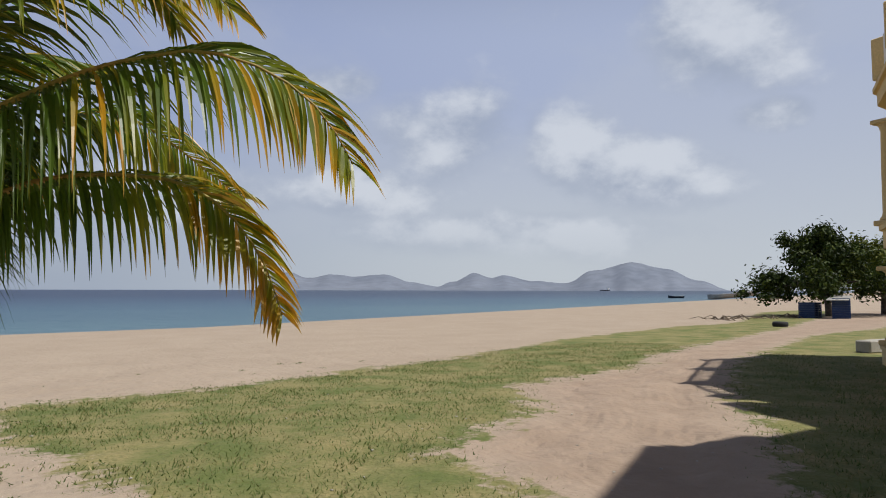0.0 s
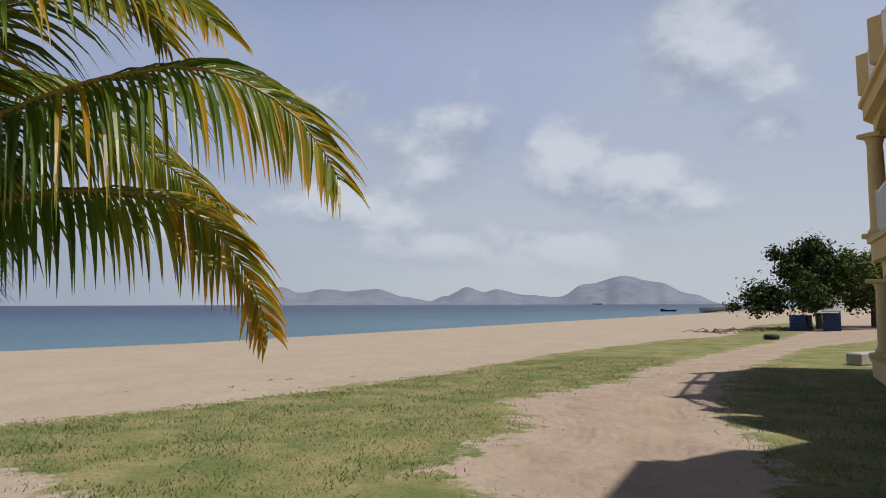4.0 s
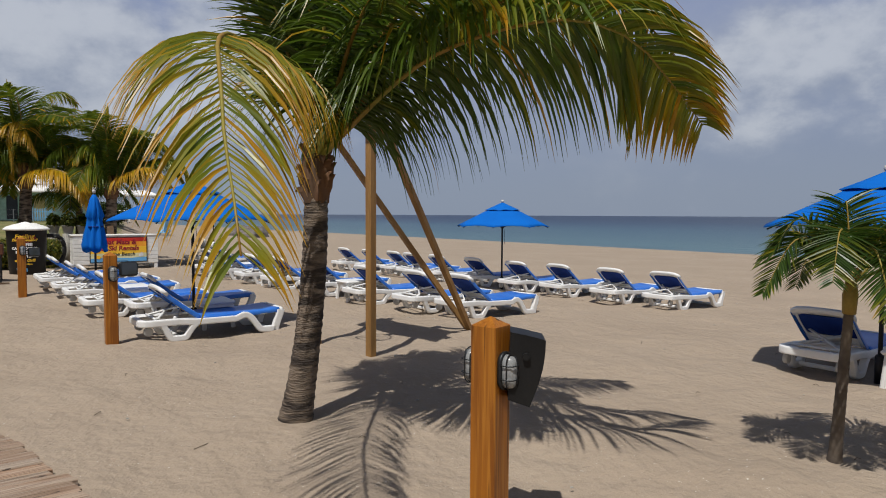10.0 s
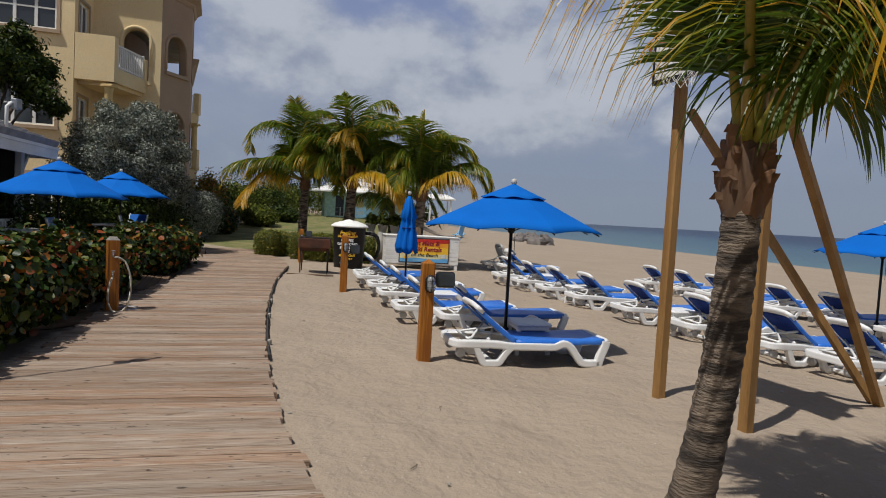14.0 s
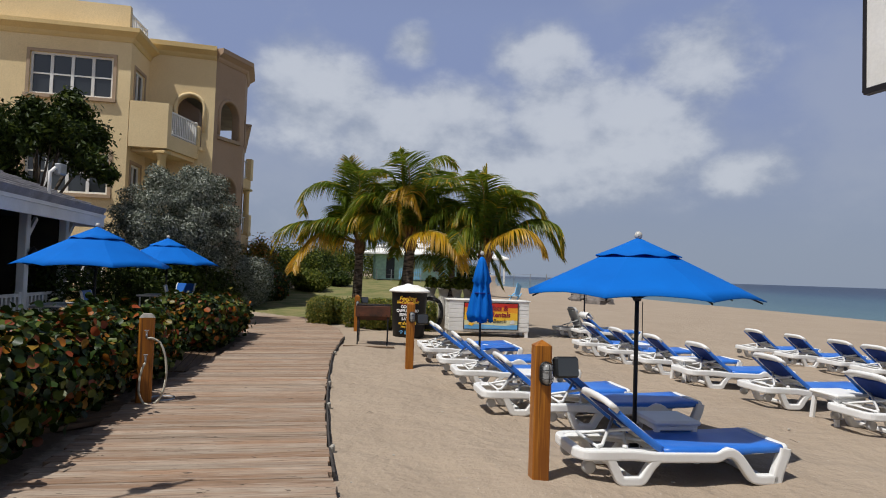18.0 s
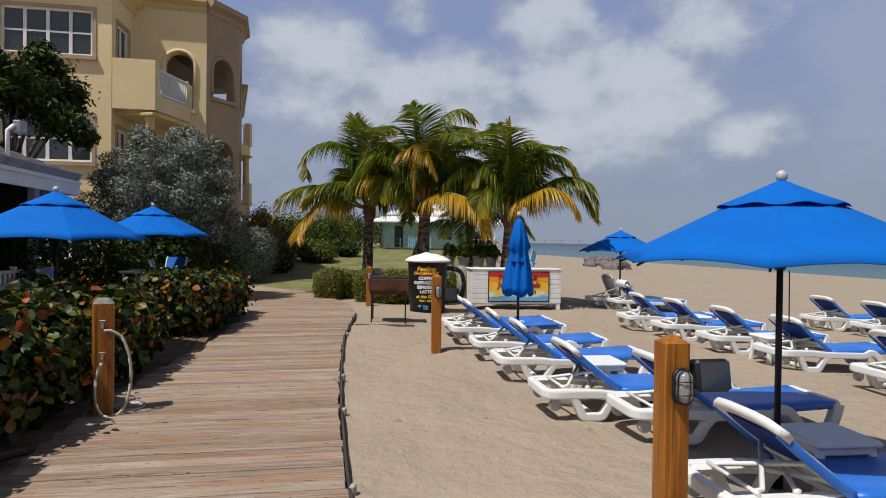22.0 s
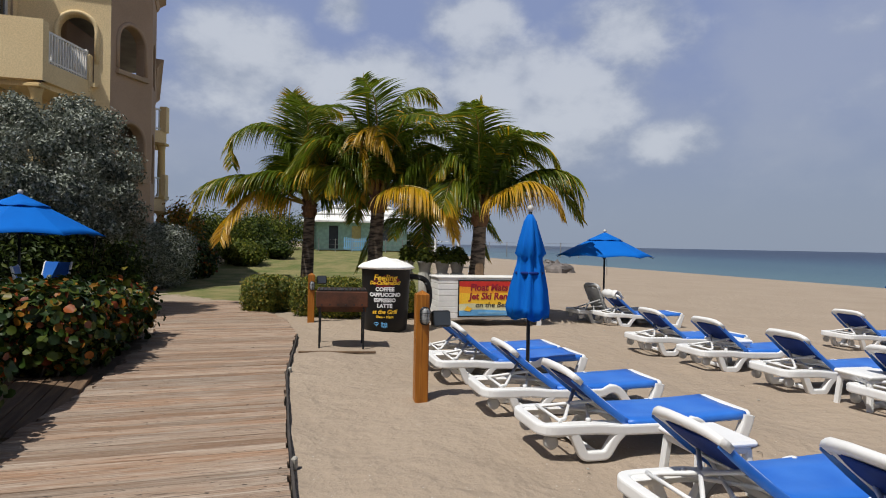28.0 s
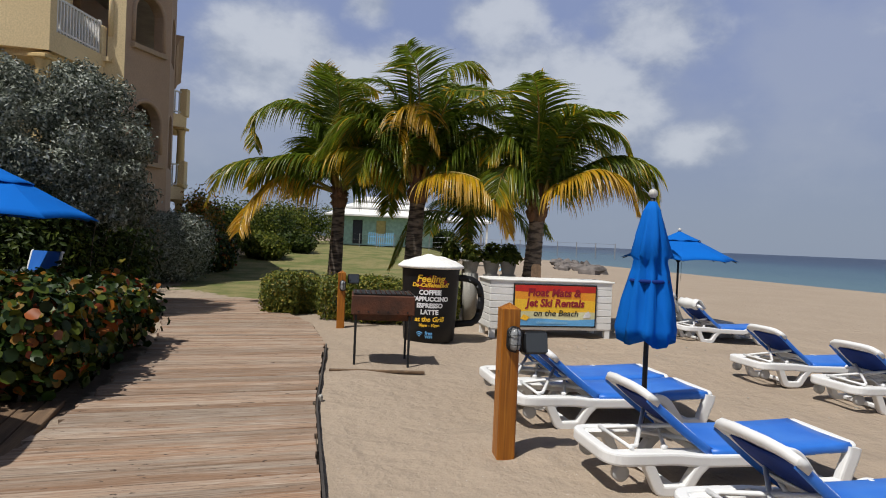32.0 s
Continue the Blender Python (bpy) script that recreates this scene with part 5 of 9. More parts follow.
# ---- palms ----
def frond(parent, pts, n=64, leaf=0.7, material="frond", age=0.2, seed=0, hang=2.6, rib=0.018, spread=0.85, wide=0.016, tipage=0.5, start=0.14, seg=5, twist=None):
    """A pinnate leaf: a tapering rib along a curve, and two rows of long blades that arch out from it and hang."""
    rs = random.Random(seed)
    m = 20
    fine = spline_(pts, 60)
    run = [0.0]
    for p, q in zip(fine, fine[1:]):
        run.append(run[-1] + (q - p).length)
    cur, k = [], 0
    for i in range(m + 1):
        want = run[-1] * i / m
        while k < 59 and run[k + 1] < want:
            k += 1
        cur.append(fine[k].lerp(fine[k + 1], (want - run[k]) / max(1e-6, run[k + 1] - run[k])))
    rach = part("frond", Shape().tube(cur, [rib * (1.15 - 1.0 * i / m + 0.45 * max(0.0, 1 - i / m / 0.28) ** 1.5) for i in range(m + 1)], 7), "rachis", parent)
    vs, fs, ages = [], [], []
    side_old = None
    twist = rs.uniform(-0.4, 0.4) if twist is None else twist
    down = Vector((0, 0, -1))
    for i in range(n):
        t = start + (1 - start) * (i + 0.5) / n
        k = min(int(t * m), m - 1)
        p = cur[k].lerp(cur[k + 1], t * m - k)
        d = (cur[k + 1] - cur[k]).normalized()
        side0 = d.cross(Vector((0, 0, 1)))
        if side0.length < 0.3 and side_old is not None:
            side0 = side_old - d * side_old.dot(d)
        elif side0.length < 0.05:
            side0 = d.cross(Vector((1, 0.3, 0)))
        side0.normalize()
        if side_old is not None and side0.dot(side_old) < 0:
            side0 = -side0
        side_old = side0
        up = side0.cross(d)
        if up.z < 0 and abs(d.z) < 0.8:
            up = -up
        k2 = twist * min(1.0, 0.25 + t)
        side0, up = side0 * math.cos(k2) + up * math.sin(k2), up * math.cos(k2) - side0 * math.sin(k2)
        ln = leaf * (0.20 + 0.80 * math.sin(math.pi * min(1, 0.16 + 0.72 * t)) ** 0.8) * (1 - 0.5 * t ** 4)
        for sgn in (-1, 1):
            tw = rs.uniform(-0.07, 0.07)
            way = (side0 * sgn * spread + d * (0.34 + 0.45 * t + rs.uniform(-0.08, 0.08)) + up * (0.15 + tw)).normalized()
            q = p.copy()
            l1 = ln * rs.uniform(0.88, 1.07)
            h1 = hang * rs.uniform(0.88, 1.12) * (1.15 - 0.55 * t) * (1 + 0.45 * min(0.0, d.z))
            a = min(1.0, max(0.0, age + tipage * (t - 0.45) + rs.uniform(-0.12, 0.12) + (0.35 if rs.random() < 0.05 else 0)))
            wv = way.cross(up).normalized() if rs.random() < 0.8 else way.cross(Vector((0, 0, 1)))
            if wv.length < 0.1:
                wv = side0.copy()
            wv.normalize()
            roll = rs.gauss(0, 0.4)
            wv = wv * math.cos(roll) + way.cross(wv) * math.sin(roll)
            w0 = wide * rs.uniform(0.8, 1.15)
            base = len(vs)
            for j in range(seg + 1):
                u = j / seg
                w = w0 * (0.5 + 1.25 * u if u < 0.4 else (1 - u) / 0.6 + 0.03)
                keel = way.cross(wv) * w * 0.55
                vs += [q + wv * w, q + keel, q - wv * w]
                ages += [min(1, a + 0.42 * u * u * min(1.0, 0.25 + 2.4 * a))] * 3
                way = (way + down * h1 * (0.75 + 0.5 * u) / seg).normalized()
                q = q + way * l1 / seg
            fs += [(base + 3 * j + i, base + 3 * j + i + 1, base + 3 * j + i + 4, base + 3 * j + i + 3) for j in range(seg) for i in (0, 1)]
    me = mesh_of("blade", vs, fs, material)
    me.attributes.new("age", "FLOAT", "POINT").data.foreach_set("value", np.array(ages, np.float32))
    part("blade", me, None, rach)
    return rach


def ring_trunk(base, top, r0, r1, n=26, bulge=0.04, seed=1):
    """A ringed trunk from base to top, leaning and swollen at the foot."""
    rs = random.Random(seed)
    base, top = Vector(base), Vector(top)
    mid = (base + top) / 2 + Vector((rs.uniform(-0.04, 0.04), rs.uniform(-0.04, 0.04), 0))
    pts, rr = [], []
    m = n * 2
    cur = bez(base - Vector((0, 0, 0.06)), mid, top, m)
    for i, p in enumerate(cur):
        t = i / m
        r = r0 + (r1 - r0) * t + bulge * math.exp(-t * 9)
        pts.append(p)
        rr.append(r * (1.03 if i % 2 else 0.97) * rs.uniform(0.985, 1.015))
    return Shape().tube(pts, rr, 14)


def boots(palm, c, r, h, n=26, seed=3, material="boot"):
    """Torn leaf bases wrapped round the top of the trunk, their dry ends curling away."""
    rs = random.Random(seed)
    c = Vector(c)
    s = Shape()
    prof = [(r * 1.0, -0.04), (r * 1.15, h * 0.06), (r * 1.28, h * 0.22), (r * 1.22, h * 0.45), (r * 1.0, h * 0.75), (r * 0.75, h * 1.05), (r * 0.45, h * 1.3)]
    vs = [c + Vector((q * math.cos(math.tau * k / 16) * (1 + 0.14 * math.sin(k * 2.4 + i)), q * math.sin(math.tau * k / 16) * (1 + 0.14 * math.cos(k * 1.9 + 2 * i)), z)) for i, (q, z) in enumerate(prof) for k in range(16)]
    fs = [(i * 16 + k, i * 16 + (k + 1) % 16, (i + 1) * 16 + (k + 1) % 16, (i + 1) * 16 + k) for i in range(len(prof) - 1) for k in range(16)]
    part("crown_shaft", s.add(vs, fs + [tuple(range(96, 112))], True), material, palm, "brown fibrous leaf bases")
    for i in range(n):
        a = i * 2.4 + rs.uniform(-0.3, 0.3)
        f = i / n
        o = Vector((math.cos(a), math.sin(a), 0))
        sd = Vector((-o.y, o.x, 0))
        w = r * rs.uniform(0.28, 0.5)
        L = min(h, 0.4) * rs.uniform(0.22, 0.42)
        curl = rs.choice((0.10, 0.05, 0.02, -0.08)) * min(h, 0.4) * 1.2
        p0 = c + o * r * 1.05 + Vector((0, 0, h * (-0.05 + 0.7 * f)))
        p1 = p0 + o * r * 0.22 + Vector((0, 0, L * 0.45))
        p2 = p1 + o * r * 0.08 + Vector((0, 0, L * 0.4))
        p3 = p2 + o * (r * 0.2 + abs(curl) * 0.3) + Vector((0, 0, curl)) + sd * rs.uniform(-0.03, 0.03)
        vs = []
        for p, k, lift in ((p0, 1.0, 0.012), (p1, 1.05, 0.02), (p2, 0.75, 0.018), (p3, 0.3, 0.006)):
            vs += [p - sd * w * k - o * 0.02, p + o * lift, p + sd * w * k - o * 0.02, p - o * 0.008]
        fs = [(j * 4 + m, j * 4 + (m + 1) % 4, (j + 1) * 4 + (m + 1) % 4, (j + 1) * 4 + m) for j in range(3) for m in range(4)] + [(12, 13, 14, 15), (3, 2, 1, 0)]
        part("leaf_base", Shape().add(vs, fs), material, palm)


def palm(name, base, top, r, label, fronds, group="coconut palms", leaf=0.55, seed=0, r1=None, n=46, wide=0.017, shaft=0.5, rib=0.018, leafmat_="frond"):
    P = thing(name, base, label, "palm tree", group)
    b = Vector(base)
    loc = lambda p: Vector(p) - b  # noqa: E731
    t = loc(top)
    part("trunk", ring_trunk((0, 0, 0), t, r, r1 or r * 0.72, seed=seed), "trunk", P)
    boots(P, t, (r1 or r * 0.72), shaft, seed=seed + 5)
    for i, fr in enumerate(fronds):
        kw = fr[-1] if isinstance(fr[-1], dict) else {}
        way = [q for q in fr if not isinstance(q, dict)]
        args = dict(n=n, leaf=leaf, seed=seed * 50 + i, wide=wide, rib=rib, age=0.05, material=leafmat_)
        args.update(kw)
        d = (loc(way[0]) - t)
        st = t + Vector((0, 0, shaft * 0.6)) + Vector((d.x, d.y, 0)).normalized() * r * 0.3
        frond(P, [st] + [loc(q) for q in way], **args)
    return P


def crown(c, count, length, seed, lo=-0.3, hi=1.35, thin=False):
    """Fronds all round: upright in the heart, arching and hanging lower down."""
    rs = random.Random(seed)
    c = Vector(c)
    out = []
    for i in range(count):
        a = i * 2.399 + rs.uniform(-0.25, 0.25)
        f = (i + 0.5) / count
        el = hi + (lo - hi) * f + rs.uniform(-0.1, 0.1)
        L = length * rs.uniform(0.85, 1.1)
        o = Vector((math.cos(a), math.sin(a), 0))
        if thin and o.x > 0.3 and f > 0.35:
            continue  # the beach side carries the single fronds below
        mid = c + o * L * 0.5 * math.cos(el) + Vector((0, 0, L * 0.55 * math.sin(el) + 0.1 * L))
        drop = 0.10 + 0.38 * f
        tip = c + o * L * (0.35 + 0.55 * math.cos(el)) * (1 - 0.15 * f) + Vector((0, 0, L * 0.8 * math.sin(el) - drop * L + 0.1 * L))
        out.append((mid, tip, dict(age=0.0, tipage=0.15 + 0.3 * f, hang=1.0 + 1.0 * f)))
    return out


palm("coconut_palm", (-0.60, 3.87, 0), (-0.62, 3.83, 1.2), 0.096, "young coconut palm with yellow-tipped fronds on the sand",
     [((-0.87, 3.88, 2.26), (-1.26, 3.96, 2.59), (-1.62, 4.02, 2.78), (-2.01, 4.10, 2.92), (-2.44, 4.18, 3.08), (-2.82, 4.26, 3.03), (-3.06, 4.30, 2.84), (-3.15, 4.32, 2.66), dict(age=0.0, tipage=0.7, leaf=0.92, twist=0.8, n=88, start=0.2)),
      ((-0.48, 3.60, 2.25), (-0.10, 3.44, 2.50), (0.26, 3.23, 2.66), (0.52, 3.08, 2.72), (0.74, 2.93, 2.73), (1.02, 2.85, 2.65), (1.24, 2.77, 2.47), (1.39, 2.74, 2.23), dict(age=0.04, tipage=0.55, leaf=0.86, n=84, twist=-0.8, start=0.22)),
      ((-0.50, 3.69, 1.81), (-0.31, 3.63, 1.98), (0.03, 3.52, 2.16), (0.39, 3.37, 2.20), (0.70, 3.28, 2.16), (0.91, 3.20, 2.0), (1.07, 3.18, 1.77), (1.16, 3.15, 1.51), dict(age=0.08, tipage=0.8, leaf=0.64, twist=-0.7, n=76, start=0.18)),
      ((-0.66, 3.66, 2.07), (-0.71, 3.52, 2.55), (-0.73, 3.33, 2.96), (-0.72, 3.21, 3.26), (-0.69, 3.03, 3.54), dict(hang=1.0, age=0.05, start=0.15, n=80)),
      ((-0.54, 3.69, 2.32), (-0.35, 3.59, 2.96), (-0.10, 3.47, 3.25), (0.20, 3.37, 3.32), (0.49, 3.29, 3.16), (0.65, 3.26, 2.96), dict(hang=1.7, start=0.16, twist=-0.4, leaf=0.9)),
      ((-0.73, 3.64, 2.34), (-0.94, 3.54, 2.89), (-1.13, 3.45, 3.20), (-1.28, 3.35, 3.18), (-1.41, 3.32, 2.93), dict(hang=1.4, start=0.18, twist=0.4)),
      ((-0.70, 3.64, 2.34), (-0.93, 3.56, 3.21), (-1.25, 3.51, 3.71), (-1.64, 3.40, 3.68), (-1.79, 3.34, 3.23), dict(hang=1.6, start=0.17, twist=0.5)),
      ((-0.71, 3.76, 1.99), (-0.87, 3.90, 2.21), (-1.06, 4.16, 2.07), (-1.20, 4.34, 1.76), (-1.28, 4.43, 1.38), dict(age=0.2, leaf=0.36, start=0.3, n=60)),
      ((-0.60, 3.59, 2.30), (-0.44, 3.29, 2.98), (-0.35, 3.06, 3.31), (-0.23, 2.77, 3.22), dict(hang=1.6, start=0.17, leaf=0.8)),
      ((-0.45, 3.6, 2.3), (-0.2, 3.35, 2.85), (0.2, 3.15, 3.12), (0.6, 3.0, 3.12), (0.85, 2.92, 2.95), dict(hang=1.9, start=0.16, leaf=0.85, twist=-0.5)),
      ((-0.3, 4.4, 2.95), (0.3, 5.2, 3.3)),
      ((-0.45, 4.7, 2.65), (-0.3, 5.6, 2.3), dict(age=0.1)),
      ((0.2, 4.2, 2.7), (1.2, 4.6, 2.3), dict(age=0.1))], seed=1, n=78, r1=0.088, shaft=0.36, leaf=0.74, wide=0.0175, rib=0.02)

palm("coconut_palm", (-6.37, 0.95, 0), (-6.28, 1.11, 1.73), 0.108, "leaning coconut palm with one yellowing frond bent to the ground",
     [((-5.9, 0.92, 2.36), (-5.4, 0.68, 2.5), (-4.75, 0.38, 2.47), (-4.3, 0.27, 2.36), (-3.95, 0.22, 2.22), (-3.72, 0.21, 2.06), (-3.5, 0.2, 1.84), (-3.25, 0.2, 1.65), (-3.1, 0.2, 1.5), dict(age=0.32, tipage=0.12, leaf=0.82, wide=0.0085, hang=2.5, n=100, twist=0.1, spread=0.62)),
      ((-5.34, 1.47, 2.5), (-4.9, 1.74, 2.66), (-4.4, 2.04, 2.68), (-4.15, 2.3, 2.55), (-4.2, 2.65, 2.35), (-4.3, 3.0, 2.15), dict(age=0.05, tipage=0.6, leaf=0.90, twist=0.8, n=100)),
      ((-5.5, 1.5, 2.65), (-5.0, 1.85, 2.88), (-4.6, 2.2, 2.92), (-4.4, 2.6, 2.75), (-4.35, 3.0, 2.4), dict(leaf=0.85, hang=2.6, twist=0.6, n=90)),
      ((-5.4, 1.2, 2.85), (-4.75, 1.35, 3.05), (-4.3, 1.5, 2.75), dict(leaf=0.85, hang=2.4)),
      ((-5.5, 1.5, 2.95), (-4.8, 2.1, 3.3), dict(leaf=0.7)),
      ((-5.6, 1.9, 3.0), (-5.1, 2.9, 3.2)),
      ((-6.1, 0.75, 3.2), (-6.35, 0.35, 4.2), dict(hang=0.7)),
      ((-6.3, 1.6, 3.1), (-6.6, 2.3, 4.0), dict(hang=0.9)),
      ((-6.25, 1.05, 3.2), (-6.7, 1.0, 4.3), dict(hang=0.7)),
      ((-5.9, 1.1, 3.1), (-5.9, 1.2, 4.2), dict(hang=0.6)),
      ((-6.2, 1.2, 3.3), (-6.5, 1.35, 4.4), dict(hang=0.6))], seed=2, n=76, leaf=0.78, wide=0.0185, r1=0.09, rib=0.02)

OLD, MID = dict(age=0.6, tipage=0.16, leaf=0.95), dict(age=0.10, tipage=0.4)
palm("coconut_palm", (-25.0, -5.5, 0), (-24.85, -5.4, 2.25), 0.17, "coconut palm on the lawn behind the clipped hedge",
     crown((-24.85, -5.4, 2.6), 13, 2.8, 11, lo=0.3, thin=True) + [
         ((-24.85, -5.52, 3.6), (-24.85, -5.88, 5.3), dict(hang=0.5)),
         ((-24.85, -5.66, 3.64), (-24.68, -6.39, 4.5), (-24.52, -7.2, 4.14), (-24.35, -7.15, 3.41)),
         ((-24.85, -6.17, 2.9), (-24.65, -6.91, 3.21), (-24.45, -7.8, 2.9), (-24.25, -8.08, 2.25), MID),
         ((-24.85, -6.06, 2.7), (-24.55, -6.67, 2.82), (-24.25, -7.2, 2.15), (-23.95, -7.3, 1.6), OLD),
         ((-24.54, -5.39, 3.39), (-24.14, -4.96, 3.45), (-23.85, -4.45, 3.24), (-23.65, -4.06, 2.64), dict(age=0.36, tipage=0.3)),
         ((-24.63, -5.57, 3.03), (-24.52, -6.11, 3.3), (-24.31, -6.78, 3.12), (-24.19, -7.2, 2.56), MID),
         ((-24.85, -5.54, 4.1), (-25.1, -5.23, 4.95), (-25.35, -4.73, 4.9)),
         ((-24.85, -4.9, 2.89), (-24.7, -4.5, 3.18), (-24.55, -4.07, 2.61), MID)], seed=3, leaf=1.0, n=96, wide=0.020, rib=0.030, r1=0.13, leafmat_="frond_gold")
palm("coconut_palm", (-23.8, -3.65, 0), (-23.7, -3.6, 2.35), 0.2, "tall coconut palm with orange hanging fronds behind the mug",
     crown((-23.7, -3.6, 2.75), 13, 3.0, 21, lo=0.3, thin=True) + [
         ((-23.7, -3.81, 4.0), (-23.7, -3.97, 5.33), dict(hang=0.5)),
         ((-23.7, -3.58, 3.84), (-23.9, -3.32, 4.87), (-24.1, -2.71, 5.3), (-24.3, -2.3, 5.0)),
         ((-23.7, -3.34, 3.49), (-23.63, -2.73, 4.3), (-23.57, -1.93, 4.6), (-23.5, -1.6, 4.1)),
         ((-23.7, -3.06, 3.22), (-23.43, -2.33, 3.53), (-23.17, -1.4, 3.4), (-22.9, -1.3, 2.86), MID),
         ((-23.7, -4.16, 3.74), (-23.83, -4.57, 4.29), (-23.97, -4.97, 4.2), (-24.1, -5.16, 3.57)),
         ((-23.7, -4.14, 3.11), (-23.5, -4.57, 3.35), (-23.3, -4.78, 2.79), MID),
         ((-23.55, -4.0, 3.4), (-23.37, -3.92, 4.0), (-23.08, -3.69, 4.2), (-22.88, -3.42, 3.92), (-22.77, -3.18, 3.31), OLD),
         ((-23.26, -3.45, 2.76), (-22.97, -3.04, 2.88), (-22.68, -2.51, 2.78), (-22.48, -2.08, 2.41), (-22.38, -1.86, 1.78), OLD)], seed=4, leaf=1.04, n=96, wide=0.020, rib=0.030, r1=0.15, leafmat_="frond_gold")
palm("coconut_palm", (-22.95, -1.45, 0), (-22.9, -1.3, 2.05), 0.2, "coconut palm with golden lower fronds behind the rental stand",
     crown((-22.9, -1.3, 2.45), 13, 2.8, 31, lo=0.3, thin=True) + [
         ((-22.9, -1.31, 3.5), (-22.9, -1.35, 4.72), dict(hang=0.5)),
         ((-22.9, -1.22, 3.37), (-23.07, -1.03, 4.2), (-23.23, -0.6, 4.16), (-23.4, -0.41, 3.7)),
         ((-22.9, -1.0, 3.12), (-22.83, -0.52, 3.85), (-22.77, 0.07, 3.77), (-22.7, 0.37, 3.27)),
         ((-22.9, -0.74, 2.88), (-22.77, 0.0, 3.27), (-22.63, 0.65, 3.1), (-22.5, 0.84, 2.32), MID),
         ((-22.7, -1.19, 2.51), (-22.41, -0.83, 2.78), (-22.22, -0.33, 2.96), (-22.12, 0.11, 2.75), (-22.02, 0.33, 2.26), OLD),
         ((-22.9, -1.6, 3.19), (-22.8, -1.95, 3.6), (-22.7, -2.26, 3.16)),
         ((-22.8, -1.54, 2.85), (-22.6, -1.92, 2.99), (-22.3, -2.13, 2.39), MID)], seed=5, leaf=1.0, n=96, wide=0.020, rib=0.030, r1=0.14, leafmat_="frond_gold")
palm("coconut_palm", (-26.2, -2.55, 0), (-26.2, -2.5, 1.9), 0.14, "slim coconut palm at the back of the group", crown((-26.2, -2.5, 2.3), 16, 2.6, 41), seed=6, leaf=0.8, n=56, wide=0.02)


def small_palm():
    P = thing("young_palm", (-4.1, 4.02, 0), "small young palm with a thin trunk planted in the sand", "palm tree")
    part("trunk", ring_trunk((0, 0, 0), (0.1, -0.06, 1.02), 0.04, 0.028, 22, 0.012, 8), "bark", P)
    part("crown_shaft", Shape().tube([(0.1, -0.06, 1.0), (0.11, -0.07, 1.12), (0.12, -0.08, 1.28)], [0.04, 0.045, 0.02], 10), "rachis", P)
    b = Vector((0.11, -0.07, 1.2))
    for i, (dx, dy, mz, tz, L) in enumerate(((-0.75, -0.2, 0.28, 0.12, 1), (-0.55, 0.45, 0.32, 0.2, 1), (0.55, 0.1, 0.30, -0.05, 1), (0.72, 0.25, 0.14, -0.3, 1), (0.25, -0.6, 0.3, 0.05, 1), (-0.3, -0.6, 0.25, -0.1, 1), (0.15, 0.65, 0.3, 0.1, 1), (-0.15, 0.05, 0.45, 0.5, 1), (0.45, -0.3, 0.2, -0.25, 1), (0.6, -0.15, 0.34, 0.1, 1), (-0.65, 0.15, 0.24, -0.12, 1), (-0.4, -0.45, 0.36, 0.2, 1), (0.3, 0.5, 0.2, -0.2, 1))):
        frond(P, (b, b + Vector((dx * (0.42 if dx < 0 else 0.5), dy * 0.5, mz * 1.1)), b + Vector((dx * (0.72 if dx < 0 else 0.92), dy * 0.85, tz * 0.7 + 0.0))), n=42, leaf=0.29, material="frond_small", age=0.04, seed=900 + i, hang=0.6, rib=0.009, wide=0.0095, tipage=0.15, spread=0.95, seg=4)


small_palm()


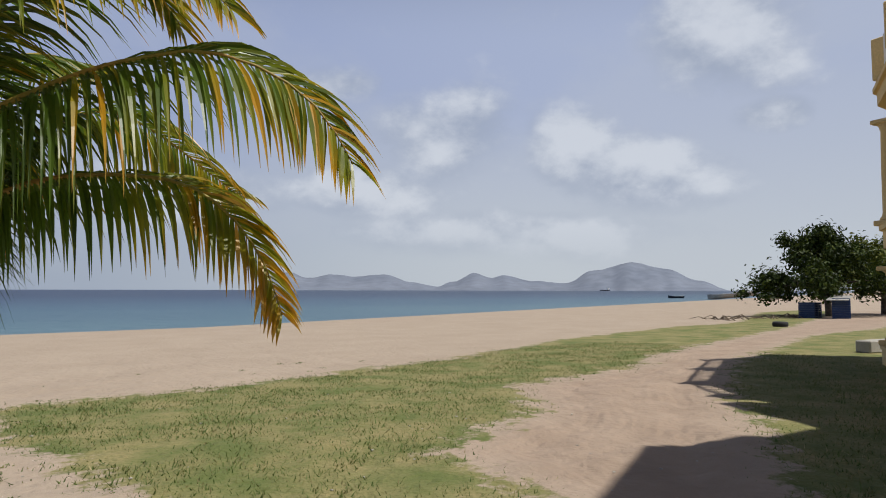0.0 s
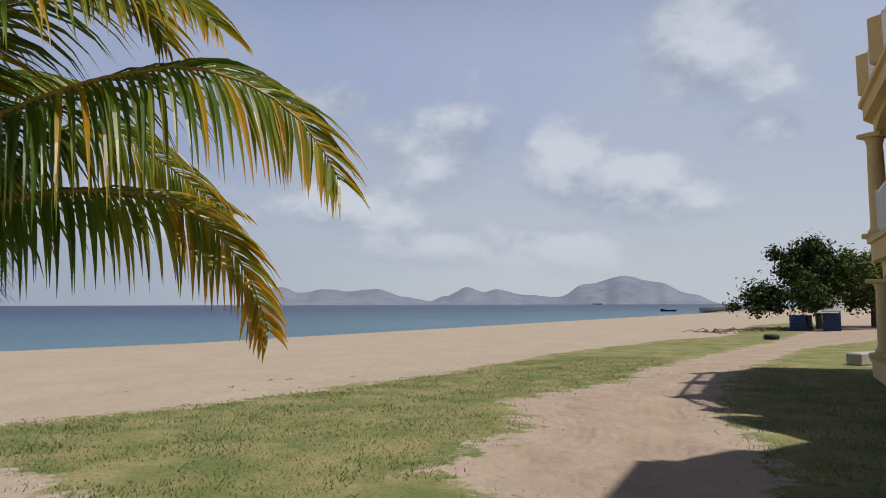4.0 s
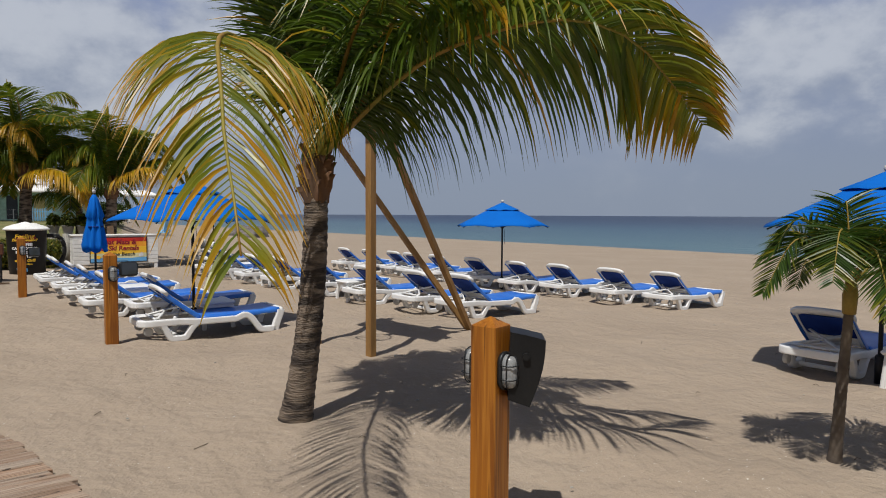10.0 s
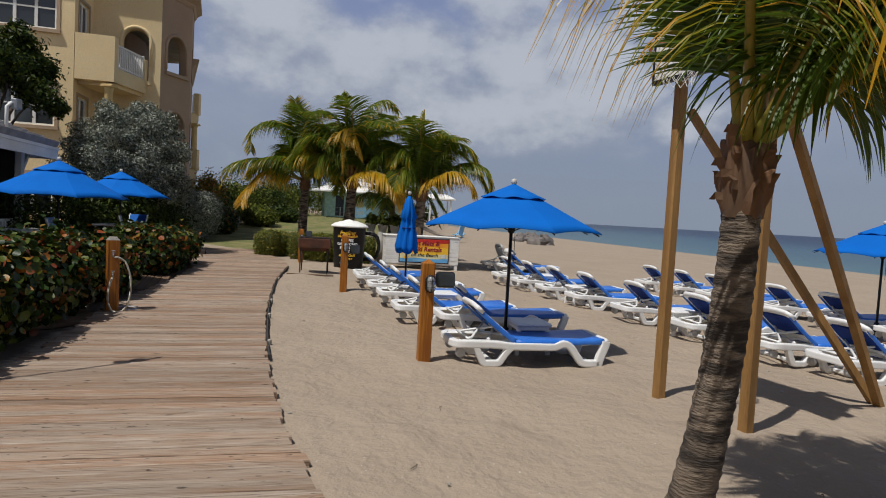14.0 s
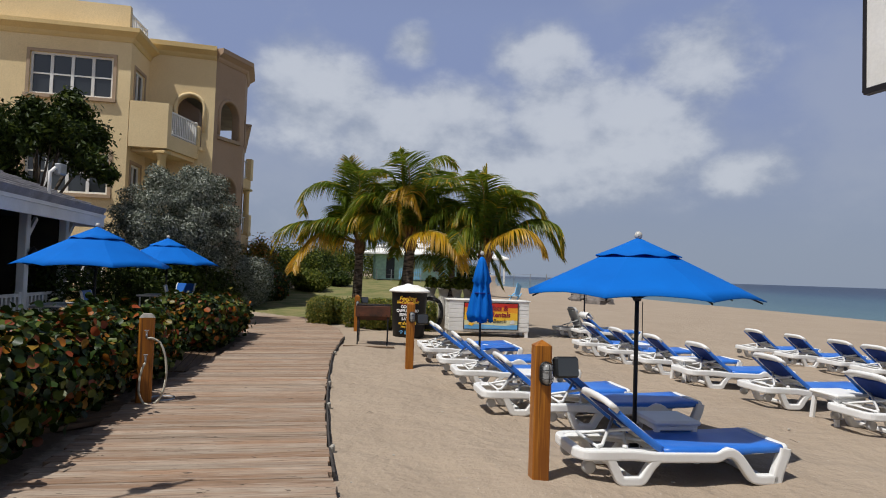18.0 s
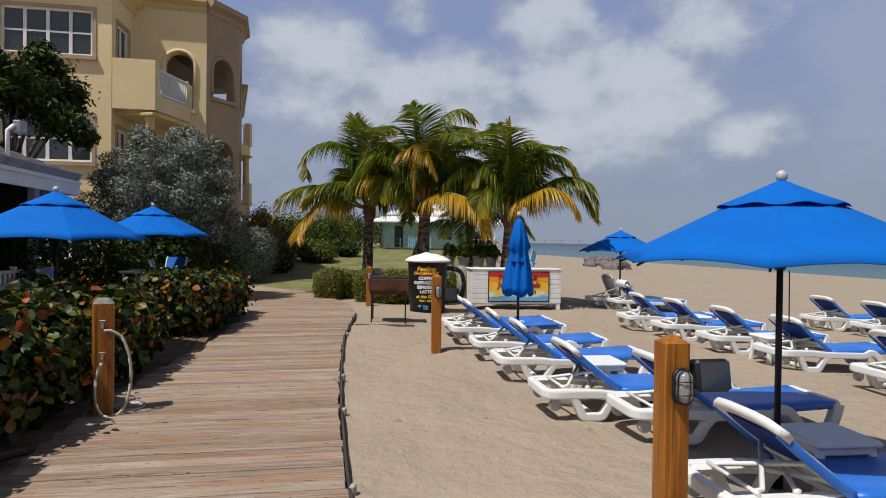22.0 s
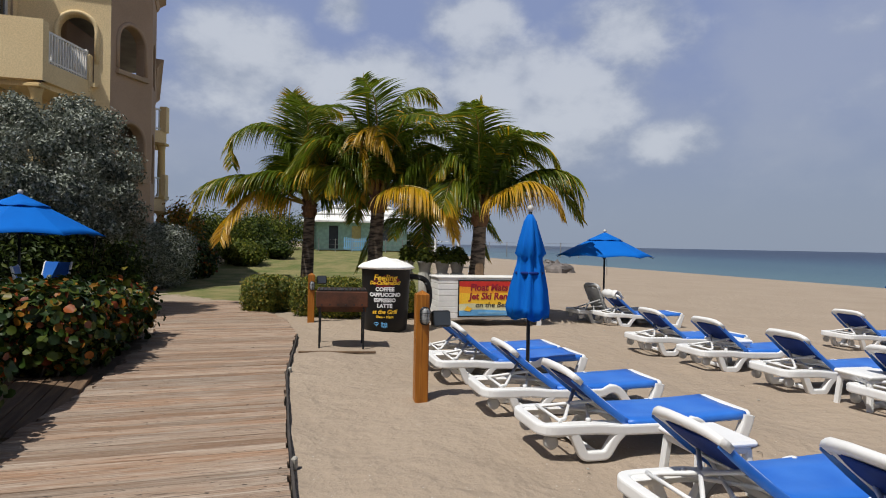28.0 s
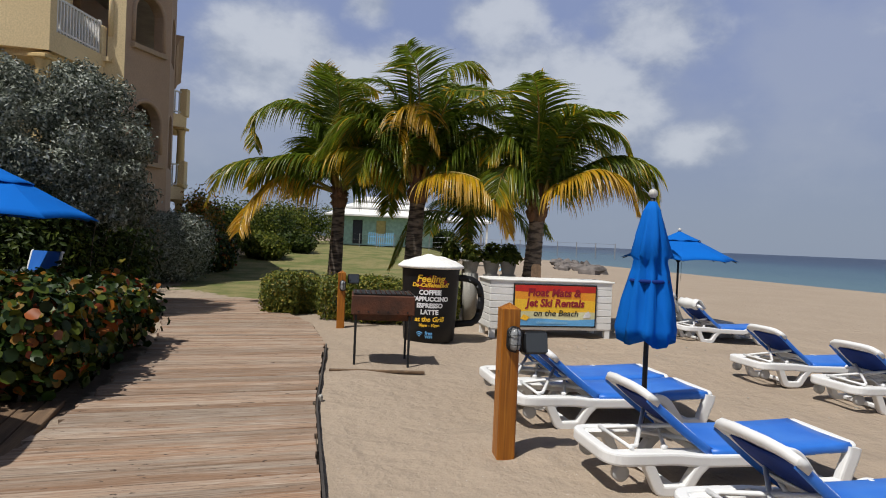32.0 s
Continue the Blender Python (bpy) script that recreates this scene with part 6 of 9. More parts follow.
# ---- leaves in heaps ----
def leaf_cloud(name, centres, count, size, material, seed, flat=0.0, up=0.3, round_=False, shell=0.55, loose=0.10, square=2.0):
    """Many single leaves in and on a heap of balls: (x, y, z, rx, ry, rz)."""
    rs = np.random.RandomState(seed)
    vol = np.array([c[3] * c[4] * c[5] for c in centres]) ** 0.67
    pick = rs.choice(len(centres), count, p=vol / vol.sum())
    C = np.array(centres, float)[pick]
    v = rs.normal(size=(count, 3))
    v /= np.linalg.norm(v, axis=1)[:, None]
    v /= ((np.abs(v) ** square).sum(1) ** (1 / square))[:, None]
    rad = (shell + (1 - shell) * rs.rand(count)) ** 0.6 * (1 + loose * rs.normal(size=count))
    pos = C[:, :3] + v * C[:, 3:6] * rad[:, None]
    nrm = v + rs.normal(size=(count, 3)) * 0.7 + np.array([0, 0, up])
    nrm /= np.linalg.norm(nrm, axis=1)[:, None]
    t = np.cross(nrm, rs.normal(size=(count, 3)))
    t /= np.linalg.norm(t, axis=1)[:, None]
    b = np.cross(nrm, t)
    s = size * rs.uniform(0.6, 1.25, count)[:, None]
    fold = nrm * s * 0.22
    if round_:
        ang = np.arange(8) * math.tau / 8
        P = [pos + t * s * math.cos(a) * 0.95 + b * s * math.sin(a) + (fold if k % 4 else -fold * 0.3) for k, a in enumerate(ang)]
        V = np.stack(P, 1).reshape(-1, 3)
        k = np.arange(count) * 8
        F = np.concatenate([np.stack([k, k + 1, k + 2, k + 3, k + 4], 1), np.stack([k, k + 4, k + 5, k + 6, k + 7], 1)])
    else:
        V = np.stack([pos - t * s, pos - b * s * 0.42 + fold, pos + t * s, pos + b * s * 0.42 + fold], 1).reshape(-1, 3)
        k = np.arange(count) * 4
        F = np.concatenate([np.stack([k, k + 1, k + 2], 1), np.stack([k, k + 2, k + 3], 1)])
    me = bpy.data.meshes.new(name)
    me.vertices.add(len(V))
    me.vertices.foreach_set("co", V.ravel())
    me.loops.add(F.size)
    me.loops.foreach_set("vertex_index", F.ravel().astype(np.int32))
    w = F.shape[1]
    me.polygons.add(len(F))
    me.polygons.foreach_set("loop_start", np.arange(0, F.size, w, dtype=np.int32))
    me.polygons.foreach_set("loop_total", np.full(len(F), w, dtype=np.int32))
    me.materials.append(M[material])
    me.update()
    me.validate()
    return me


def bush(name, base, balls, count, size, material, label, category="bush", group="", seed=1, stems=8, round_=False, kind="", loose=0.2, shell=0.3, square=2.0):
    """A shrub: woody stems from the ground into the heap, and its leaves."""
    B = thing(name, base, label, category, group, kind)
    rs = random.Random(seed)
    s = Shape()
    for i in range(stems):
        c = balls[i % len(balls)]
        p = Vector(c[:3]) + Vector((rs.uniform(-0.4, 0.4) * c[3], rs.uniform(-0.4, 0.4) * c[4], rs.uniform(0, 0.5) * c[5]))
        g = Vector((c[0] * 0.75 + rs.uniform(-0.1, 0.1), c[1] * 0.75 + rs.uniform(-0.1, 0.1), 0))
        r = 0.012 + 0.012 * c[5]
        s.tube(bez(g, (g + p) / 2 + Vector((rs.uniform(-0.1, 0.1), rs.uniform(-0.1, 0.1), 0.1)), p, 5), [r, r * 0.9, r * 0.75, r * 0.6, r * 0.45, r * 0.3], 5)
    part("stem", s, "bark", B)
    part("foliage", leaf_cloud("foliage", balls, count, size, material, seed, round_=round_, loose=loose, shell=shell, square=square), None, B)
    return B


def tree(name, base, height, spread, label, material, seed, count=9000, size=0.09, lean=(0, 0), trunk_r=0.16, clear=0.3):
    T = thing(name, base, label, "tree")
    rs = random.Random(seed)
    top = Vector((lean[0], lean[1], height * 0.5))
    part("trunk", Shape().tube(bez((0, 0, -0.05), (lean[0] * 0.3, lean[1] * 0.3, height * 0.28), top, 8), [trunk_r * (1 - 0.07 * i) for i in range(9)], 10), "bark", T)
    balls = []
    for i in range(15):
        a = i * 2.4 + rs.uniform(-0.3, 0.3)
        f = rs.random() ** 0.6
        p = Vector((lean[0] + math.cos(a) * spread * f, lean[1] + math.sin(a) * spread * f, height * (clear + (1 - clear) * (0.35 + 0.55 * (1 - f) + rs.uniform(-0.12, 0.12)))))
        for _ in range(3):
            q = rs.uniform(0.12, 0.2) * spread
            balls.append((p.x + rs.uniform(-0.3, 0.3) * spread, p.y + rs.uniform(-0.3, 0.3) * spread, p.z + rs.uniform(-0.22, 0.25) * spread, q, q, q * 0.8))
        part("limb", Shape().tube(bez(top * rs.uniform(0.5, 1.0), (top + p) / 2 + Vector((0, 0, -0.06 * height)), p, 6), [trunk_r * 0.5 * (1 - 0.13 * k) for k in range(7)], 6), "bark", T)
        q = rs.uniform(0.22, 0.36) * spread
        balls.append((*p, q * 1.2, q * 1.2, q * 0.8))
    part("crown", leaf_cloud("crown", balls, count, size, material, seed, loose=0.3, shell=0.2), None, T)
    return T


def hedge_row(name, line, h, w, count, size, material, label, seed, round_=True, z0=0.05, category="hedge", loose=0.14, shell=0.3, square=2.0):
    """A clipped or grown hedge along a line of points."""
    rs = random.Random(seed)
    base = Vector((*line[0], 0))
    balls = []
    pts = [Vector((*p, 0)) for p in line]
    for a, b in zip(pts, pts[1:]):
        n = max(1, int((b - a).length / 0.33))
        for i in range(n):
            p = a.lerp(b, (i + rs.random()) / n) - base
            d = (b - a).normalized()
            s = Vector((-d.y, d.x, 0))
            for k in (-1, 1):
                q = p + s * k * w * 0.25
                hh = h * rs.uniform(0.92, 1.04)
                balls.append((q.x, q.y, z0 + hh * 0.5, w * 0.38, w * 0.38, hh * 0.5))
    return bush(name, tuple(base), balls, count, size, material, label, category, seed=seed, stems=30, round_=round_, loose=loose, shell=shell, square=square)


hedge_row("sea_grape_hedge", [(-7.9, -5.05), (-9.2, -5.3), (-10.7, -5.65), (-11.9, -5.95)], 1.02, 1.25, 38000, 0.051, "seagrape", "sea grape hedge with round green and reddish leaves by the boardwalk", 51)
hedge_row("sea_grape_hedge", [(-12.3, -6.0), (-13.3, -6.27), (-14.3, -6.55)], 1.0, 1.2, 30000, 0.05, "seagrape", "sea grape hedge with round green and reddish leaves by the boardwalk", 52)
hedge_row("sea_grape_hedge", [(-16.2, -6.85), (-17.6, -7.15), (-19.2, -7.5)], 0.98, 1.25, 31000, 0.05, "seagrape", "sea grape hedge with round reddish leaves beside the terrace tables", 53)
for line, count, label, seed in (([(-23.95, -6.4), (-23.45, -5.85)], 17000, "low clipped green hedge beside the end of the boardwalk", 54), ([(-23.2, -5.05), (-23.1, -4.0), (-23.1, -2.8)], 34000, "low clipped green hedge on the sand behind the mug", 55)):
    hedge_row("clipped_hedge", line, 0.83, 0.9, count, 0.034, "box_leaf", label, seed, False, z0=0.0, loose=0.045, shell=0.62, square=4.5)
rs_ = random.Random(61)
clumps = []
for i in range(110):
    th, f = i * 2.4 + rs_.uniform(-0.3, 0.3), (i + 0.5) / 110
    # a broad dome with an uneven shoulder
    z = 1.7 + 2.6 * f + rs_.uniform(-0.2, 0.2)
    r = 1.75 * math.sqrt(max(0.03, 1 - ((z - 2.0) / 2.5) ** 2)) * rs_.uniform(0.62, 1.04)
    q = rs_.uniform(0.22, 0.42)
    clumps.append((r * math.cos(th), r * math.sin(th), z, q, q, q * 0.85))
bush("silver_buttonwood", (-22.2, -10.15, 0), clumps + [(0, 0, 2.0, 1.2, 1.2, 1.1), (0.1, 0.1, 3.0, 0.7, 0.7, 0.9)], 64000, 0.043, "silver_leaf", "large silver-grey buttonwood bush by the restaurant", seed=61, stems=14, loose=0.12, shell=0.35)
bush("silver_shrub", (-29.6, -11.55, 0), [(0, 0, 1.06, 1.15, 1.15, 1.04), (-0.3, 0.3, 1.1, 1.1, 1.05, 1.0), (0.3, -0.35, 1.0, 1.05, 1.1, 0.98)], 26000, 0.042, "silver_leaf", "rounded silver-leaved clipped shrub by the lawn", seed=62, loose=0.04, shell=0.7, square=3.6)
bush("green_shrub", (-33.2, -11.75, 0.1), [(0, 0, 0.82, 0.8, 0.8, 0.82), (-0.5, 0.35, 0.7, 0.7, 0.7, 0.7)], 11000, 0.05, "seagrape", "dark rounded shrub with yellowing leaves beside the lawn", seed=63, loose=0.08, shell=0.5, round_=True)
bush("green_shrub", (-20.9, -9.9, 0), [(0, 0, 0.9, 1.1, 0.9, 0.9), (1.6, -0.2, 0.9, 1.0, 0.8, 0.9), (-1.3, 0.4, 1.0, 1.0, 0.9, 0.9), (2.9, -0.6, 0.9, 0.9, 0.8, 0.9), (-0.4, 0.3, 1.3, 0.9, 0.8, 0.7), (-2.3, 0.6, 0.8, 0.7, 0.7, 0.75)], 15000, 0.065, "dark_leaf", "dense dark green shrubs behind the terrace", seed=64)
bush("green_shrub", (-24.2, -11.6, 0), [(0, 0, 1.0, 1.2, 1.0, 1.0), (-1.8, 0.2, 1.0, 1.1, 1.0, 0.9), (1.6, 0.2, 1.2, 1.1, 1.0, 1.1)], 12000, 0.07, "dark_leaf", "dense dark green shrubs under the silver bush", seed=65)
bush("croton_bush", (-36.5, -13.3, 0.2), [(0, 0, 2.0, 0.8, 0.7, 1.1), (0.9, 0.3, 1.5, 0.6, 0.6, 0.9), (-0.7, 0.2, 1.7, 0.7, 0.6, 1.0)], 4200, 0.09, "croton_leaf", "orange and green croton bush at the edge of the lawn", seed=69)
tree("garden_tree", (-20.6, -13.3, 0), 7.0, 1.6, "leafy dark green tree between the restaurant and the house", "dark_leaf", 66, 26000, 0.085, trunk_r=0.12, clear=0.4)
tree("garden_tree", (-18.4, -14.2, 0), 6.4, 1.7, "leafy dark green tree between the restaurant and the house", "dark_leaf", 67, 20000, 0.085, trunk_r=0.11, clear=0.4)
for i, (x, y, s_) in enumerate(((-37, -13.8, 1.6), (-41, -14.8, 1.9), (-45, -14.5, 2.1), (-49, -14.0, 1.8), (-53, -14.5, 2.3), (-60, -15, 2.6), (-68, -13, 3.0), (-66, -4, 1.6), (-40, -11.6, 0.9), (-44, -11.2, 0.8))):
    bush("lawn_shrub", (x, y, float(ground_z(np.array(float(x)), np.array(float(y))))), [(0, 0, s_ * 0.6, s_ * 1.2, s_, s_ * 0.65), (s_, 0.6, s_ * 0.5, s_ * 0.9, s_ * 0.8, s_ * 0.5), (-s_, -0.3, s_ * 0.55, s_, s_ * 0.8, s_ * 0.6)], 6500, 0.11, ("mid_leaf", "dark_leaf")[i % 2], "green shrubs and young trees bordering the lawn", group="shrubs along the lawn", seed=70 + i, stems=6)
tree("almond_tree", (45.5, 28.2, -0.2), 6.1, 4.0, "wide green almond tree above a stack of pallets", "dark_leaf", 80, 14000, 0.17, lean=(-0.4, 0.3), trunk_r=0.25, clear=0.06)
tree("almond_tree", (51, 27.5, -0.2), 5.6, 4.0, "green almond tree behind the stored pallets", "mid_leaf", 81, 11000, 0.17, trunk_r=0.22, clear=0.04)


# ---- sun loungers ----
def soften(pts, r=0.05):
    """A line with its corners rounded off."""
    p = [Vector(q) for q in pts]
    out = [p[0]]
    for a, b, c in zip(p, p[1:], p[2:]):
        u, v = (a - b), (c - b)
        k = min(r, u.length * 0.45, v.length * 0.45)
        s, t = b + u.normalized() * k, b + v.normalized() * k
        out += [s, (s + t + 2 * b) / 4, t]
    return out + [p[-1]]


def moulded(s, pts, hw, hx, across=(1, 0, 0), r=0.05):
    """A rounded bar of moulded plastic along pts, 2 hx wide along the axis across (turned with the bar where it bends) and 2 hw deep."""
    line = soften(pts, r)
    ring = [(math.cos(math.tau * (k + 0.5) / 12), math.sin(math.tau * (k + 0.5) / 12)) for k in range(12)]
    ring = [(math.copysign(abs(c) ** 0.38, c), math.copysign(abs(q) ** 0.38, q)) for c, q in ring]
    vs = []
    for i, p in enumerate(line):
        d = (line[min(i + 1, len(line) - 1)] - line[max(i - 1, 0)]).normalized()
        if across:
            a = Vector(across)
            n = d.cross(a).normalized()
        else:
            n = Vector((0, 0, 1))
            a = d.cross(n).normalized()
        vs += [p + a * c * hx + n * q * hw for c, q in ring]
    k = len(line) - 1
    fs = [(i * 12 + j, i * 12 + (j + 1) % 12, (i + 1) * 12 + (j + 1) % 12, (i + 1) * 12 + j) for i in range(k) for j in range(12)]
    fs += [tuple(range(12)), tuple(reversed(range(k * 12, k * 12 + 12)))]
    return s.add(vs, fs)


def side_shape(x):
    """One moulded side: a broad low rail, an open trapezoid leg under the hinge, a hump and a broad leg at the foot."""
    s = Shape()
    at = lambda *q: [(x, y, z) for y, z in q]  # noqa: E731
    moulded(s, at((0.34, 0.246), (0.60, 0.246), (0.80, 0.226), (1.34, 0.220), (1.40, 0.256), (1.47, 0.258), (1.53, 0.215), (1.655, 0.048), (1.70, 0.036), (1.87, 0.036)), 0.042, 0.037, r=0.03)
    moulded(s, at((0.40, 0.242), (0.435, 0.17), (0.495, 0.048), (0.52, 0.038), (0.66, 0.038), (0.69, 0.050), (0.76, 0.16), (0.83, 0.226)), 0.038, 0.036, r=0.03)
    moulded(s, at((1.865, 0.012), (1.885, 0.10), (1.94, 0.235), (1.95, 0.290)), 0.050, 0.037, r=0.04)
    moulded(s, [(x * 0.97, y, z) for y, z in ((1.42, 0.262), (1.70, 0.262), (1.95, 0.285))], 0.020, 0.022, r=0.03)
    return s


def head_loop():
    """The broad rail that runs round the head with rounded corners."""
    pts = [(0.30, 0.46, 0.246), (0.30, 0.27, 0.247), (0.285, 0.205, 0.248), (0.225, 0.165, 0.250)]
    return moulded(Shape(), pts + [(-x, y, z) for x, y, z in reversed(pts)], 0.0435, 0.0385, None, 0.06)


def sling(y0, y1, z0, z1, w, thick, sag, lip):
    """Cloth stretched between two side rails, sagging a little, its hems turned down over the rails by lip."""
    s = Shape()
    n, m = 12, 8
    vs, fs = [], []
    for i in range(n + 1):
        t = i / n
        y, z = y0 + (y1 - y0) * t, z0 + (z1 - z0) * t - sag * math.sin(math.pi * t)
        for u, hem in ((-1.0, 1.0), (-0.992, 0.3), (-0.94, 0.0), (-0.5, 0.0), (0.0, 0.0), (0.5, 0.0), (0.94, 0.0), (0.992, 0.3), (1.0, 1.0)):
            zz = z - sag * (1 - u * u) - lip * hem
            x = u * w / 2
            vs += [(x, y, zz), (x * 0.985, y, zz - thick)]
    r = 2 * (m + 1)
    for i in range(n):
        for j in range(m):
            p = i * r + 2 * j
            fs += [(p, p + 2, p + r + 2, p + r), (p + 1, p + r + 1, p + r + 3, p + 3)]
        fs += [(i * r, (i + 1) * r, (i + 1) * r + 1, i * r + 1), (i * r + r - 2, i * r + r - 1, (i + 1) * r + r - 1, (i + 1) * r + r - 2)]
    fs += [(2 * j, 2 * j + 1, 2 * j + 3, 2 * j + 2) for j in range(m)] + [(n * r + 2 * j, n * r + 2 * j + 2, n * r + 2 * j + 3, n * r + 2 * j + 1) for j in range(m)]
    return s.add(vs, fs, True)


def make_lounger(frame_mat, cloth, back, label, group, tip=(0.365, 0.690)):
    """Origin under the head end, the foot end towards +y."""
    L = thing("sun_lounger", (0, 0, -50), label, "sun lounger", group)
    for x in (-0.30, 0.30):
        part("side_frame", side_shape(x), frame_mat, L)
        inner = math.copysign(0.235, x)
        part("ledge", Shape().box((inner, 0.54, 0.268), (0.075, 0.64, 0.022), bevel=0.01), frame_mat, L)
        part("wheel", Shape().add([(inner * 1.08 + sx * 0.022, 0.25 + r * math.cos(a), 0.145 + r * math.sin(a)) for sx, r in ((-1, 0.03), (-1, 0.055), (1, 0.055), (1, 0.03)) for a in (math.tau * k / 14 for k in range(14))], [(i * 14 + k, i * 14 + (k + 1) % 14, (i + 1) * 14 + (k + 1) % 14, (i + 1) * 14 + k) for i in range(3) for k in range(14)] + [tuple(reversed(range(14))), tuple(range(42, 56))], True), "grey_plastic", L, "grey plastic transport wheel")
    part("head_bar", head_loop(), frame_mat, L)
    part("foot_bar", Shape().box((0, 1.955, 0.290), (0.60, 0.085, 0.062), bevel=0.024), frame_mat, L)
    part("cross_bar", Shape().box((0, 0.90, 0.235), (0.56, 0.07, 0.06), bevel=0.012), frame_mat, L)
    part("cross_bar", Shape().box((0, 0.60, 0.05), (0.56, 0.05, 0.045), bevel=0.01), frame_mat, L)
    part("cross_bar", Shape().box((0, 1.76, 0.045), (0.56, 0.05, 0.045), bevel=0.01), frame_mat, L)
    part("seat_sling", sling(0.87, 1.93, 0.296, 0.320, 0.63, 0.012, 0.010, 0.05), cloth, L)
    # raised backrest: broad moulded cap, rim and cloth between them
    hinge, top = Vector((0, 0.885, 0.285)), Vector((0, *tip))
    d = (top - hinge).normalized()
    up = d.cross(Vector((1, 0, 0)))
    ln = (top - hinge).length
    m = Matrix((Vector((-1, 0, 0)), d, up)).transposed().to_4x4()
    m.translation = hinge
    for x in (-0.262, 0.262):
        part("back_frame", Shape().beam(m @ Vector((x, 0.0, -0.012)), m @ Vector((x, ln * 0.86, -0.012)), 0.042, 0.036, up=up, bevel=0.012), frame_mat, L)
    prof = []
    for u in (-0.306, -0.303, -0.285, -0.235, -0.12, 0.0, 0.12, 0.235, 0.285, 0.303, 0.306):
        e = max(0.0, (abs(u) - 0.19) / 0.116)
        prof.append((u, ln * 0.86 - 0.055 * e, ln * 1.0 - 0.055 * e * e, 0.012 - 0.012 * e))
    vs, fs = [], []
    for u, a, b, z in prof:
        c = (a + b) / 2
        vs += [m @ Vector(q) for q in ((u, a, z - 0.03), (u, a, z + 0.010), (u, c, z + 0.018), (u, b - 0.010, z + 0.014), (u, b, z - 0.004), (u, b - 0.010, z - 0.034))]
    fs = [(i * 6 + j, i * 6 + (j + 1) % 6, i * 6 + 6 + (j + 1) % 6, i * 6 + 6 + j) for i in range(len(prof) - 1) for j in range(6)]
    fs += [tuple(reversed(range(6))), tuple(range(len(vs) - 6, len(vs)))]
    part("back_cap", Shape().add(vs, fs, True), frame_mat, L)
    bk = sling(0.0, ln * 0.90, 0.0, 0.0, 0.60, 0.008, 0.010, 0.052)
    bk.v = [m @ (v + Vector((0, 0, 0.012))) for v in bk.v]
    part("back_sling", bk, cloth, L)
    # rear of the back sling: its shade is put into a darker sheet
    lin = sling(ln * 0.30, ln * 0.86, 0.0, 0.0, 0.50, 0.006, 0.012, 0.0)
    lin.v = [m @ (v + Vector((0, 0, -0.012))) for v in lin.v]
    part("back_lining", lin, back, L, "navy sheet for the shaded rear of the sling")
    part("back_panel", Shape().box((0, ln * 0.20, -0.034), (0.50, ln * 0.22, 0.016), m, 0.006), frame_mat, L)
    for x in (-0.20, 0.20):
        part("strut", Shape().tube([m @ Vector((x, ln * 0.42, -0.03)), (x, 0.385, 0.300), (x, 0.335, 0.292)], 0.015, 8), frame_mat, L)
        part("ratchet_strut", Shape().tube([m @ Vector((x * 1.1, ln * 0.20, -0.035)), (x * 1.1, 0.585, 0.268)], 0.014, 8), frame_mat, L)
        part("knob", Shape().lathe([(0.008, -0.02), (0.022, -0.012), (0.024, 0.008), (0.010, 0.020)], (x * 1.1, 0.575, 0.292), 10), frame_mat, L)
    part("prop_rod", Shape().tube([(-0.25, 0.335, 0.294), (0.25, 0.335, 0.294)], 0.013, 8), frame_mat, L)
    return L


def on_ground(x, y):
    return float(ground_z(np.array(x), np.array(y)))


rows_rng = random.Random(12)
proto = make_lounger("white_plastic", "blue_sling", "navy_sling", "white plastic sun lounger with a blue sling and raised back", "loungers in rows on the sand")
grey = make_lounger("grey_plastic", "grey_plastic", "grey_plastic", "weathered grey sun lounger with its back raised", "loungers in rows on the sand", (0.60, 0.86))
# where the foot of each lounger's landward middle leg stands; the loungers look out to sea
ROW_A = ((-10.0, 0.20, 13.5), (-11.78, 0.06, 13.5), (-12.36, -0.61, 13.5), (-13.9, -1.03, 13.5), (-15.04, -1.36, 13), (-16.42, -1.78, 13), (-17.1, -1.95, 13))
ROW_B = ((-10.24, 4.57, 15), (-11.04, 4.13, 15), (-12.2, 3.58, 14), (-13.68, 3.08, 13.5), (-15.05, 2.53, 13.5), (-16.22, 2.1, 13.5), (-17.48, 1.7, 13.5), (-18.65, 1.32, 13.5), (-22.24, 1.72, 13))
ROW_C = ((-10.18, 8.78, 14), (-11.19, 8.33, 14), (-12.39, 7.92, 14), (-13.35, 7.45, 14), (-14.75, 7.10, 14), (-16.05, 6.70, 14), (-17.0, 6.35, 14), (-17.95, 6.2, 14), (-18.9, 5.75, 14), (-20.05, 5.35, 14))


def put_lounger(src, x, y, rz):
    """Set a lounger down with its landward middle leg at x, y."""
    c, q = math.cos(radians(rz)), math.sin(radians(rz))
    x, y = x - 0.32 * c + 0.585 * q, y - 0.32 * q - 0.585 * c
    z, f = on_ground(x, y), on_ground(x - q, y + c)
    return copy_thing(src, pose(x, y, z - 0.004, math.degrees(math.atan2(f - z, 1.0)), 0, rz))


for row in (ROW_A, ROW_B, ROW_C):
    for x, y, rz in row:
        ob = put_lounger(proto, x, y, rz + rows_rng.uniform(-1, 1))
        if x == -22.24:
            tagged(ob, "white sun lounger with a white towel over its blue back")
            towelled = ob.matrix_basis.copy()
put_lounger(grey, -22.75, 1.25, 16)
for x, y, rz in ((-4.32, 6.76, 15), (-5.53, 6.52, 14)):
    tagged(put_lounger(proto, x, y, rz), "white sun lounger with a blue sling under the umbrella", group="loungers under the umbrella")
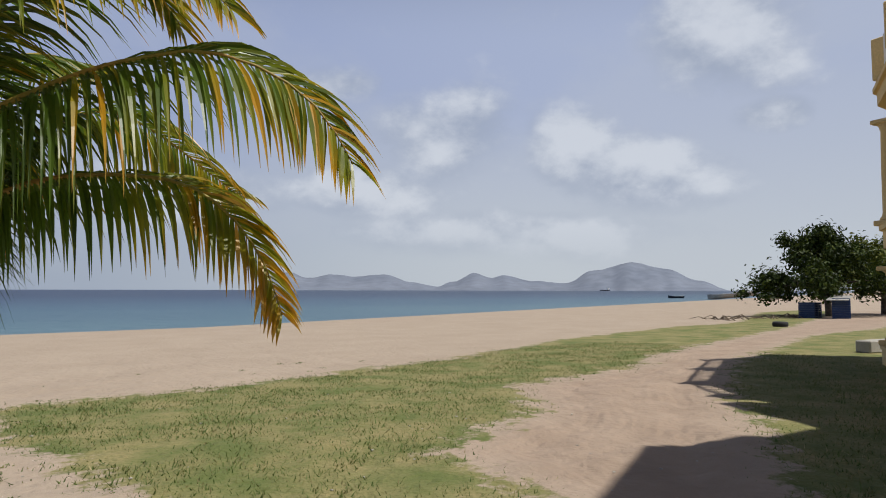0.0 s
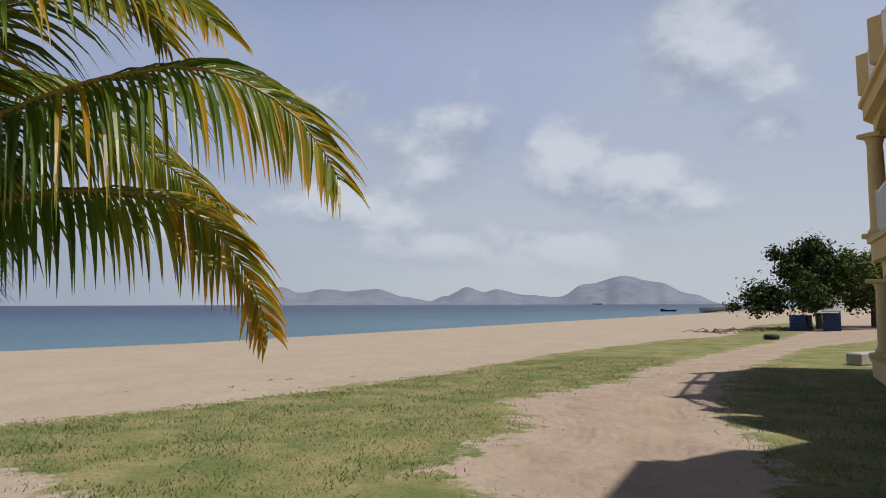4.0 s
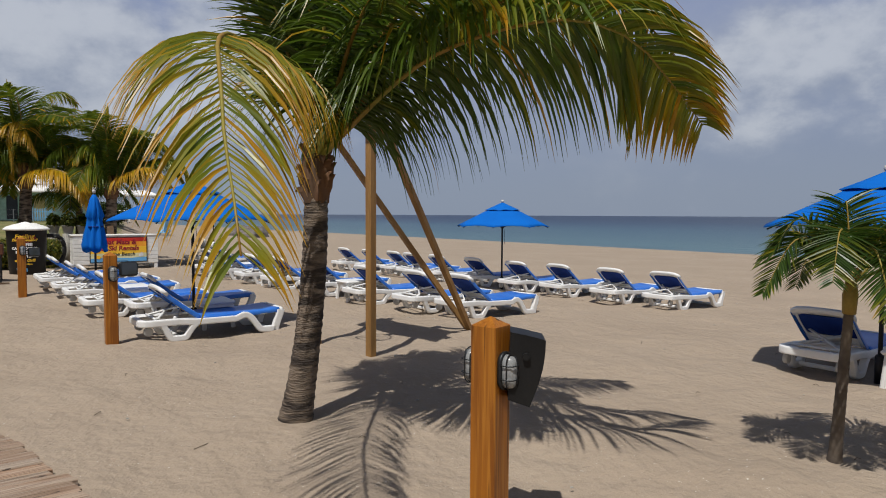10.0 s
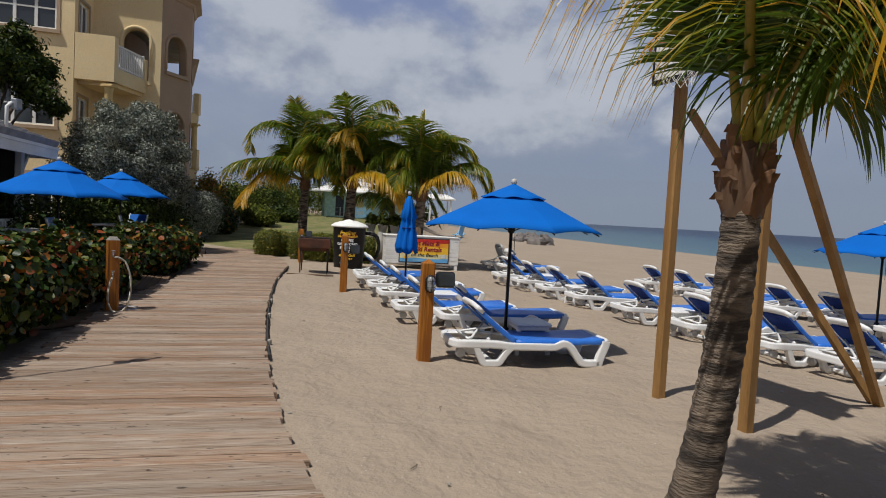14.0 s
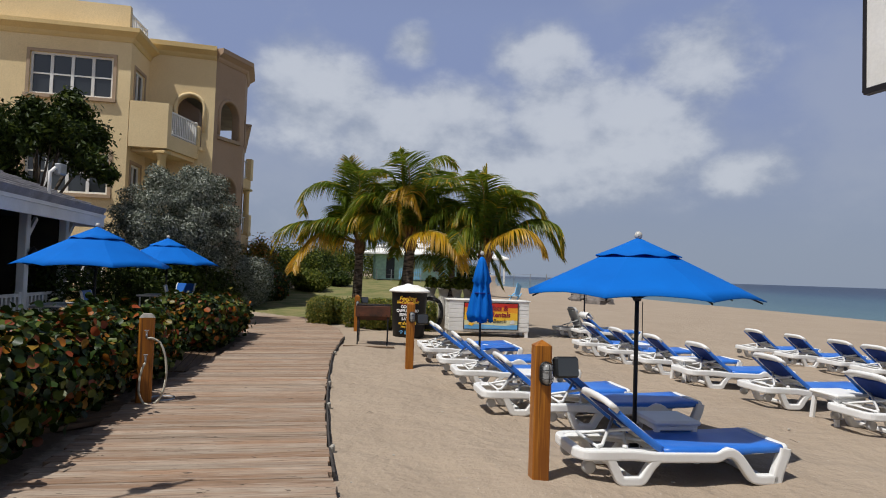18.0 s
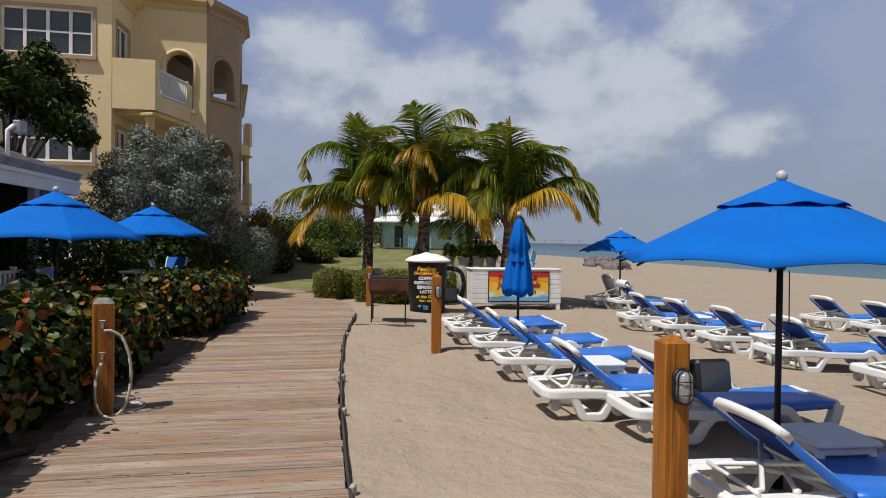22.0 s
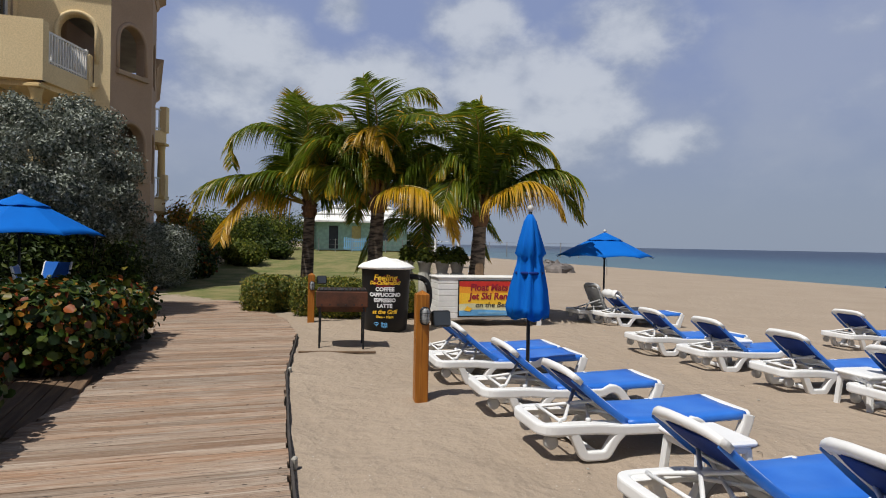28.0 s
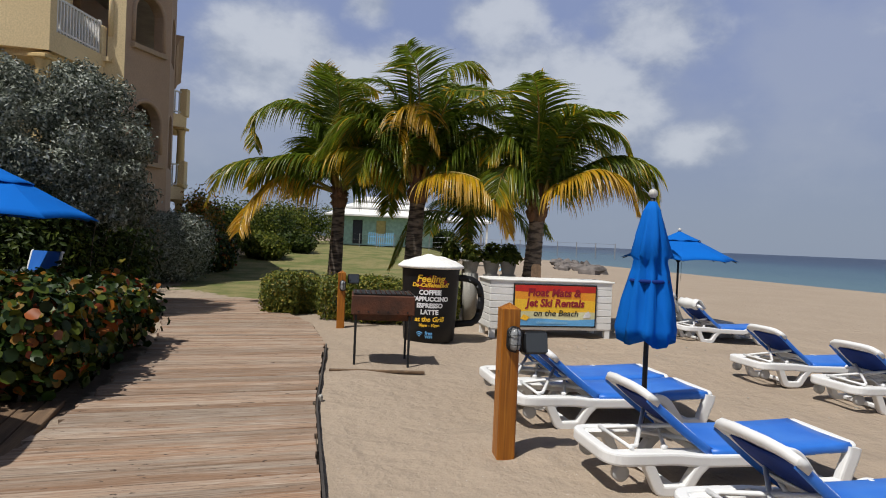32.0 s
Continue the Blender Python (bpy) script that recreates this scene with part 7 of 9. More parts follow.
for src in (proto, grey):
    for o in [*src.children_recursive, src]:
        bpy.data.objects.remove(o)


def towel():
    s = Shape()
    d = Vector((0, -0.52, 0.405)).normalized()
    vs, fs = [], []
    prof = ((0.62, 0.035), (0.75, 0.05), (0.86, 0.07), (0.93, 0.06), (0.95, 0.0), (0.92, -0.05), (0.80, -0.06))
    for i, (t, o) in enumerate(prof):
        p = Vector((0, 0.885, 0.295)) + d * 0.66 * (t + 0.06) + Vector((0, 0.61, 0.79)) * o
        for j in range(7):
            vs.append(p + Vector(((j / 6 - 0.5) * 0.54, 0, 0.012 * math.sin(j * 2.1 + i))))
    fs = [(i * 7 + j, i * 7 + j + 1, (i + 1) * 7 + j + 1, (i + 1) * 7 + j) for i in range(len(prof) - 1) for j in range(6)]
    me = s.add(vs, fs, True)
    ob = solid("towel", me, "white_plastic", "white towel draped over a lounger back", "towel")
    ob.matrix_world = towelled
    m = ob.modifiers.new("thick", "SOLIDIFY")
    m.thickness = 0.02


towel()


# ---- side tables ----
def make_table(label):
    T = thing("side_table", (0, 0, -50), label, "side table", "side tables by the loungers")
    part("tabletop", Shape().box((0, 0, 0.37), (0.46, 0.46, 0.045), bevel=0.018), "white_plastic", T)
    part("apron", Shape().box((0, 0, 0.325), (0.40, 0.40, 0.05), bevel=0.01), "white_plastic", T)
    for sx in (-1, 1):
        for sy in (-1, 1):
            part("leg", Shape().beam((sx * 0.20, sy * 0.20, 0.0), (sx * 0.175, sy * 0.175, 0.335), 0.055, 0.055, up=(0, 1, 0), bevel=0.012), "white_plastic", T)
    return T


tbl = make_table("low white plastic side table on the sand")
for x, y, rz in ((-5.0, 6.5, 15), (-10.9, 0.70, 12), (-13.35, -0.42, 13), (-15.67, 2.3, 13), (-12.94, 3.28, 15), (-11.75, 8.5, 14), (-18.0, 1.9, 14)):
    copy_thing(tbl, pose(x, y, on_ground(x, y) - 0.003, 0, 0, rz))
for o in [*tbl.children_recursive, tbl]:
    bpy.data.objects.remove(o)


# ---- umbrellas ----
def make_umbrella(at, rz, label, top=2.1, R=1.12, drop=0.50, group="open blue umbrellas", wobble=1, weight=True, category="beach umbrella"):
    U = thing("beach_umbrella", at, label, category, group, rz=rz)
    part("pole", Shape().tube([(0, 0, -0.03), (0, 0, top - 0.06)], 0.021, 12), "dark_metal", U)
    n, m = 8, 7
    rim = top - 0.10 - drop
    apex = top - 0.048

    def panel(k, r0, r1, z0, z1, sag, flare=0.0):
        vs, fs = [], []
        for i in range(m + 1):
            t = i / m
            r = r0 + (r1 - r0) * t
            for j in range(5):
                a = math.tau * (k + j / 4) / n
                c = math.cos(math.pi / n) / math.cos((j / 4 - 0.5) * math.tau / n)
                z = z0 + (z1 - z0) * (t - sag * math.sin(math.pi * t) * 0.3) + 0.035 * t * t * math.sin(math.pi * j / 4)
                rr = r * (1 + (c - 1) * (0.9 if t > 0 else 0))
                vs.append((rr * math.cos(a), rr * math.sin(a), z))
        for i in range(m):
            for j in range(4):
                p = i * 5 + j
                fs.append((p, p + 5, p + 6, p + 1))
        q = len(vs)
        vs += [(x * 0.995, y * 0.995, z - 0.006) for x, y, z in vs[:q]]
        fs += [tuple(reversed([i + q for i in f])) for f in fs]
        fs += [(m * 5 + j, m * 5 + j + q, m * 5 + j + 1 + q, m * 5 + j + 1) for j in range(4)]
        return Shape().add(vs, fs, True)

    for k in range(n):
        part("canopy_panel", panel(k, 0.06, R, apex - 0.025, rim, 0.03), "canopy", U)
    for k in range(n):
        vs, fs = [], []
        for i in range(5):
            t = i / 4
            for j in range(7):
                a = math.tau * (k + j / 6) / n
                r = 0.015 + (0.40 - 0.015) * t
                u = (r - 0.06) / (R - 0.06)
                z = apex - 0.022 + (rim - apex + 0.025) * (u - 0.009 * math.sin(math.pi * max(0, u))) + 0.008 + (0.016 * math.sin(math.pi * j / 6) ** 2 + 0.006 * math.sin(j * 2.4 + k * 2.3) ** 2) * t * t * wobble
                vs.append((r * math.cos(a), r * math.sin(a), z))
        fs = [(i * 7 + j, (i + 1) * 7 + j, (i + 1) * 7 + j + 1, i * 7 + j + 1) for i in range(4) for j in range(6)]
        q = len(vs)
        vs += [(x, y, z - 0.005) for x, y, z in vs[:q]]
        fs += [tuple(reversed([i + q for i in f])) for f in fs] + [(28 + j, 28 + j + q, 29 + j + q, 29 + j) for j in range(6)]
        part("vent_flap", Shape().add(vs, fs, True), "canopy", U)
        a = math.tau * k / n
        rib = part("rib", Shape().tube([(0.03 * math.cos(a), 0.03 * math.sin(a), apex - 0.09), (R * 0.97 * math.cos(a), R * 0.97 * math.sin(a), rim - 0.02)], 0.008, 5), "dark_metal", U)
        part("strut", Shape().tube([(0.03 * math.cos(a), 0.03 * math.sin(a), rim - 0.02), (R * 0.5 * math.cos(a), R * 0.5 * math.sin(a), (apex + rim) / 2 - 0.06)], 0.007, 5), "dark_metal", rib)
    part("hub", Shape().lathe([(0.03, rim - 0.05), (0.042, rim - 0.03), (0.042, rim + 0.03), (0.03, rim + 0.05)], n=12), "dark_metal", U)
    part("finial", Shape().lathe([(0.012, top - 0.09), (0.014, top - 0.055), (0.034, top - 0.035), (0.038, top - 0.012), (0.03, top + 0.012), (0.01, top + 0.025)], n=14), "white_ball", U)
    part("crank_cord", Shape().tube([(0.05, 0.03, rim - 0.05), (0.055, 0.03, rim - 0.42)], 0.004, 4), "dark_metal", U)
    if weight:
        part("ground_sleeve", Shape().lathe([(0.045, -0.02), (0.045, 0.26), (0.03, 0.28)], n=12), "dark_metal", U)
    return U


def closed_umbrella(at, label, top=2.06):
    U = thing("closed_umbrella", at, label, "beach umbrella")
    part("pole", Shape().tube([(0, 0, -0.03), (0, 0, top - 0.05)], 0.021, 12), "dark_metal", U)
    rs = random.Random(4)
    vs, fs = [], []
    n = 32
    prof = ((0.03, top - 0.08), (0.07, top - 0.16), (0.115, top - 0.36), (0.14, top - 0.52), (0.115, top - 0.56), (0.13, top - 0.66), (0.17, top - 0.9), (0.20, top - 1.12), (0.20, top - 1.22))
    for i, (r, z) in enumerate(prof):
        for j in range(n):
            a = math.tau * j / n
            k = 1 + 0.26 * math.sin(a * 8 + 0.5 * i) * min(1, i / 3) + 0.07 * math.sin(a * 3 + i)
            vs.append((r * k * math.cos(a), r * k * math.sin(a), z - (0.05 * math.sin(a * 4 + 1) if i == len(prof) - 1 else 0)))
    fs = [(i * n + j, (i + 1) * n + j, (i + 1) * n + (j + 1) % n, i * n + (j + 1) % n) for i in range(len(prof) - 1) for j in range(n)] + [tuple(range(n)), tuple(reversed(range((len(prof) - 1) * n, len(prof) * n)))]
    part("folded_canopy", Shape().add(vs, fs, True), "canopy", U, "folded blue canopy")
    part("strap", Shape().lathe([(0.155, top - 0.72), (0.165, top - 0.735), (0.155, top - 0.75)], n=20), "navy_sling", U)
    part("finial", Shape().lathe([(0.012, top - 0.09), (0.014, top - 0.05), (0.036, top - 0.03), (0.038, top - 0.01), (0.03, top + 0.012), (0.01, top + 0.025)], n=14), "white_ball", U)
    part("crank_cord", Shape().tube([(0.05, 0.0, top - 1.2), (0.055, 0.0, 0.7)], 0.004, 4), "dark_metal", U)
    return U


make_umbrella((-5.35, 6.54, on_ground(-5.35, 6.54)), 10, "open blue beach umbrella over two loungers", 2.14, 1.12)
make_umbrella((-10.99, 0.43, 0), 20, "open blue beach umbrella beside the front row of loungers", 2.1, 1.12)
make_umbrella((-14.37, 7.31, on_ground(-14.37, 7.31)), 5, "open blue beach umbrella by the seaward row", 2.06, 1.1)
make_umbrella((-23.57, 1.62, on_ground(-23.57, 1.62)), 30, "open blue beach umbrella over a grey lounger", 2.05, 1.1)
make_umbrella((-14.34, -7.33, 0.06), 0, "open blue umbrella over a restaurant terrace table", 2.2, 1.18, 0.58, group="terrace umbrellas")
make_umbrella((-18.65, -8.49, 0.06), 15, "open blue umbrella over a restaurant terrace table", 2.24, 1.16, 0.55, group="terrace umbrellas")
make_umbrella((-10.4, -8.0, 0.06), 8, "open blue umbrella over a restaurant terrace table", 2.2, 1.28, group="terrace umbrellas")
closed_umbrella((-16.2, -1.21, 0), "folded blue beach umbrella beside the loungers")


# ---- terrace tables and chairs on their raised floor ----
solid("terrace_floor", Shape().prism([(-8.0, -9.4), (-8.0, -5.55), (-12.0, -6.5), (-15.2, -7.25), (-19.4, -7.75), (-20.3, -9.6)], -0.02, 0.2), "concrete", "raised concrete terrace floor behind the hedge", "terrace", kind="structure")

def make_chair(label):
    C = thing("terrace_chair", (0, 0, -50), label, "chair", "blue chairs on the terrace")
    fr = Shape()
    for x in (-0.27, 0.27):
        fr.tube([(x, -0.28, 0), (x, -0.26, 0.62), (x, -0.2, 0.65), (x, 0.22, 0.66)], 0.02, 6)
        fr.tube([(x, 0.24, 0), (x, 0.2, 0.42), (x, 0.34, 0.98), (x, 0.36, 1.0)], 0.02, 6)
    part("frame", fr, "white_paint", C)
    part("seat", Shape().box((0, -0.02, 0.43), (0.52, 0.48, 0.03), bevel=0.01), "blue_sling", C)
    part("backrest", Shape().beam((0, 0.21, 0.47), (0, 0.345, 1.0), 0.52, 0.022, up=(0, 1, 0)), "blue_sling", C)
    return C


def make_terrace_table():
    T = thing("terrace_table", (0, 0, -50), "white square terrace table with a metal edge", "table", "terrace tables")
    part("tabletop", Shape().box((0, 0, 0.74), (0.9, 0.9, 0.03), bevel=0.008), "white_paint", T)
    part("edge_band", Shape().box((0, 0, 0.715), (0.86, 0.86, 0.02)), "grey_metal", T)
    for sx in (-1, 1):
        for sy in (-1, 1):
            part("leg", Shape().tube([(sx * 0.38, sy * 0.38, 0), (sx * 0.38, sy * 0.38, 0.71)], 0.02, 8), "white_paint", T)
    return T


ch, tb = make_chair("blue sling terrace chair with a white frame"), make_terrace_table()
for x, y, rz in ((-14.6, -7.9, 10), (-18.9, -8.7, 14), (-11.6, -7.3, 10)):
    copy_thing(tb, pose(x, y, 0.2, 0, 0, rz))
for x, y, rz in ((-14.45, -7.15, 200), (-19.6, -8.75, 75), (-18.35, -7.95, 205), (-12.2, -7.5, 200)):
    copy_thing(ch, pose(x, y, 0.2, 0, 0, rz))
for src in (ch, tb):
    for o in [*src.children_recursive, src]:
        bpy.data.objects.remove(o)


# ---- lit posts ----
def capsule(r, k=0.042, n=20):
    """An upright rounded outline, r about two centres k above and below the middle."""
    return [(r * math.cos(t), r * math.sin(t) + math.copysign(k, math.sin(t)), 0) for t in (math.tau * (j + 0.5) / n for j in range(n))]


def bulkhead(P, y, z, face):
    """A caged bulkhead lamp on a post's face."""
    def shell(prof):
        vs = [(px, py, h) for r, h in prof for px, py, _ in capsule(r)]
        fs = [(i * 20 + j, i * 20 + (j + 1) % 20, (i + 1) * 20 + (j + 1) % 20, (i + 1) * 20 + j) for i in range(len(prof) - 1) for j in range(20)]
        k = (len(prof) - 1) * 20
        return Shape().add(vs, fs + [tuple(reversed(range(20))), tuple(range(k, k + 20))], True)

    b = part("lamp_base", shell(((0.050, 0.0), (0.054, 0.014), (0.048, 0.022))), "dark_metal", P)
    b.matrix_local = Matrix.Translation((0, 0, z)) @ Matrix.Rotation(radians(face), 4, "Z") @ Matrix.Translation((0, -y, 0)) @ Matrix.Rotation(radians(90), 4, "X")
    part("lamp_glass", shell(((0.040, 0.016), (0.041, 0.045), (0.035, 0.064), (0.022, 0.074), (0.006, 0.078))), "lamp_grey", b, "frosted glass")
    ring = [Vector((px, py, 0.050)) for px, py, _ in capsule(0.049)]
    part("cage_ring", Shape().tube(ring + ring[:1], 0.0032, 5, caps=False), "dark_metal", b)
    for q in (-0.034, 0.034):
        part("cage_bar", Shape().tube([(-0.050, q, 0.012), (-0.049, q, 0.050), (-0.036, q, 0.078), (0, q, 0.086), (0.036, q, 0.078), (0.049, q, 0.050), (0.050, q, 0.012)], 0.0032, 5), "dark_metal", b)
    part("cage_bar", Shape().tube([(0, -0.092, 0.012), (0, -0.091, 0.050), (0, -0.070, 0.078), (0, 0, 0.088), (0, 0.070, 0.078), (0, 0.091, 0.050), (0, 0.092, 0.012)], 0.0032, 5), "dark_metal", b)


def light_post(at, rz, h, w, label, flood=None, lamps=(0,), wood="post_wood"):
    P = thing("light_post", at, label, "light post", "wooden light posts", rz=rz)
    s = Shape()
    k = w / 2
    b = 0.008
    sec = [(-k + b, -k), (k - b, -k), (k, -k + b), (k, k - b), (k - b, k), (-k + b, k), (-k, k - b), (-k, -k + b)]
    vs = [(x, y, z) for z in (-0.05, h - 0.045) for x, y in sec] + [(0, 0, h)]
    fs = [(i, (i + 1) % 8, 8 + (i + 1) % 8, 8 + i) for i in range(8)] + [(8 + i, 8 + (i + 1) % 8, 16) for i in range(8)] + [tuple(reversed(range(8)))]
    part("post", s.add(vs, fs), wood, P)
    for f in lamps:
        bulkhead(P, w / 2, h - 0.26, f)
    if flood:
        fx, fy, fz, frz, tilt = flood
        m = Matrix.Translation((fx, fy, fz)) @ Matrix.Rotation(radians(frz), 4, "Z") @ Matrix.Rotation(radians(tilt), 4, "X")
        fl = Shape().box((0, 0, 0), (0.20, 0.10, 0.17), m, 0.02)
        head = part("floodlight", fl, "dark_metal", P, "black box floodlight")
        for k2 in range(4):
            part("cooling_fin", Shape().box((0, 0.058, -0.06 + 0.04 * k2), (0.17, 0.018, 0.012), m), "dark_metal", head)
        part("flood_glass", Shape().box((0, -0.053, 0), (0.17, 0.006, 0.14), m), "glass", head)
        part("bracket", Shape().beam((w * 0.3 * math.copysign(1, fx), fy * 0.6, fz - 0.02), (fx, fy, fz - 0.02), 0.05, 0.02), "dark_metal", P)
    return P


def speaker_post():
    P = light_post((-4.165, 1.495, 0), 28, 1.11, 0.145, "orange-stained post with caged lamps and a black speaker", None, (90, 270))
    # a wedge that leans out, its grille curved
    m = Matrix(((0.825, 0, 0.565, 0), (0.565, 0, -0.825, 0), (0, 1, 0, 0), (0, 0, 0, 1))) @ Matrix.Translation((0, 0, -0.09))
    sp = Shape().plate([(0.085, 0.715), (0.190, 0.680), (0.208, 0.735), (0.230, 0.80), (0.248, 0.87), (0.258, 0.94), (0.260, 1.010), (0.165, 1.032), (0.095, 1.045)], m, 0.17)
    b = part("speaker", sp, "black_paint", P, "black outdoor speaker")
    part("speaker_grille", Shape().plate([(0.192, 0.690), (0.212, 0.735), (0.234, 0.80), (0.252, 0.87), (0.262, 0.94), (0.264, 1.004), (0.255, 1.004), (0.250, 0.94), (0.222, 0.80), (0.186, 0.700)], m @ Matrix.Translation((0, 0, 0.008)), 0.154), "dark_metal", b)
    part("bracket", Shape().beam((0.05, 0.03, 0.92), (0.12, 0.08, 0.92), 0.05, 0.03), "black_paint", P)
    part("bracket_knob", Shape().tube([m @ Vector((0.17, 0.93, 0.168)), m @ Vector((0.17, 0.93, 0.19))], 0.018, 10), "black_paint", P)


speaker_post()
light_post((-9.95, -0.54, 0), 12, 1.145, 0.138, "orange-brown wooden post with a caged lamp and floodlight", (0.04, 0.19, 0.93, 95, -10), (100,), )
light_post((-15.65, -2.4, 0), 12, 1.15, 0.138, "orange-brown wooden post with a caged lamp and floodlight", (0.0, 0.2, 0.85, 95, -10), (100,))
light_post((-21.9, -4.75, 0), 10, 1.0, 0.135, "orange-brown wooden post with a lamp by the clipped hedge", (-0.1, 0.2, 0.85, 95, -10), (100,))


def hose_post():
    P = thing("shower_post", (-11.83, -4.98, 0), "wooden tap post with a pale hose hanging in a loop", "tap post", rz=30)
    sec = [(-0.07, -0.085), (0.07, -0.085), (0.085, -0.07), (0.085, 0.07), (0.07, 0.085), (-0.07, 0.085), (-0.085, 0.07), (-0.085, -0.07)]
    part("post", Shape().prism(sec, -0.05, 1.03), "post_wood", P)
    part("post_cap", Shape().add([(x, y, 1.03) for x, y in sec] + [(x * 0.55, y * 0.55, 1.075) for x, y in sec], [(i, (i + 1) % 8, 8 + (i + 1) % 8, 8 + i) for i in range(8)] + [tuple(range(8, 16)), tuple(reversed(range(8)))]), "weathered_top", P, "grey weathered end grain")
    for z in (0.86, 0.58):
        v = part("tap", Shape().tube([(0.08, 0, z), (0.14, 0, z)], 0.014, 8), "grey_metal", P)
        part("tap_handle", Shape().box((0.13, 0, z + 0.028), (0.014, 0.05, 0.012), bevel=0.004), "grey_metal", v)
        part("tap_spout", Shape().tube([(0.125, 0, z), (0.135, 0, z - 0.03), (0.135, 0, z - 0.06)], 0.011, 8), "grey_metal", v)
    pts = [(0.135, 0, 0.52), (0.14, -0.045, 0.38), (0.14, -0.05, 0.18), (0.15, 0.01, 0.055), (0.15, 0.10, 0.05), (0.14, 0.18, 0.13), (0.13, 0.225, 0.32), (0.12, 0.215, 0.55), (0.11, 0.15, 0.74), (0.125, 0.06, 0.80), (0.135, 0.01, 0.80)]
    sm = []
    for i in range(len(pts) - 2):
        sm += bez(*pts[i:i + 3], 6)[:4]
    sm.append(Vector(pts[-1]))
    part("hose", Shape().tube(sm, 0.013, 8), "hose", P, "pale rubber hose")
    part("foot_bowl", Shape().lathe([(0.10, 0.0), (0.14, 0.02), (0.15, 0.07), (0.145, 0.07), (0.13, 0.025), (0.02, 0.02)], (-0.12, 0.2, 0), 18), "grey_metal", P)


hose_post()


# ---- basketball hoop ----
def hoop():
    H = thing("basketball_hoop", (-9.07, 1.73, 0), "basketball goal with white board and red ring on braced posts", "basketball hoop")
    L = lambda x, y, z: (x + 9.07, y - 1.73, z)  # noqa: E731
    for x, y, h in ((-9.12, 1.75, 3.9), (-8.24, 2.17, 3.9)):
        part("post", Shape().beam(L(x, y, -0.05), L(x, y, h), 0.095, 0.095, up=(0.36, -0.93, 0), bevel=0.012), "pole_wood", H)
    part("brace", Shape().beam(L(-9.31, 3.95, -0.03), L(-9.10, 1.84, 2.72), 0.072, 0.06), "pole_wood", H)
    part("brace", Shape().beam(L(-9.22, 3.93, -0.03), L(-8.22, 2.26, 2.70), 0.072, 0.06), "pole_wood", H)
    d = Vector((0.932, 0.36, 0))
    nn = Vector((0.36, -0.93, 0))
    c = Vector(L(-8.44, 1.88, 3.485)) + nn * 0.09
    for z in (3.15, 3.8):
        part("cross_rail", Shape().beam(Vector(L(-9.25, 1.66, z)) + nn * 0.03, Vector(L(-7.7, 2.26, z)) + nn * 0.03, 0.1, 0.05), "pole_wood", H)
    b = part("backboard", Shape().beam(c - d * 0.80, c + d * 0.80, 1.05, 0.03, up=nn), "white_paint", H, "white painted backboard")
    for q in (-1, 1):
        part("border", Shape().beam(c + d * 0.80 * q - Vector((0, 0, 0.53)), c + d * 0.80 * q + Vector((0, 0, 0.53)), 0.028, 0.04, up=nn), "ink", b)
        part("border", Shape().beam(c - d * 0.80 + Vector((0, 0, 0.525 * q)), c + d * 0.80 + Vector((0, 0, 0.525 * q)), 0.05, 0.042), "ink", b)
        part("target_line", Shape().beam(c + d * 0.27 * q + nn * 0.018 + Vector((0, 0, -0.2)), c + d * 0.27 * q + nn * 0.018 + Vector((0, 0, 0.15)), 0.04, 0.01, up=nn), "red_paint", b)
    part("target_line", Shape().beam(c - d * 0.27 + nn * 0.018 + Vector((0, 0, 0.15)), c + d * 0.27 + nn * 0.018 + Vector((0, 0, 0.15)), 0.04, 0.011), "red_paint", b)
    rc = c + nn * 0.40 + Vector((0, 0, -0.44))
    pts = [rc + Vector((math.cos(a) * 0.23, math.sin(a) * 0.23, 0)) for a in (math.tau * k / 28 for k in range(29))]
    r = part("ring", Shape().tube(pts, 0.011, 8, caps=False), "red_metal", H, "red steel ring")
    part("ring_plate", Shape().beam(c + nn * 0.02 + Vector((0, 0, -0.5)), c + nn * 0.02 + Vector((0, 0, -0.34)), 0.16, 0.02, up=nn), "red_metal", r)
    part("ring_arm", Shape().beam(c + nn * 0.02 + Vector((0, 0, -0.40)), rc - nn * 0.22, 0.10, 0.03), "red_metal", r)
    net = Shape()
    for k in range(12):
        a0 = math.tau * k / 12
        for sg in (-1, 1):
            p = [rc + Vector((math.cos(a0 + sg * q * 0.26) * rr, math.sin(a0 + sg * q * 0.26) * rr, -z)) for q, rr, z in ((0, 0.23, 0), (1, 0.195, 0.08), (2, 0.155, 0.16), (3, 0.125, 0.23), (4, 0.11, 0.28))]
            net.tube(p, 0.0028, 4, caps=False)
    part("net", net, "white_paint", r, "torn white net")


hoop()


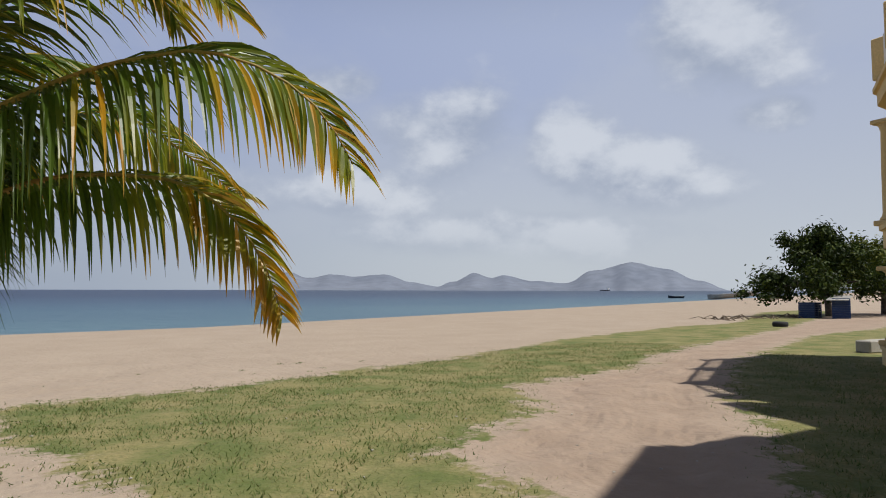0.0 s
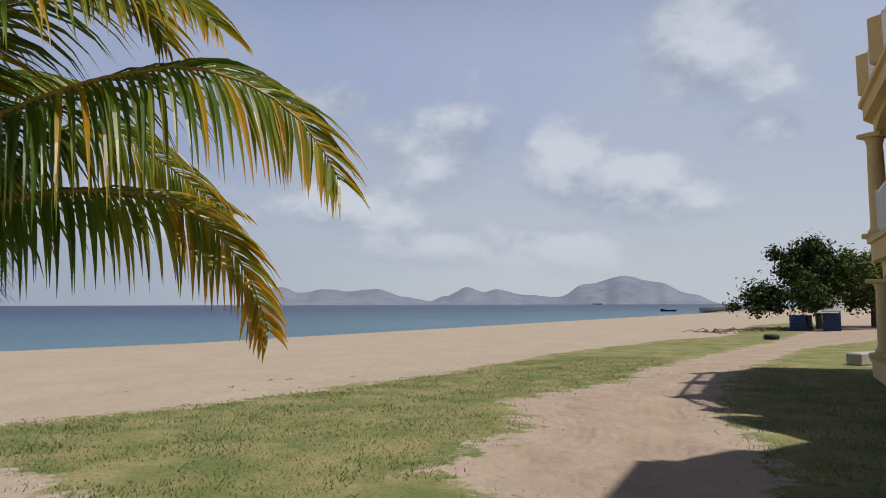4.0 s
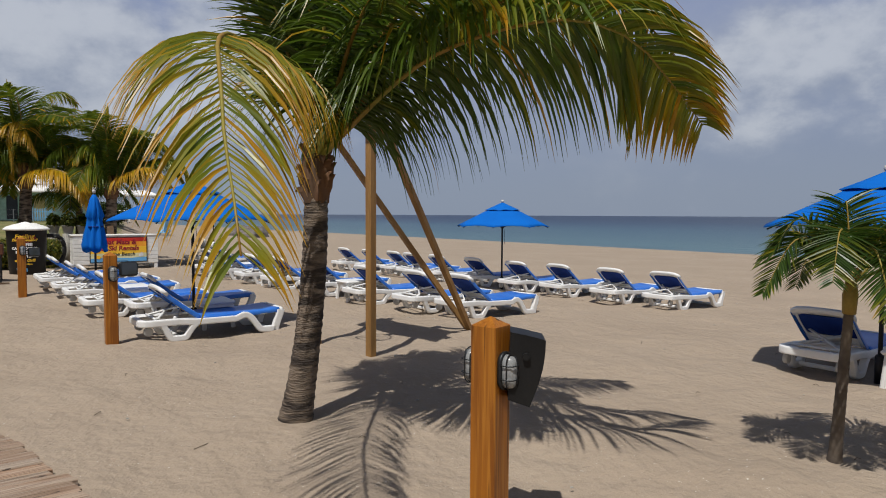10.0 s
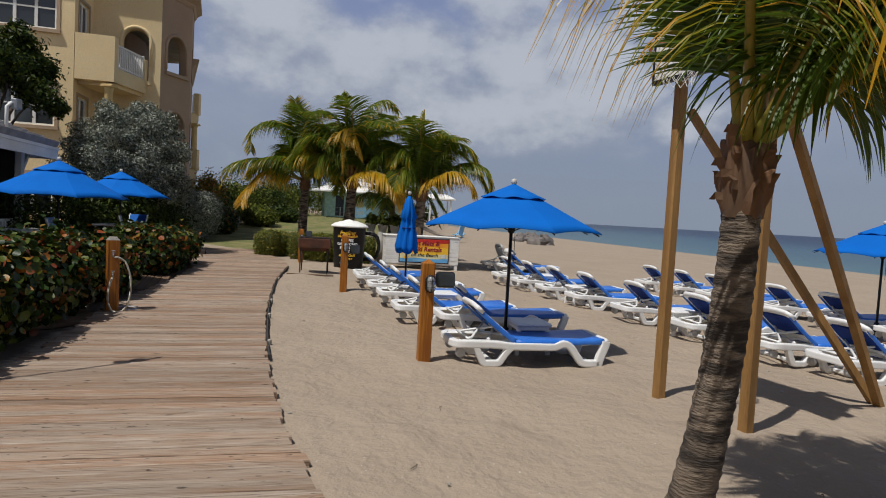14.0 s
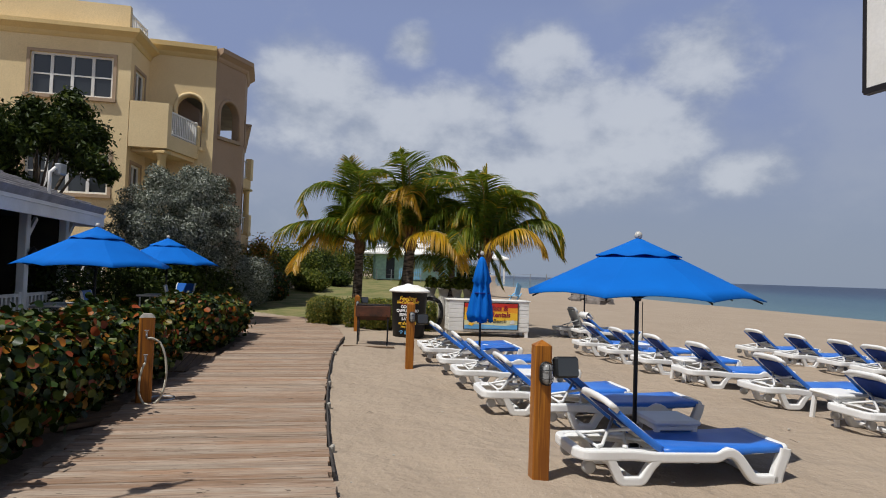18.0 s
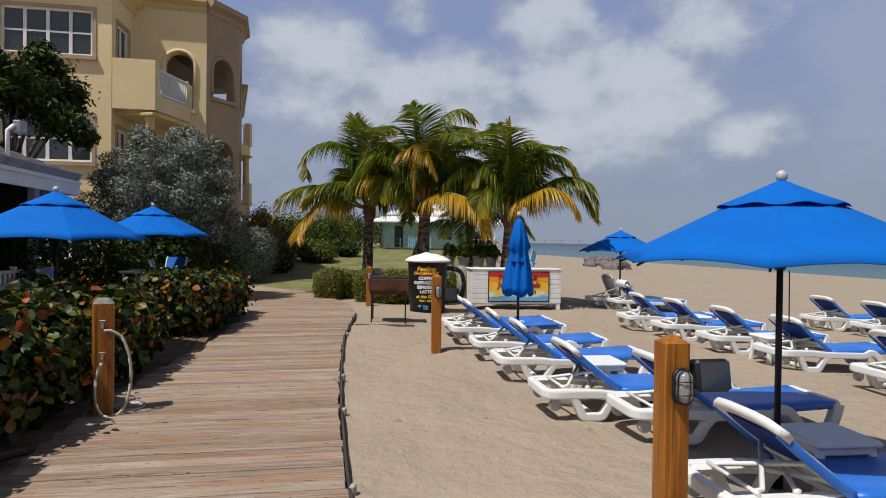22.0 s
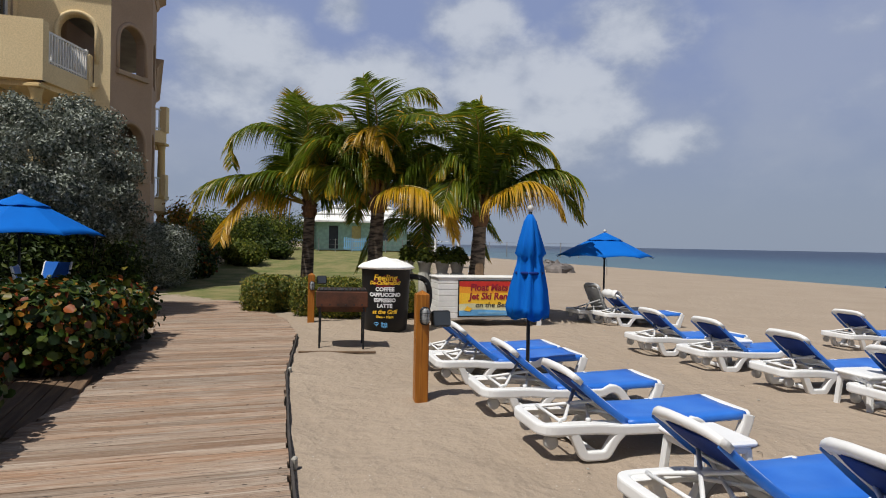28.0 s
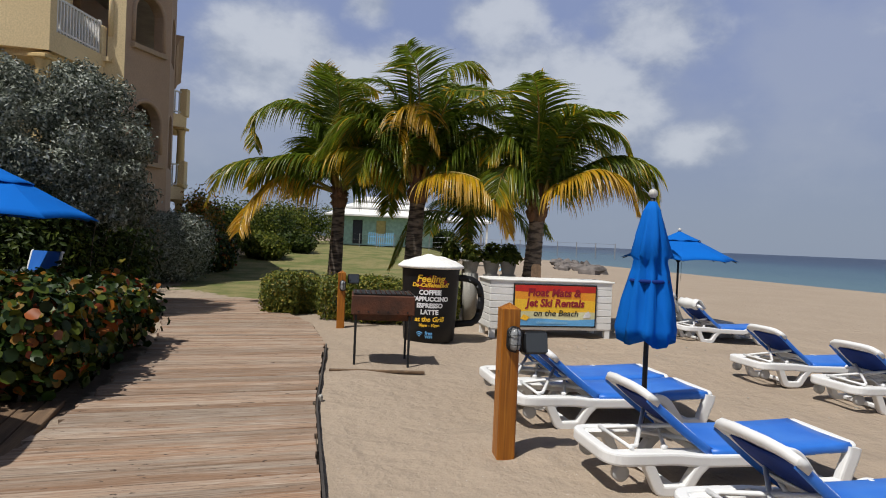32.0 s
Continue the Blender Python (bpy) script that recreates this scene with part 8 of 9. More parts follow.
# ---- charcoal grill ----
def grill():
    G = thing("charcoal_grill", (-18.98, -3.71, 0), "rusty charcoal trough grill on thin legs", "grill", rz=9)
    part("trough", Shape().box((0, 0, 0.76), (0.60, 0.78, 0.24), bevel=0.012), "rust", G)
    part("lower_pan", Shape().add([(-0.27, -0.365, 0.64), (0.27, -0.365, 0.64), (0.27, 0.365, 0.64), (-0.27, 0.365, 0.64), (-0.18, -0.365, 0.56), (0.18, -0.365, 0.56), (0.18, 0.365, 0.56), (-0.18, 0.365, 0.56)], [(0, 1, 2, 3), (7, 6, 5, 4), (0, 4, 5, 1), (1, 5, 6, 2), (2, 6, 7, 3), (3, 7, 4, 0)]), "rust", G)
    g = part("grate", Shape().box((0, 0, 0.895), (0.56, 0.74, 0.012)), "dark_metal", G)
    for k in range(12):
        part("grate_bar", Shape().tube([(-0.29, -0.34 + 0.062 * k, 0.907), (0.29, -0.34 + 0.062 * k, 0.907)], 0.006, 5), "rust", g)
    for sx in (-1, 1):
        for sy in (-1, 1):
            part("leg", Shape().beam((sx * 0.26, sy * 0.33, -0.02), (sx * 0.26, sy * 0.33, 0.66), 0.028, 0.028, up=(0, 1, 0)), "dark_metal", G)
    for k in range(6):
        part("air_hole", Shape().tube([(0.302, -0.3 + 0.12 * k, 0.68), (0.306, -0.3 + 0.12 * k, 0.68)], 0.012, 8), "ink", G)
    solid("ground_plank", Shape().beam((0.55, -0.62, 0.015), (0.62, 0.5, 0.012), 0.05, 0.03, bevel=0.006), "old_wood", "thin wooden plank lying in the sand", "plank", at=(-18.98, -3.71, 0), rz=9)


grill()


# ---- giant coffee mug ----
def mug():
    C = thing("giant_coffee_mug", (-21.0, -3.18, 0), "giant black coffee mug booth with white foam and painted menu", "mug sign", rz=10)
    h = 1.16
    prof = [(0.36, 0.0), (0.40, 0.02), (0.42, 0.3), (0.455, h - 0.04), (0.47, h)]
    part("mug_body", Shape().lathe(prof, n=40), "black_paint", C)
    part("rim", Shape().lathe([(0.475, h - 0.015), (0.52, h - 0.005), (0.53, h + 0.02), (0.50, h + 0.045), (0.40, h + 0.05)], n=40), "foam", C)
    vs, fs = [], []
    n, m = 40, 9
    for i in range(m + 1):
        r = 0.50 * (1 - i / m)
        for j in range(n):
            a = math.tau * j / n
            z = h + 0.045 + 0.16 * (i / m) ** 0.7 + 0.03 * noise.noise((r * 7 * math.cos(a), r * 7 * math.sin(a), 2)) * (1 if i else 0)
            vs.append((r * math.cos(a), r * math.sin(a), z))
    fs = [(i * n + j, i * n + (j + 1) % n, (i + 1) * n + (j + 1) % n, (i + 1) * n + j) for i in range(m) for j in range(n)]
    part("foam_top", Shape().add(vs, fs, True), "foam", C, "lumpy white foam")
    pts = [(-0.05, 0.42, 0.99), (-0.05, 0.62, 0.985), (-0.05, 0.78, 0.90), (-0.05, 0.84, 0.70), (-0.05, 0.82, 0.45), (-0.05, 0.70, 0.28), (-0.05, 0.40, 0.25)]
    sm = []
    for i in range(len(pts) - 2):
        sm += bez(*pts[i:i + 3], 6)[:4]
    sm.append(Vector(pts[-1]))
    part("mug_handle", Shape().tube(sm, 0.054, 12), "black_paint", C)

    def row(text, z, size, mt, bold=0.004, lab="", shear=0.0, xs=1.0):
        me_m = Matrix.Identity(4)
        ob = letters("menu_text", text, size, me_m, mt, C, lab, bold, xs, shear=shear)
        # wrap the writing round the mug's side
        for v in ob.data.vertices:
            a = radians(-8) + v.co.x / 0.44
            r = 0.42 + 0.035 * (z + v.co.y) / h + 0.008 + v.co.z
            v.co = (math.cos(a) * r, math.sin(a) * r, z + v.co.y)
        return ob

    swoosh = Shape()
    vs, fs = [], []
    for i in range(21):
        x = (i / 20 - 0.5) * 0.5
        w = 0.10 * (1 - abs(i / 10 - 1) ** 2.2) + 0.02 + 0.016 * math.sin(i * 2.2)
        for zz in (0.93 + w * 0.95 + x * 0.08, 0.93 - w * 0.95 + x * 0.08):
            a = radians(-6) + x / 0.44
            r = 0.42 + 0.035 * zz / h + 0.003
            vs.append((math.cos(a) * r, math.sin(a) * r, zz))
    fs = [(2 * i, 2 * i + 1, 2 * i + 3, 2 * i + 2) for i in range(20)]
    part("red_swoosh", Shape().add(vs, fs), "swoosh_red", C)
    row("Feeling", 0.995, 0.15, "yellow_paint", 0.004, shear=0.2)
    row("De-Caffeinated?", 0.90, 0.088, "yellow_paint", 0.003, shear=0.2)
    row("COFFEE", 0.785, 0.098, "white_ink", 0.005)
    row("CAPPUCCINO", 0.685, 0.092, "white_ink", 0.005)
    row("ESPRESSO", 0.585, 0.094, "white_ink", 0.005)
    row("LATTE", 0.485, 0.096, "white_ink", 0.005)
    row("at the Grill", 0.375, 0.105, "yellow_paint", 0.003, shear=0.2)
    row("10am - 10pm", 0.285, 0.062, "yellow_paint", 0.002)
    row("free", 0.165, 0.07, "sky_paint", 0.003)
    row("WiFi", 0.108, 0.06, "sky_paint", 0.003)
    for k, rr in enumerate((0.02, 0.05, 0.08)):
        p = []
        for q in range(9):
            a0 = radians(50 + 80 * q / 8)
            x, z = -0.15 + rr * math.cos(a0), 0.10 + rr * math.sin(a0)
            a = radians(-8) + x / 0.44
            r = 0.42 + 0.05 * z / h + 0.004
            p.append((math.cos(a) * r, math.sin(a) * r, z))
        part("wifi_arc", Shape().tube(p, 0.008, 5), "sky_paint", C)


mug()


# ---- rental stand ----
def stand():
    S = thing("rental_stand", (-22.1, -1.2, 0), "white slatted rental counter with a bright painted sign", "counter", rz=12)
    w, d, h = 2.2, 0.75, 0.98
    part("body", Shape().box((0, 0, 0.14 + (h - 0.14) / 2 - 0.02), (d - 0.06, w - 0.06, h - 0.18)), "white_paint", S)
    k = 7
    for i in range(k):
        z = 0.16 + 0.115 * i + 0.055
        part("slat", Shape().box((d / 2 - 0.018, 0, z), (0.028, w - 0.02, 0.108), Matrix.Identity(4), 0.006), "white_paint", S)
        for sy in (-1, 1):
            part("slat", Shape().box((0, sy * (w / 2 - 0.018), z), (d - 0.04, 0.028, 0.108), Matrix.Identity(4), 0.006), "white_paint", S)
    part("countertop", Shape().box((0.0, 0, h - 0.005), (d + 0.03, w + 0.05, 0.03), bevel=0.008), "white_paint", S)
    for sx in (-1, 1):
        for sy in (-1, 1):
            part("foot", Shape().box((sx * (d / 2 - 0.06), sy * (w / 2 - 0.07), 0.07), (0.09, 0.09, 0.18)), "white_paint", S)
    x0 = d / 2 + 0.006
    sg = part("sign_board", Shape().box((x0 + 0.008, 0.05, 0.56), (0.016, 1.44, 0.68)), "orange_paint", S, "painted sign in red, orange, yellow and blue bands")
    part("sign_border", Shape().box((x0 + 0.004, 0.05, 0.56), (0.016, 1.49, 0.73)), "ink", sg)
    f = x0 + 0.0175
    for z0, z1, mt in ((0.80, 0.90, "red_paint"), (0.58, 0.66, "yellow_paint"), (0.45, 0.58, "yellow_paint"), (0.33, 0.45, "pale_paint"), (0.22, 0.33, "sky_paint")):
        vs = [(f, -0.67 + 0.144 * i, z) for z in (z0, z1) for i in range(11)]
        vs = [(x, y, z + 0.012 * math.sin(y * 6 + z * 9) * (0.22 < z < 0.9)) for x, y, z in vs]
        part("colour_band", Shape().add(vs, [(i, i + 1, 12 + i, 11 + i) for i in range(10)]), mt, sg)

    def row(text, y, z, size, mt, bold=0.004, shear=0.0, xs=1.0):
        m = Matrix.Translation((f + 0.004, y, z)) @ Matrix.Rotation(radians(90), 4, "Z") @ Matrix.Rotation(radians(90), 4, "X")
        letters("sign_text", text, size, m, mt, S, "", bold, xs, shear=shear)

    row("Float Mats &", 0.02, 0.775, 0.185, "crimson_ink", 0.006, 0.12)
    row("Jet Ski Rentals", 0.05, 0.60, 0.185, "crimson_ink", 0.006, 0.12, 0.98)
    row("on the Beach", 0.06, 0.43, 0.145, "ink", 0.001, 0.2, 1.05)
    part("painted_bar", Shape().box((f + 0.003, 0.0, 0.272), (0.004, 0.55, 0.035)), "light_blue", sg)
    part("painted_float", Shape().plate([(-0.09, -0.03), (0.02, -0.06), (0.08, 0.0), (-0.03, 0.05)], Matrix.Translation((f + 0.003, -0.48, 0.36)) @ Matrix.Rotation(radians(90), 4, "Z") @ Matrix.Rotation(radians(90), 4, "X"), 0.003), "yellow_paint", sg)
    part("painted_rider", Shape().plate([(-0.07, -0.05), (0.05, -0.05), (0.08, 0.0), (0.03, 0.07), (-0.03, 0.03)], Matrix.Translation((f + 0.003, 0.62, 0.41)) @ Matrix.Rotation(radians(90), 4, "Z") @ Matrix.Rotation(radians(90), 4, "X"), 0.003), "white_ink", sg)
    # planters along its back, a sign stub
    for i, (x, y) in enumerate(((-23.2, -2.49), (-23.15, -2.1), (-23.2, -1.77), (-23.5, -2.9))):
        p = thing("planter", (x, y, 0), "grey clay planter with a spiky green plant", "planter", "planters behind the stand")
        part("pot", Shape().lathe([(0.13, 0), (0.15, 0.98), (0.11, 0.985), (0.115, 1.0), (0.16, 1.2), (0.175, 1.205), (0.175, 1.24), (0.15, 1.24), (0.14, 1.2)], n=18), "clay", p)
        part("plant", leaf_cloud("plant", [(0, 0, 1.38, 0.17, 0.17, 0.2), (0.05, 0.05, 1.3, 0.2, 0.2, 0.1)], 260, 0.085, "mid_leaf", 300 + i, up=1.0), None, p)
    solid("wooden_sign_stub", Shape().plate([(-0.09, 0), (0.09, 0), (0.09, 0.2), (0.06, 0.26), (-0.06, 0.26), (-0.09, 0.2)], Matrix.Translation((-22.47, -1.33, 0.972)) @ Matrix.Rotation(radians(100), 4, "Z") @ Matrix.Rotation(radians(90), 4, "X"), 0.03), "old_wood", "small dark wooden board standing on the counter", "sign board")


stand()


# ---- far things: boats, pallets, rocks, tyre ----
def hull(name, at, rz, L, W, H, label, top, body, tilt=0, pitch=0):
    B = thing(name, at, label, "boat", rz=rz)
    vs, fs = [], []
    n = 12
    for i in range(n + 1):
        t = i / n
        w = W / 2 * math.sin(math.pi * min(1, 0.12 + 0.62 * (1 - t))) ** 0.8 * (1 if t < 0.98 else 0.05)
        sh = H * (0.72 + 0.28 * (2 * t - 0.9) ** 2)
        for x, z in ((-w, sh), (-w * 0.8, H * 0.35), (0, 0), (w * 0.8, H * 0.35), (w, sh), (w * 0.86, sh), (0, H * 0.2), (-w * 0.86, sh)):
            vs.append((x, (t - 0.5) * L, z))
    for i in range(n):
        fs += [(i * 8 + j, i * 8 + (j + 1) % 8, (i + 1) * 8 + (j + 1) % 8, (i + 1) * 8 + j) for j in range(8)]
    fs += [tuple(range(8)), tuple(reversed(range(n * 8, n * 8 + 8)))]
    part("hull", Shape().add(vs, fs), body, B)
    for k in (0.3, 0.55):
        part("thwart", Shape().box((0, (k - 0.5) * L, H * 0.6), (W * 0.8, 0.25, 0.04)), top, B)
    part("gunwale", Shape().tube([(-W * 0.46, (t - 0.5) * L, H * 0.85) for t in (0.05, 0.3, 0.6, 0.8)], 0.04, 6), top, B)
    B.matrix_world = pose(*at, pitch, tilt, rz)
    return B


hull("fishing_boat", (152, 122, -0.45), 40, 13, 2.4, 1.5, "long pale wooden fishing boat hauled up at the water's edge", "white_paint", "concrete", 6, -6)
hull("rowing_boat", (160, 150, -0.95), 60, 5.0, 1.6, 0.9, "small dark rowing boat afloat near the shore", "white_paint", "hull_dark")


def sailboat():
    S = thing("sailing_catamaran", (-455, 900, SEA), "distant white catamaran under sail on the sea", "sailboat", rz=70)
    S.scale = (1.5, 1.5, 1.5)
    for x in (-2.4, 2.4):
        part("hull", Shape().tube([(x, -6, 0.6), (x, -4, 0.2), (x, 3, 0.2), (x, 6.5, 0.9)], [0.5, 0.8, 0.8, 0.2], 8), "white_paint", S)
    part("cabin", Shape().box((0, 0, 1.5), (5, 6, 1.4), bevel=0.4), "white_paint", S)
    part("mast", Shape().tube([(0, 1, 1.5), (0, 1, 15)], 0.12, 6), "grey_metal", S)
    part("mainsail", Shape().plate([(0, 0), (-5, 0.4), (-0.2, 12.5)], Matrix.Translation((0, 0.8, 2.4)) @ Matrix.Rotation(radians(90), 4, "Z") @ Matrix.Rotation(radians(90), 4, "X"), 0.05), "white_paint", S)
    part("jib", Shape().plate([(0, 0), (4.4, 0.2), (0.2, 10)], Matrix.Translation((0, 1.3, 2.2)) @ Matrix.Rotation(radians(90), 4, "Z") @ Matrix.Rotation(radians(90), 4, "X"), 0.05), "white_paint", S)
    T = thing("freighter", (1560, 1800, SEA), "tiny dark freighter on the horizon", "ship", rz=60)
    part("hull", Shape().box((0, 0, 2), (8, 34, 4), bevel=1), "hull_dark", T)
    part("bridge", Shape().box((0, -12, 6.5), (7, 6, 6), bevel=0.3), "white_paint", T)
    b = thing("buoy", (-12.5, 42.6, SEA), "small yellow buoy at the water's edge", "buoy")
    part("float", Shape().lathe([(0.05, -0.1), (0.2, 0.02), (0.2, 0.2), (0.06, 0.32)], n=12), "yellow_paint", b)


sailboat()


def pallets():
    def stack(at, rz, n, label):
        P = thing("pallet_stack", at, label, "pallets", "stacked pallets", rz=rz)
        for k in range(n):
            z = 0.15 * k
            d = part("pallet", Shape().box((0, 0, z + 0.13), (1.2, 1.0, 0.03)), "pallet_blue", P)
            for x in (-0.52, 0, 0.52):
                part("runner", Shape().box((x, 0, z + 0.06), (0.12, 1.0, 0.11)), "pallet_blue", d)
    stack((41.7, 25.0, -0.2), 30, 9, "stack of dark blue pallets under the tree")
    stack((41.4, 26.9, -0.2), 12, 7, "stack of dark blue pallets under the tree")
    solid("board_sheet", Shape().beam((-1.0, -0.4, 1.22), (1.2, 0.6, 1.5), 1.2, 0.04), "slab_grey", "pale board lying on the pallet stack", "board", at=(41.6, 25.0, -0.2))
    rs = random.Random(8)
    s = Shape()
    for _ in range(60):
        x, y = rs.uniform(-4.5, 5), rs.uniform(-1.6, 1.8)
        a = rs.uniform(0, 3.1)
        s.tube([(x, y, 0.02), (x + math.cos(a) * 0.5, y + math.sin(a) * 0.5, rs.uniform(0.05, 0.35)), (x + math.cos(a) * 1.1, y + math.sin(a) * 1.1, 0.05)], [0.035, 0.03, 0.015], 4)
    solid("driftwood_pile", s, "twig", "heap of dry branches and driftwood under the tree", "driftwood", "stuff", at=(38.5, 28.0, -0.3))
    solid("tyre", Shape().lathe([(0.18, 0.02), (0.32, 0.0), (0.36, 0.08), (0.36, 0.16), (0.32, 0.24), (0.18, 0.22), (0.18, 0.02)], n=20), "rubber", "old black tyre lying on the track", "tyre", at=(29.2, 20.4, on_ground(29.2, 20.4)))


pallets()


def rocks():
    rs = random.Random(20)
    for k in range(26):
        t = k / 26
        x, y = -58 - 34 * t + rs.uniform(-2, 2), 6.5 + 5 * t + rs.uniform(-1.6, 1.6)
        r = rs.uniform(0.35, 0.9)
        vs, fs = [], []
        n, m = 8, 5
        sd = rs.uniform(0, 99)
        for i in range(m + 1):
            th = math.pi * i / m
            for j in range(n):
                a = math.tau * j / n
                q = r * (0.8 + 0.5 * noise.noise((math.sin(th) * math.cos(a) * 1.4 + sd, math.sin(th) * math.sin(a) * 1.4, math.cos(th) * 1.4)))
                vs.append((q * math.sin(th) * math.cos(a) * 1.3, q * math.sin(th) * math.sin(a), q * math.cos(th) * 0.8))
        fs = [(i * n + j, (i + 1) * n + j, (i + 1) * n + (j + 1) % n, i * n + (j + 1) % n) for i in range(m) for j in range(n)]
        solid("boulder", Shape().add(vs, fs), "rock", "grey boulder of the low breakwater on the beach", "rock", at=(x, y, on_ground(x, y) + r * 0.2), rz=rs.uniform(0, 360), group="breakwater rocks")


rocks()


# ---- grass, sand weeds and litter ----
def grass_blades():
    rs = np.random.RandomState(31)
    n = 90000
    # denser towards the walker
    x = -1.5 + 17.5 * rs.rand(n) ** 1.25
    y = 3.0 + 14 * rs.rand(n) ** 1.15
    ok = np.maximum(inside(LAWN_SEA, x, y), inside(LAWN_HOUSE, x, y)) + rs.normal(size=n) * 0.22 > 0.05
    patch = np.array([noise.noise((a * 0.9, b * 0.9, 0)) + 0.5 * noise.noise((a * 3, b * 3, 4)) for a, b in zip(x, y)])
    ok &= patch + rs.rand(n) * 0.6 > -0.02
    x, y = x[ok], y[ok]
    n = len(x)
    z = ground_z(x, y) - 0.005
    h = rs.uniform(0.02, 0.055, n)
    a = rs.uniform(0, math.tau, n)
    w = rs.uniform(0.004, 0.009, n)
    lx, ly = rs.normal(size=n) * 0.025, rs.normal(size=n) * 0.025
    V = np.stack([np.stack([x - np.cos(a) * w, y - np.sin(a) * w, z], 1), np.stack([x + np.cos(a) * w, y + np.sin(a) * w, z], 1), np.stack([x + lx, y + ly, z + h], 1)], 1).reshape(-1, 3)
    F = np.arange(3 * n).reshape(-1, 3)
    me = bpy.data.meshes.new("grass")
    me.from_pydata(V.tolist(), [], F.tolist())
    me.materials.append(M["grass_blade"])
    tagged(new("grass", me), "short patchy beach grass, green with dry straw tips", "grass", kind="stuff")
    # sparse creeping weeds where the lawn thins into sand
    rs = np.random.RandomState(33)
    pts = [(-1.0 + rs.normal() * 0.8, 6.0 + rs.normal() * 1.2) for _ in range(50)] + [(-3 + rs.rand() * 3, 9 + rs.rand() * 3) for _ in range(30)] + [(rs.uniform(-1, 12), rs.uniform(12, 16)) for _ in range(25)]
    balls = [(px, py, on_ground(px, py) + 0.012, 0.09, 0.09, 0.015) for px, py in pts]
    tagged(new("beach_weeds", leaf_cloud("beach_weeds", balls, 2400, 0.016, "grass_blade", 34)), "sparse creeping weeds in the sand", "weeds", kind="stuff")
    s = Shape()
    rr = random.Random(35)
    for _ in range(420):
        px, py = rr.uniform(-22, 6), rr.uniform(-3, 11)
        if -1 < inside(BED, np.array([px]), np.array([py]))[0]:
            continue
        zz = on_ground(px, py)
        a, q = rr.uniform(0, 6.28), rr.uniform(0.008, 0.022)
        s.box((0, 0, 0), (q * 1.6, q, q * 0.5), Matrix.Translation((px, py, zz + 0.004)) @ Matrix.Rotation(a, 4, "Z"))
    tagged(new("shell_litter", s.mesh("shell_litter", "clay")), "broken shells and pebbles scattered on the sand", "shells", kind="stuff")
    s = Shape()
    for _ in range(90):
        px, py = rr.uniform(-20, 5), rr.uniform(-2.5, 12)
        zz = on_ground(px, py) + 0.006
        a, q = rr.uniform(0, 6.28), rr.uniform(0.04, 0.16)
        s.tube([(px, py, zz), (px + q * 0.5 * math.cos(a), py + q * 0.5 * math.sin(a), zz + 0.01), (px + q * math.cos(a + 0.3), py + q * math.sin(a + 0.3), zz)], 0.003, 4)
    tagged(new("twig_litter", s.mesh("twig_litter", "twig")), "dry twigs and leaf bits on the sand", "twigs", kind="stuff")


grass_blades()


# ---- boardwalk, board by board ----
RIGHT = [(-4.6, 0.05), (-5.99, -0.69), (-7.6, -1.42), (-9.2, -2.02), (-10.68, -2.49), (-12.4, -2.98), (-14.2, -3.45), (-16.7, -4.05), (-19.95, -4.62), (-21.9, -5.25), (-23.4, -6.1), (-25.6, -7.4)]
LEFT = [(-3.2, -2.6), (-4.9, -3.2), (-6.6, -3.7), (-8.2, -4.15), (-9.6, -4.45), (-11.9, -5.15), (-13.7, -5.5), (-16.1, -5.92), (-19.1, -6.7), (-20.6, -7.28), (-23.3, -8.5), (-25.2, -9.4)]


def at_line(line, s):
    """The point at the share s of a line's length."""
    pts = [Vector((*p, 0)) for p in line]
    ln = [(b - a).length for a, b in zip(pts, pts[1:])]
    d = s * sum(ln)
    for a, b, q in zip(pts, pts[1:], ln):
        if d <= q:
            return a.lerp(b, d / q)
        d -= q
    return pts[-1]


def across(p, deg):
    """Where a board laid from p at this heading meets the left edge."""
    d = Vector((-math.cos(radians(deg)), -math.sin(radians(deg)), 0))
    pts = [Vector((*q, 0)) for q in LEFT]
    pts = [pts[0] * 2 - pts[1]] + pts + [pts[-1] * 2 - pts[-2]]
    for a, b in zip(pts, pts[1:]):
        e, w = b - a, a - p
        k = d.x * e.y - d.y * e.x
        u, v = (w.x * e.y - w.y * e.x) / k, (w.x * d.y - w.y * d.x) / k
        if u > 0 and 0 <= v <= 1:
            return p + d * u
    return p + d * 2.2


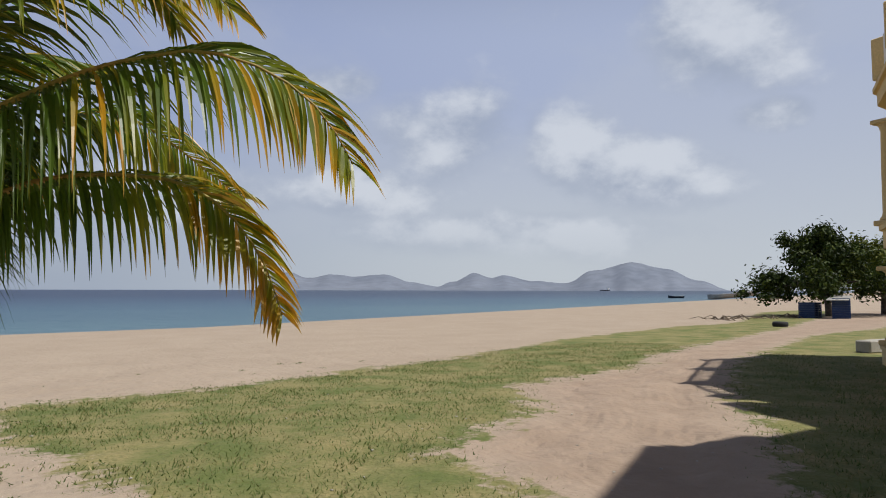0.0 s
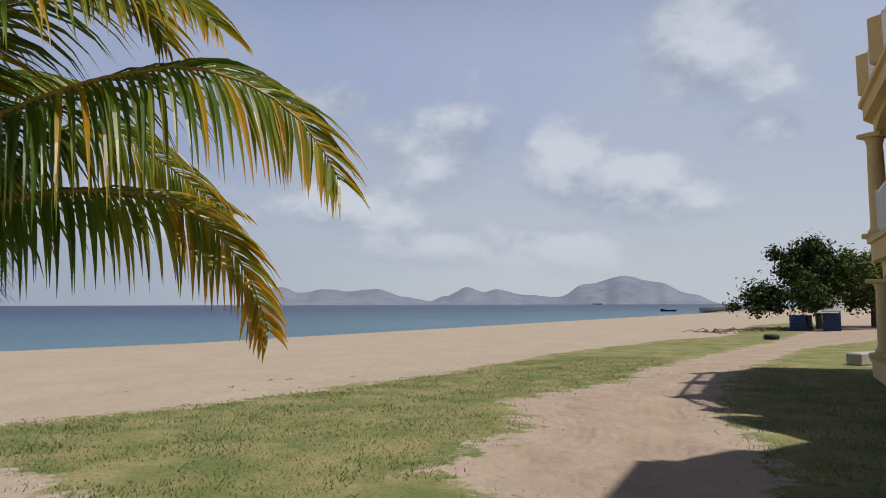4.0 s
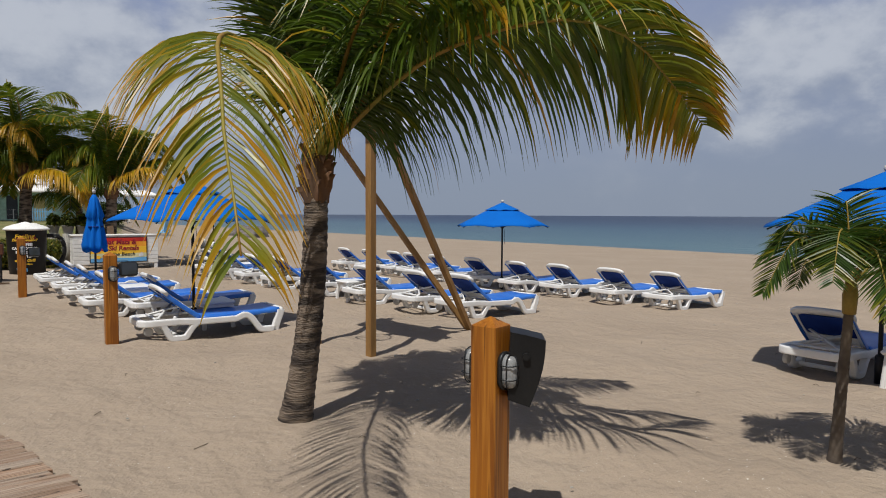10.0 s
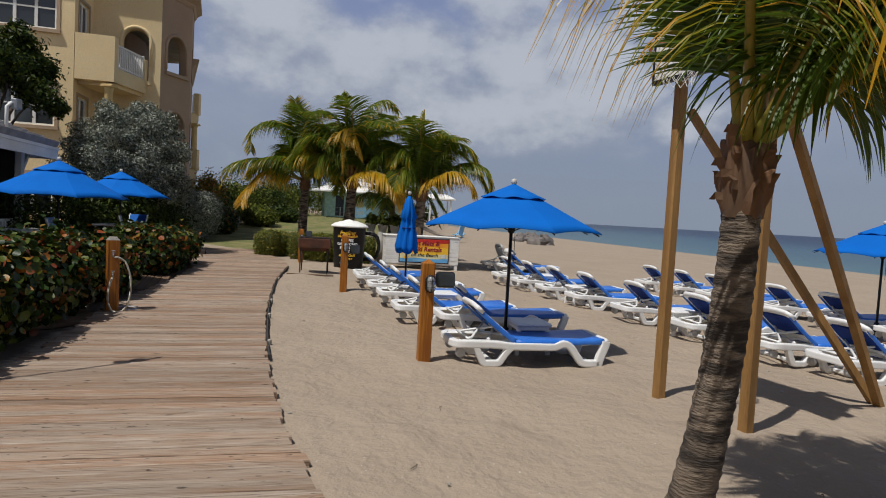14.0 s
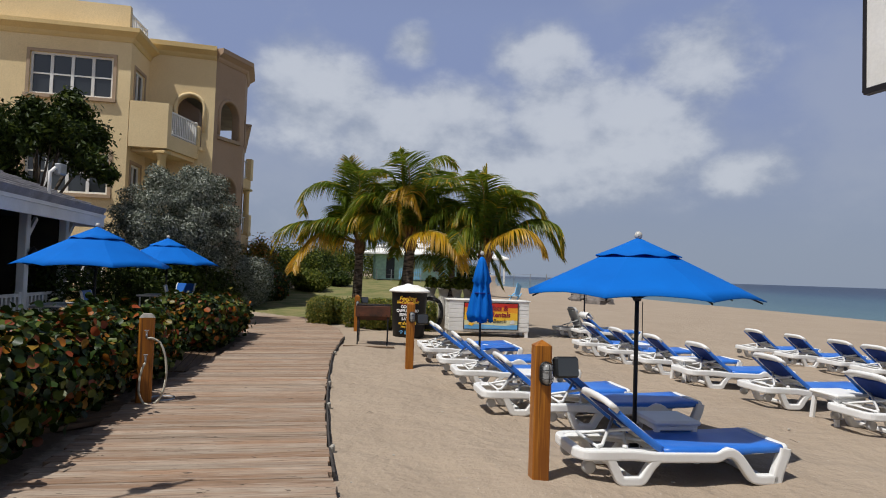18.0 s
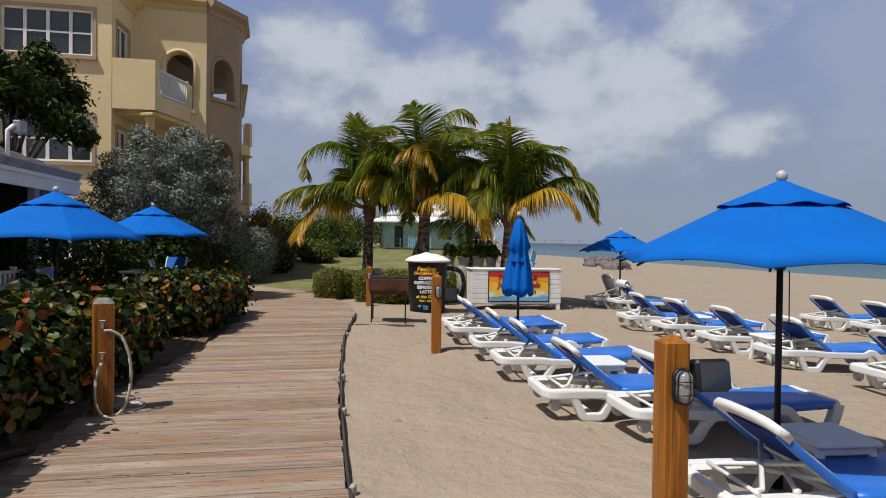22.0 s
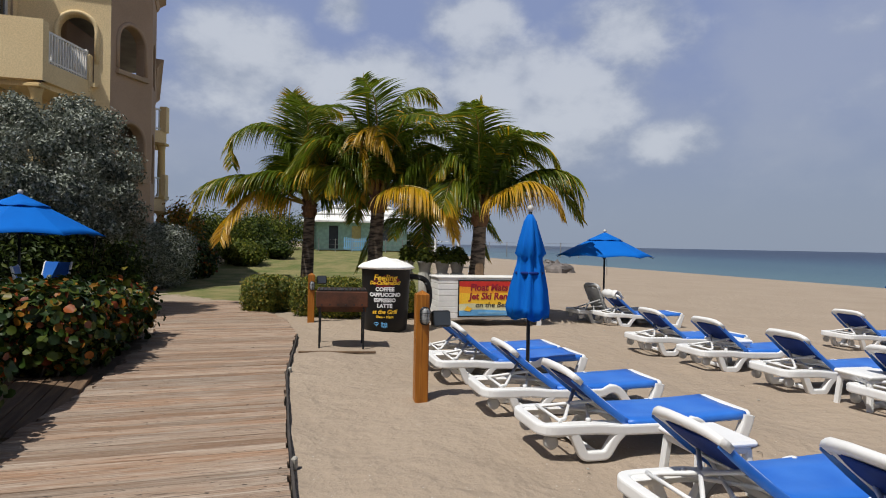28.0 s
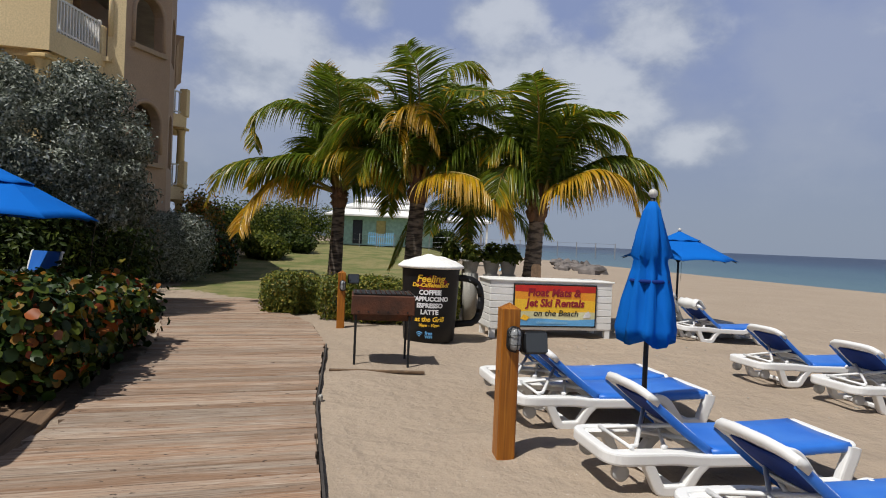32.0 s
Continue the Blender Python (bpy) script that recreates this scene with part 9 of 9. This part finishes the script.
def boardwalk():
    rs = random.Random(77)
    B = thing("boardwalk", (0, 0, 0), "weathered plank boardwalk curving along the beach", "boardwalk", kind="structure")
    n = 160
    top = 0.055
    for i in range(n):
        s0, s1 = i / n, (i + 0.972) / n
        p0, p1 = at_line(RIGHT, s0), at_line(RIGHT, s1)
        q0, q1 = across(p0, 102.5 + 6 * min(1, s0 * 2)), across(p1, 102.5 + 6 * min(1, s1 * 2))
        c = (p0 + p1 + q0 + q1) / 4
        ax = ((p0 + p1) - (q0 + q1)).normalized()
        ang = math.atan2(ax.y, ax.x)
        inv = Matrix.Rotation(-ang, 4, "Z") @ Matrix.Translation(-c)
        jr, jl = ax * rs.uniform(-0.014, 0.014) * (2.2 if i < n * 0.25 else 1), ax * rs.uniform(-0.04, 0.04)
        zt, tl = top + rs.uniform(-0.004, 0.004), rs.uniform(-0.002, 0.002)
        cor = [inv @ v for v in (q0 + jl, p0 + jr, p1 + jr, q1 + jl)]
        b = 0.005
        lo = [(v.x, v.y, -0.03) for v in cor]
        mid = [(v.x, v.y, zt - b + (tl if k > 1 else -tl)) for k, v in enumerate(cor)]
        ins = [(v.x * 0.998, v.y * 0.93, zt + (tl if k > 1 else -tl)) for k, v in enumerate(cor)]
        vs = lo + mid + ins
        fs = [(k, (k + 1) % 4, 4 + (k + 1) % 4, 4 + k) for k in range(4)] + [(4 + k, 4 + (k + 1) % 4, 8 + (k + 1) % 4, 8 + k) for k in range(4)] + [(8, 9, 10, 11)]
        ob = part("board", mesh_of("board", vs, fs, "board_wood"), None, B)
        ob.matrix_local = Matrix.Translation(c) @ Matrix.Rotation(ang, 4, "Z")
    ed = [at_line(RIGHT, k / 60) for k in range(61)]
    s = Shape()
    for a, b2 in zip(ed[15:43], ed[16:44]):
        d = (b2 - a).normalized()
        o = Vector((-d.y, d.x, 0)) * -0.024
        s.beam(a + o + Vector((0, 0, 0.016)), b2 + o + Vector((0, 0, 0.016)), 0.018, 0.066)
    part("edge_strip", s, "edge_wood", B, "dark bent edging strip")
    for k in (17, 22, 26, 35):
        p = ed[k]
        part("edge_peg", Shape().box((p.x, p.y + 0.05, 0.02), (0.06, 0.04, 0.09), bevel=0.01), "clay", B)
    # side deck at a lower level, its boards running the other way
    D = thing("side_deck", (-11.6, -5.3, 0), "darker side deck of worn planks under the hedge", "deck", kind="structure", rz=-32)
    for i in range(9):
        part("board", Shape().box((0.9 + 0.02 * rs.random(), -0.62 + 0.15 * i, 0.012), (2.3, 0.14, 0.05), bevel=0.005), "old_wood", D)
    D2 = thing("side_deck", (-15.2, -6.25, 0), "darker side deck of worn planks under the hedge", "deck", kind="structure", rz=20)
    for i in range(6):
        part("board", Shape().box((0.02 * rs.random(), -0.35 + 0.15 * i, 0.01), (2.4, 0.14, 0.05), bevel=0.005), "old_wood", D2)


boardwalk()
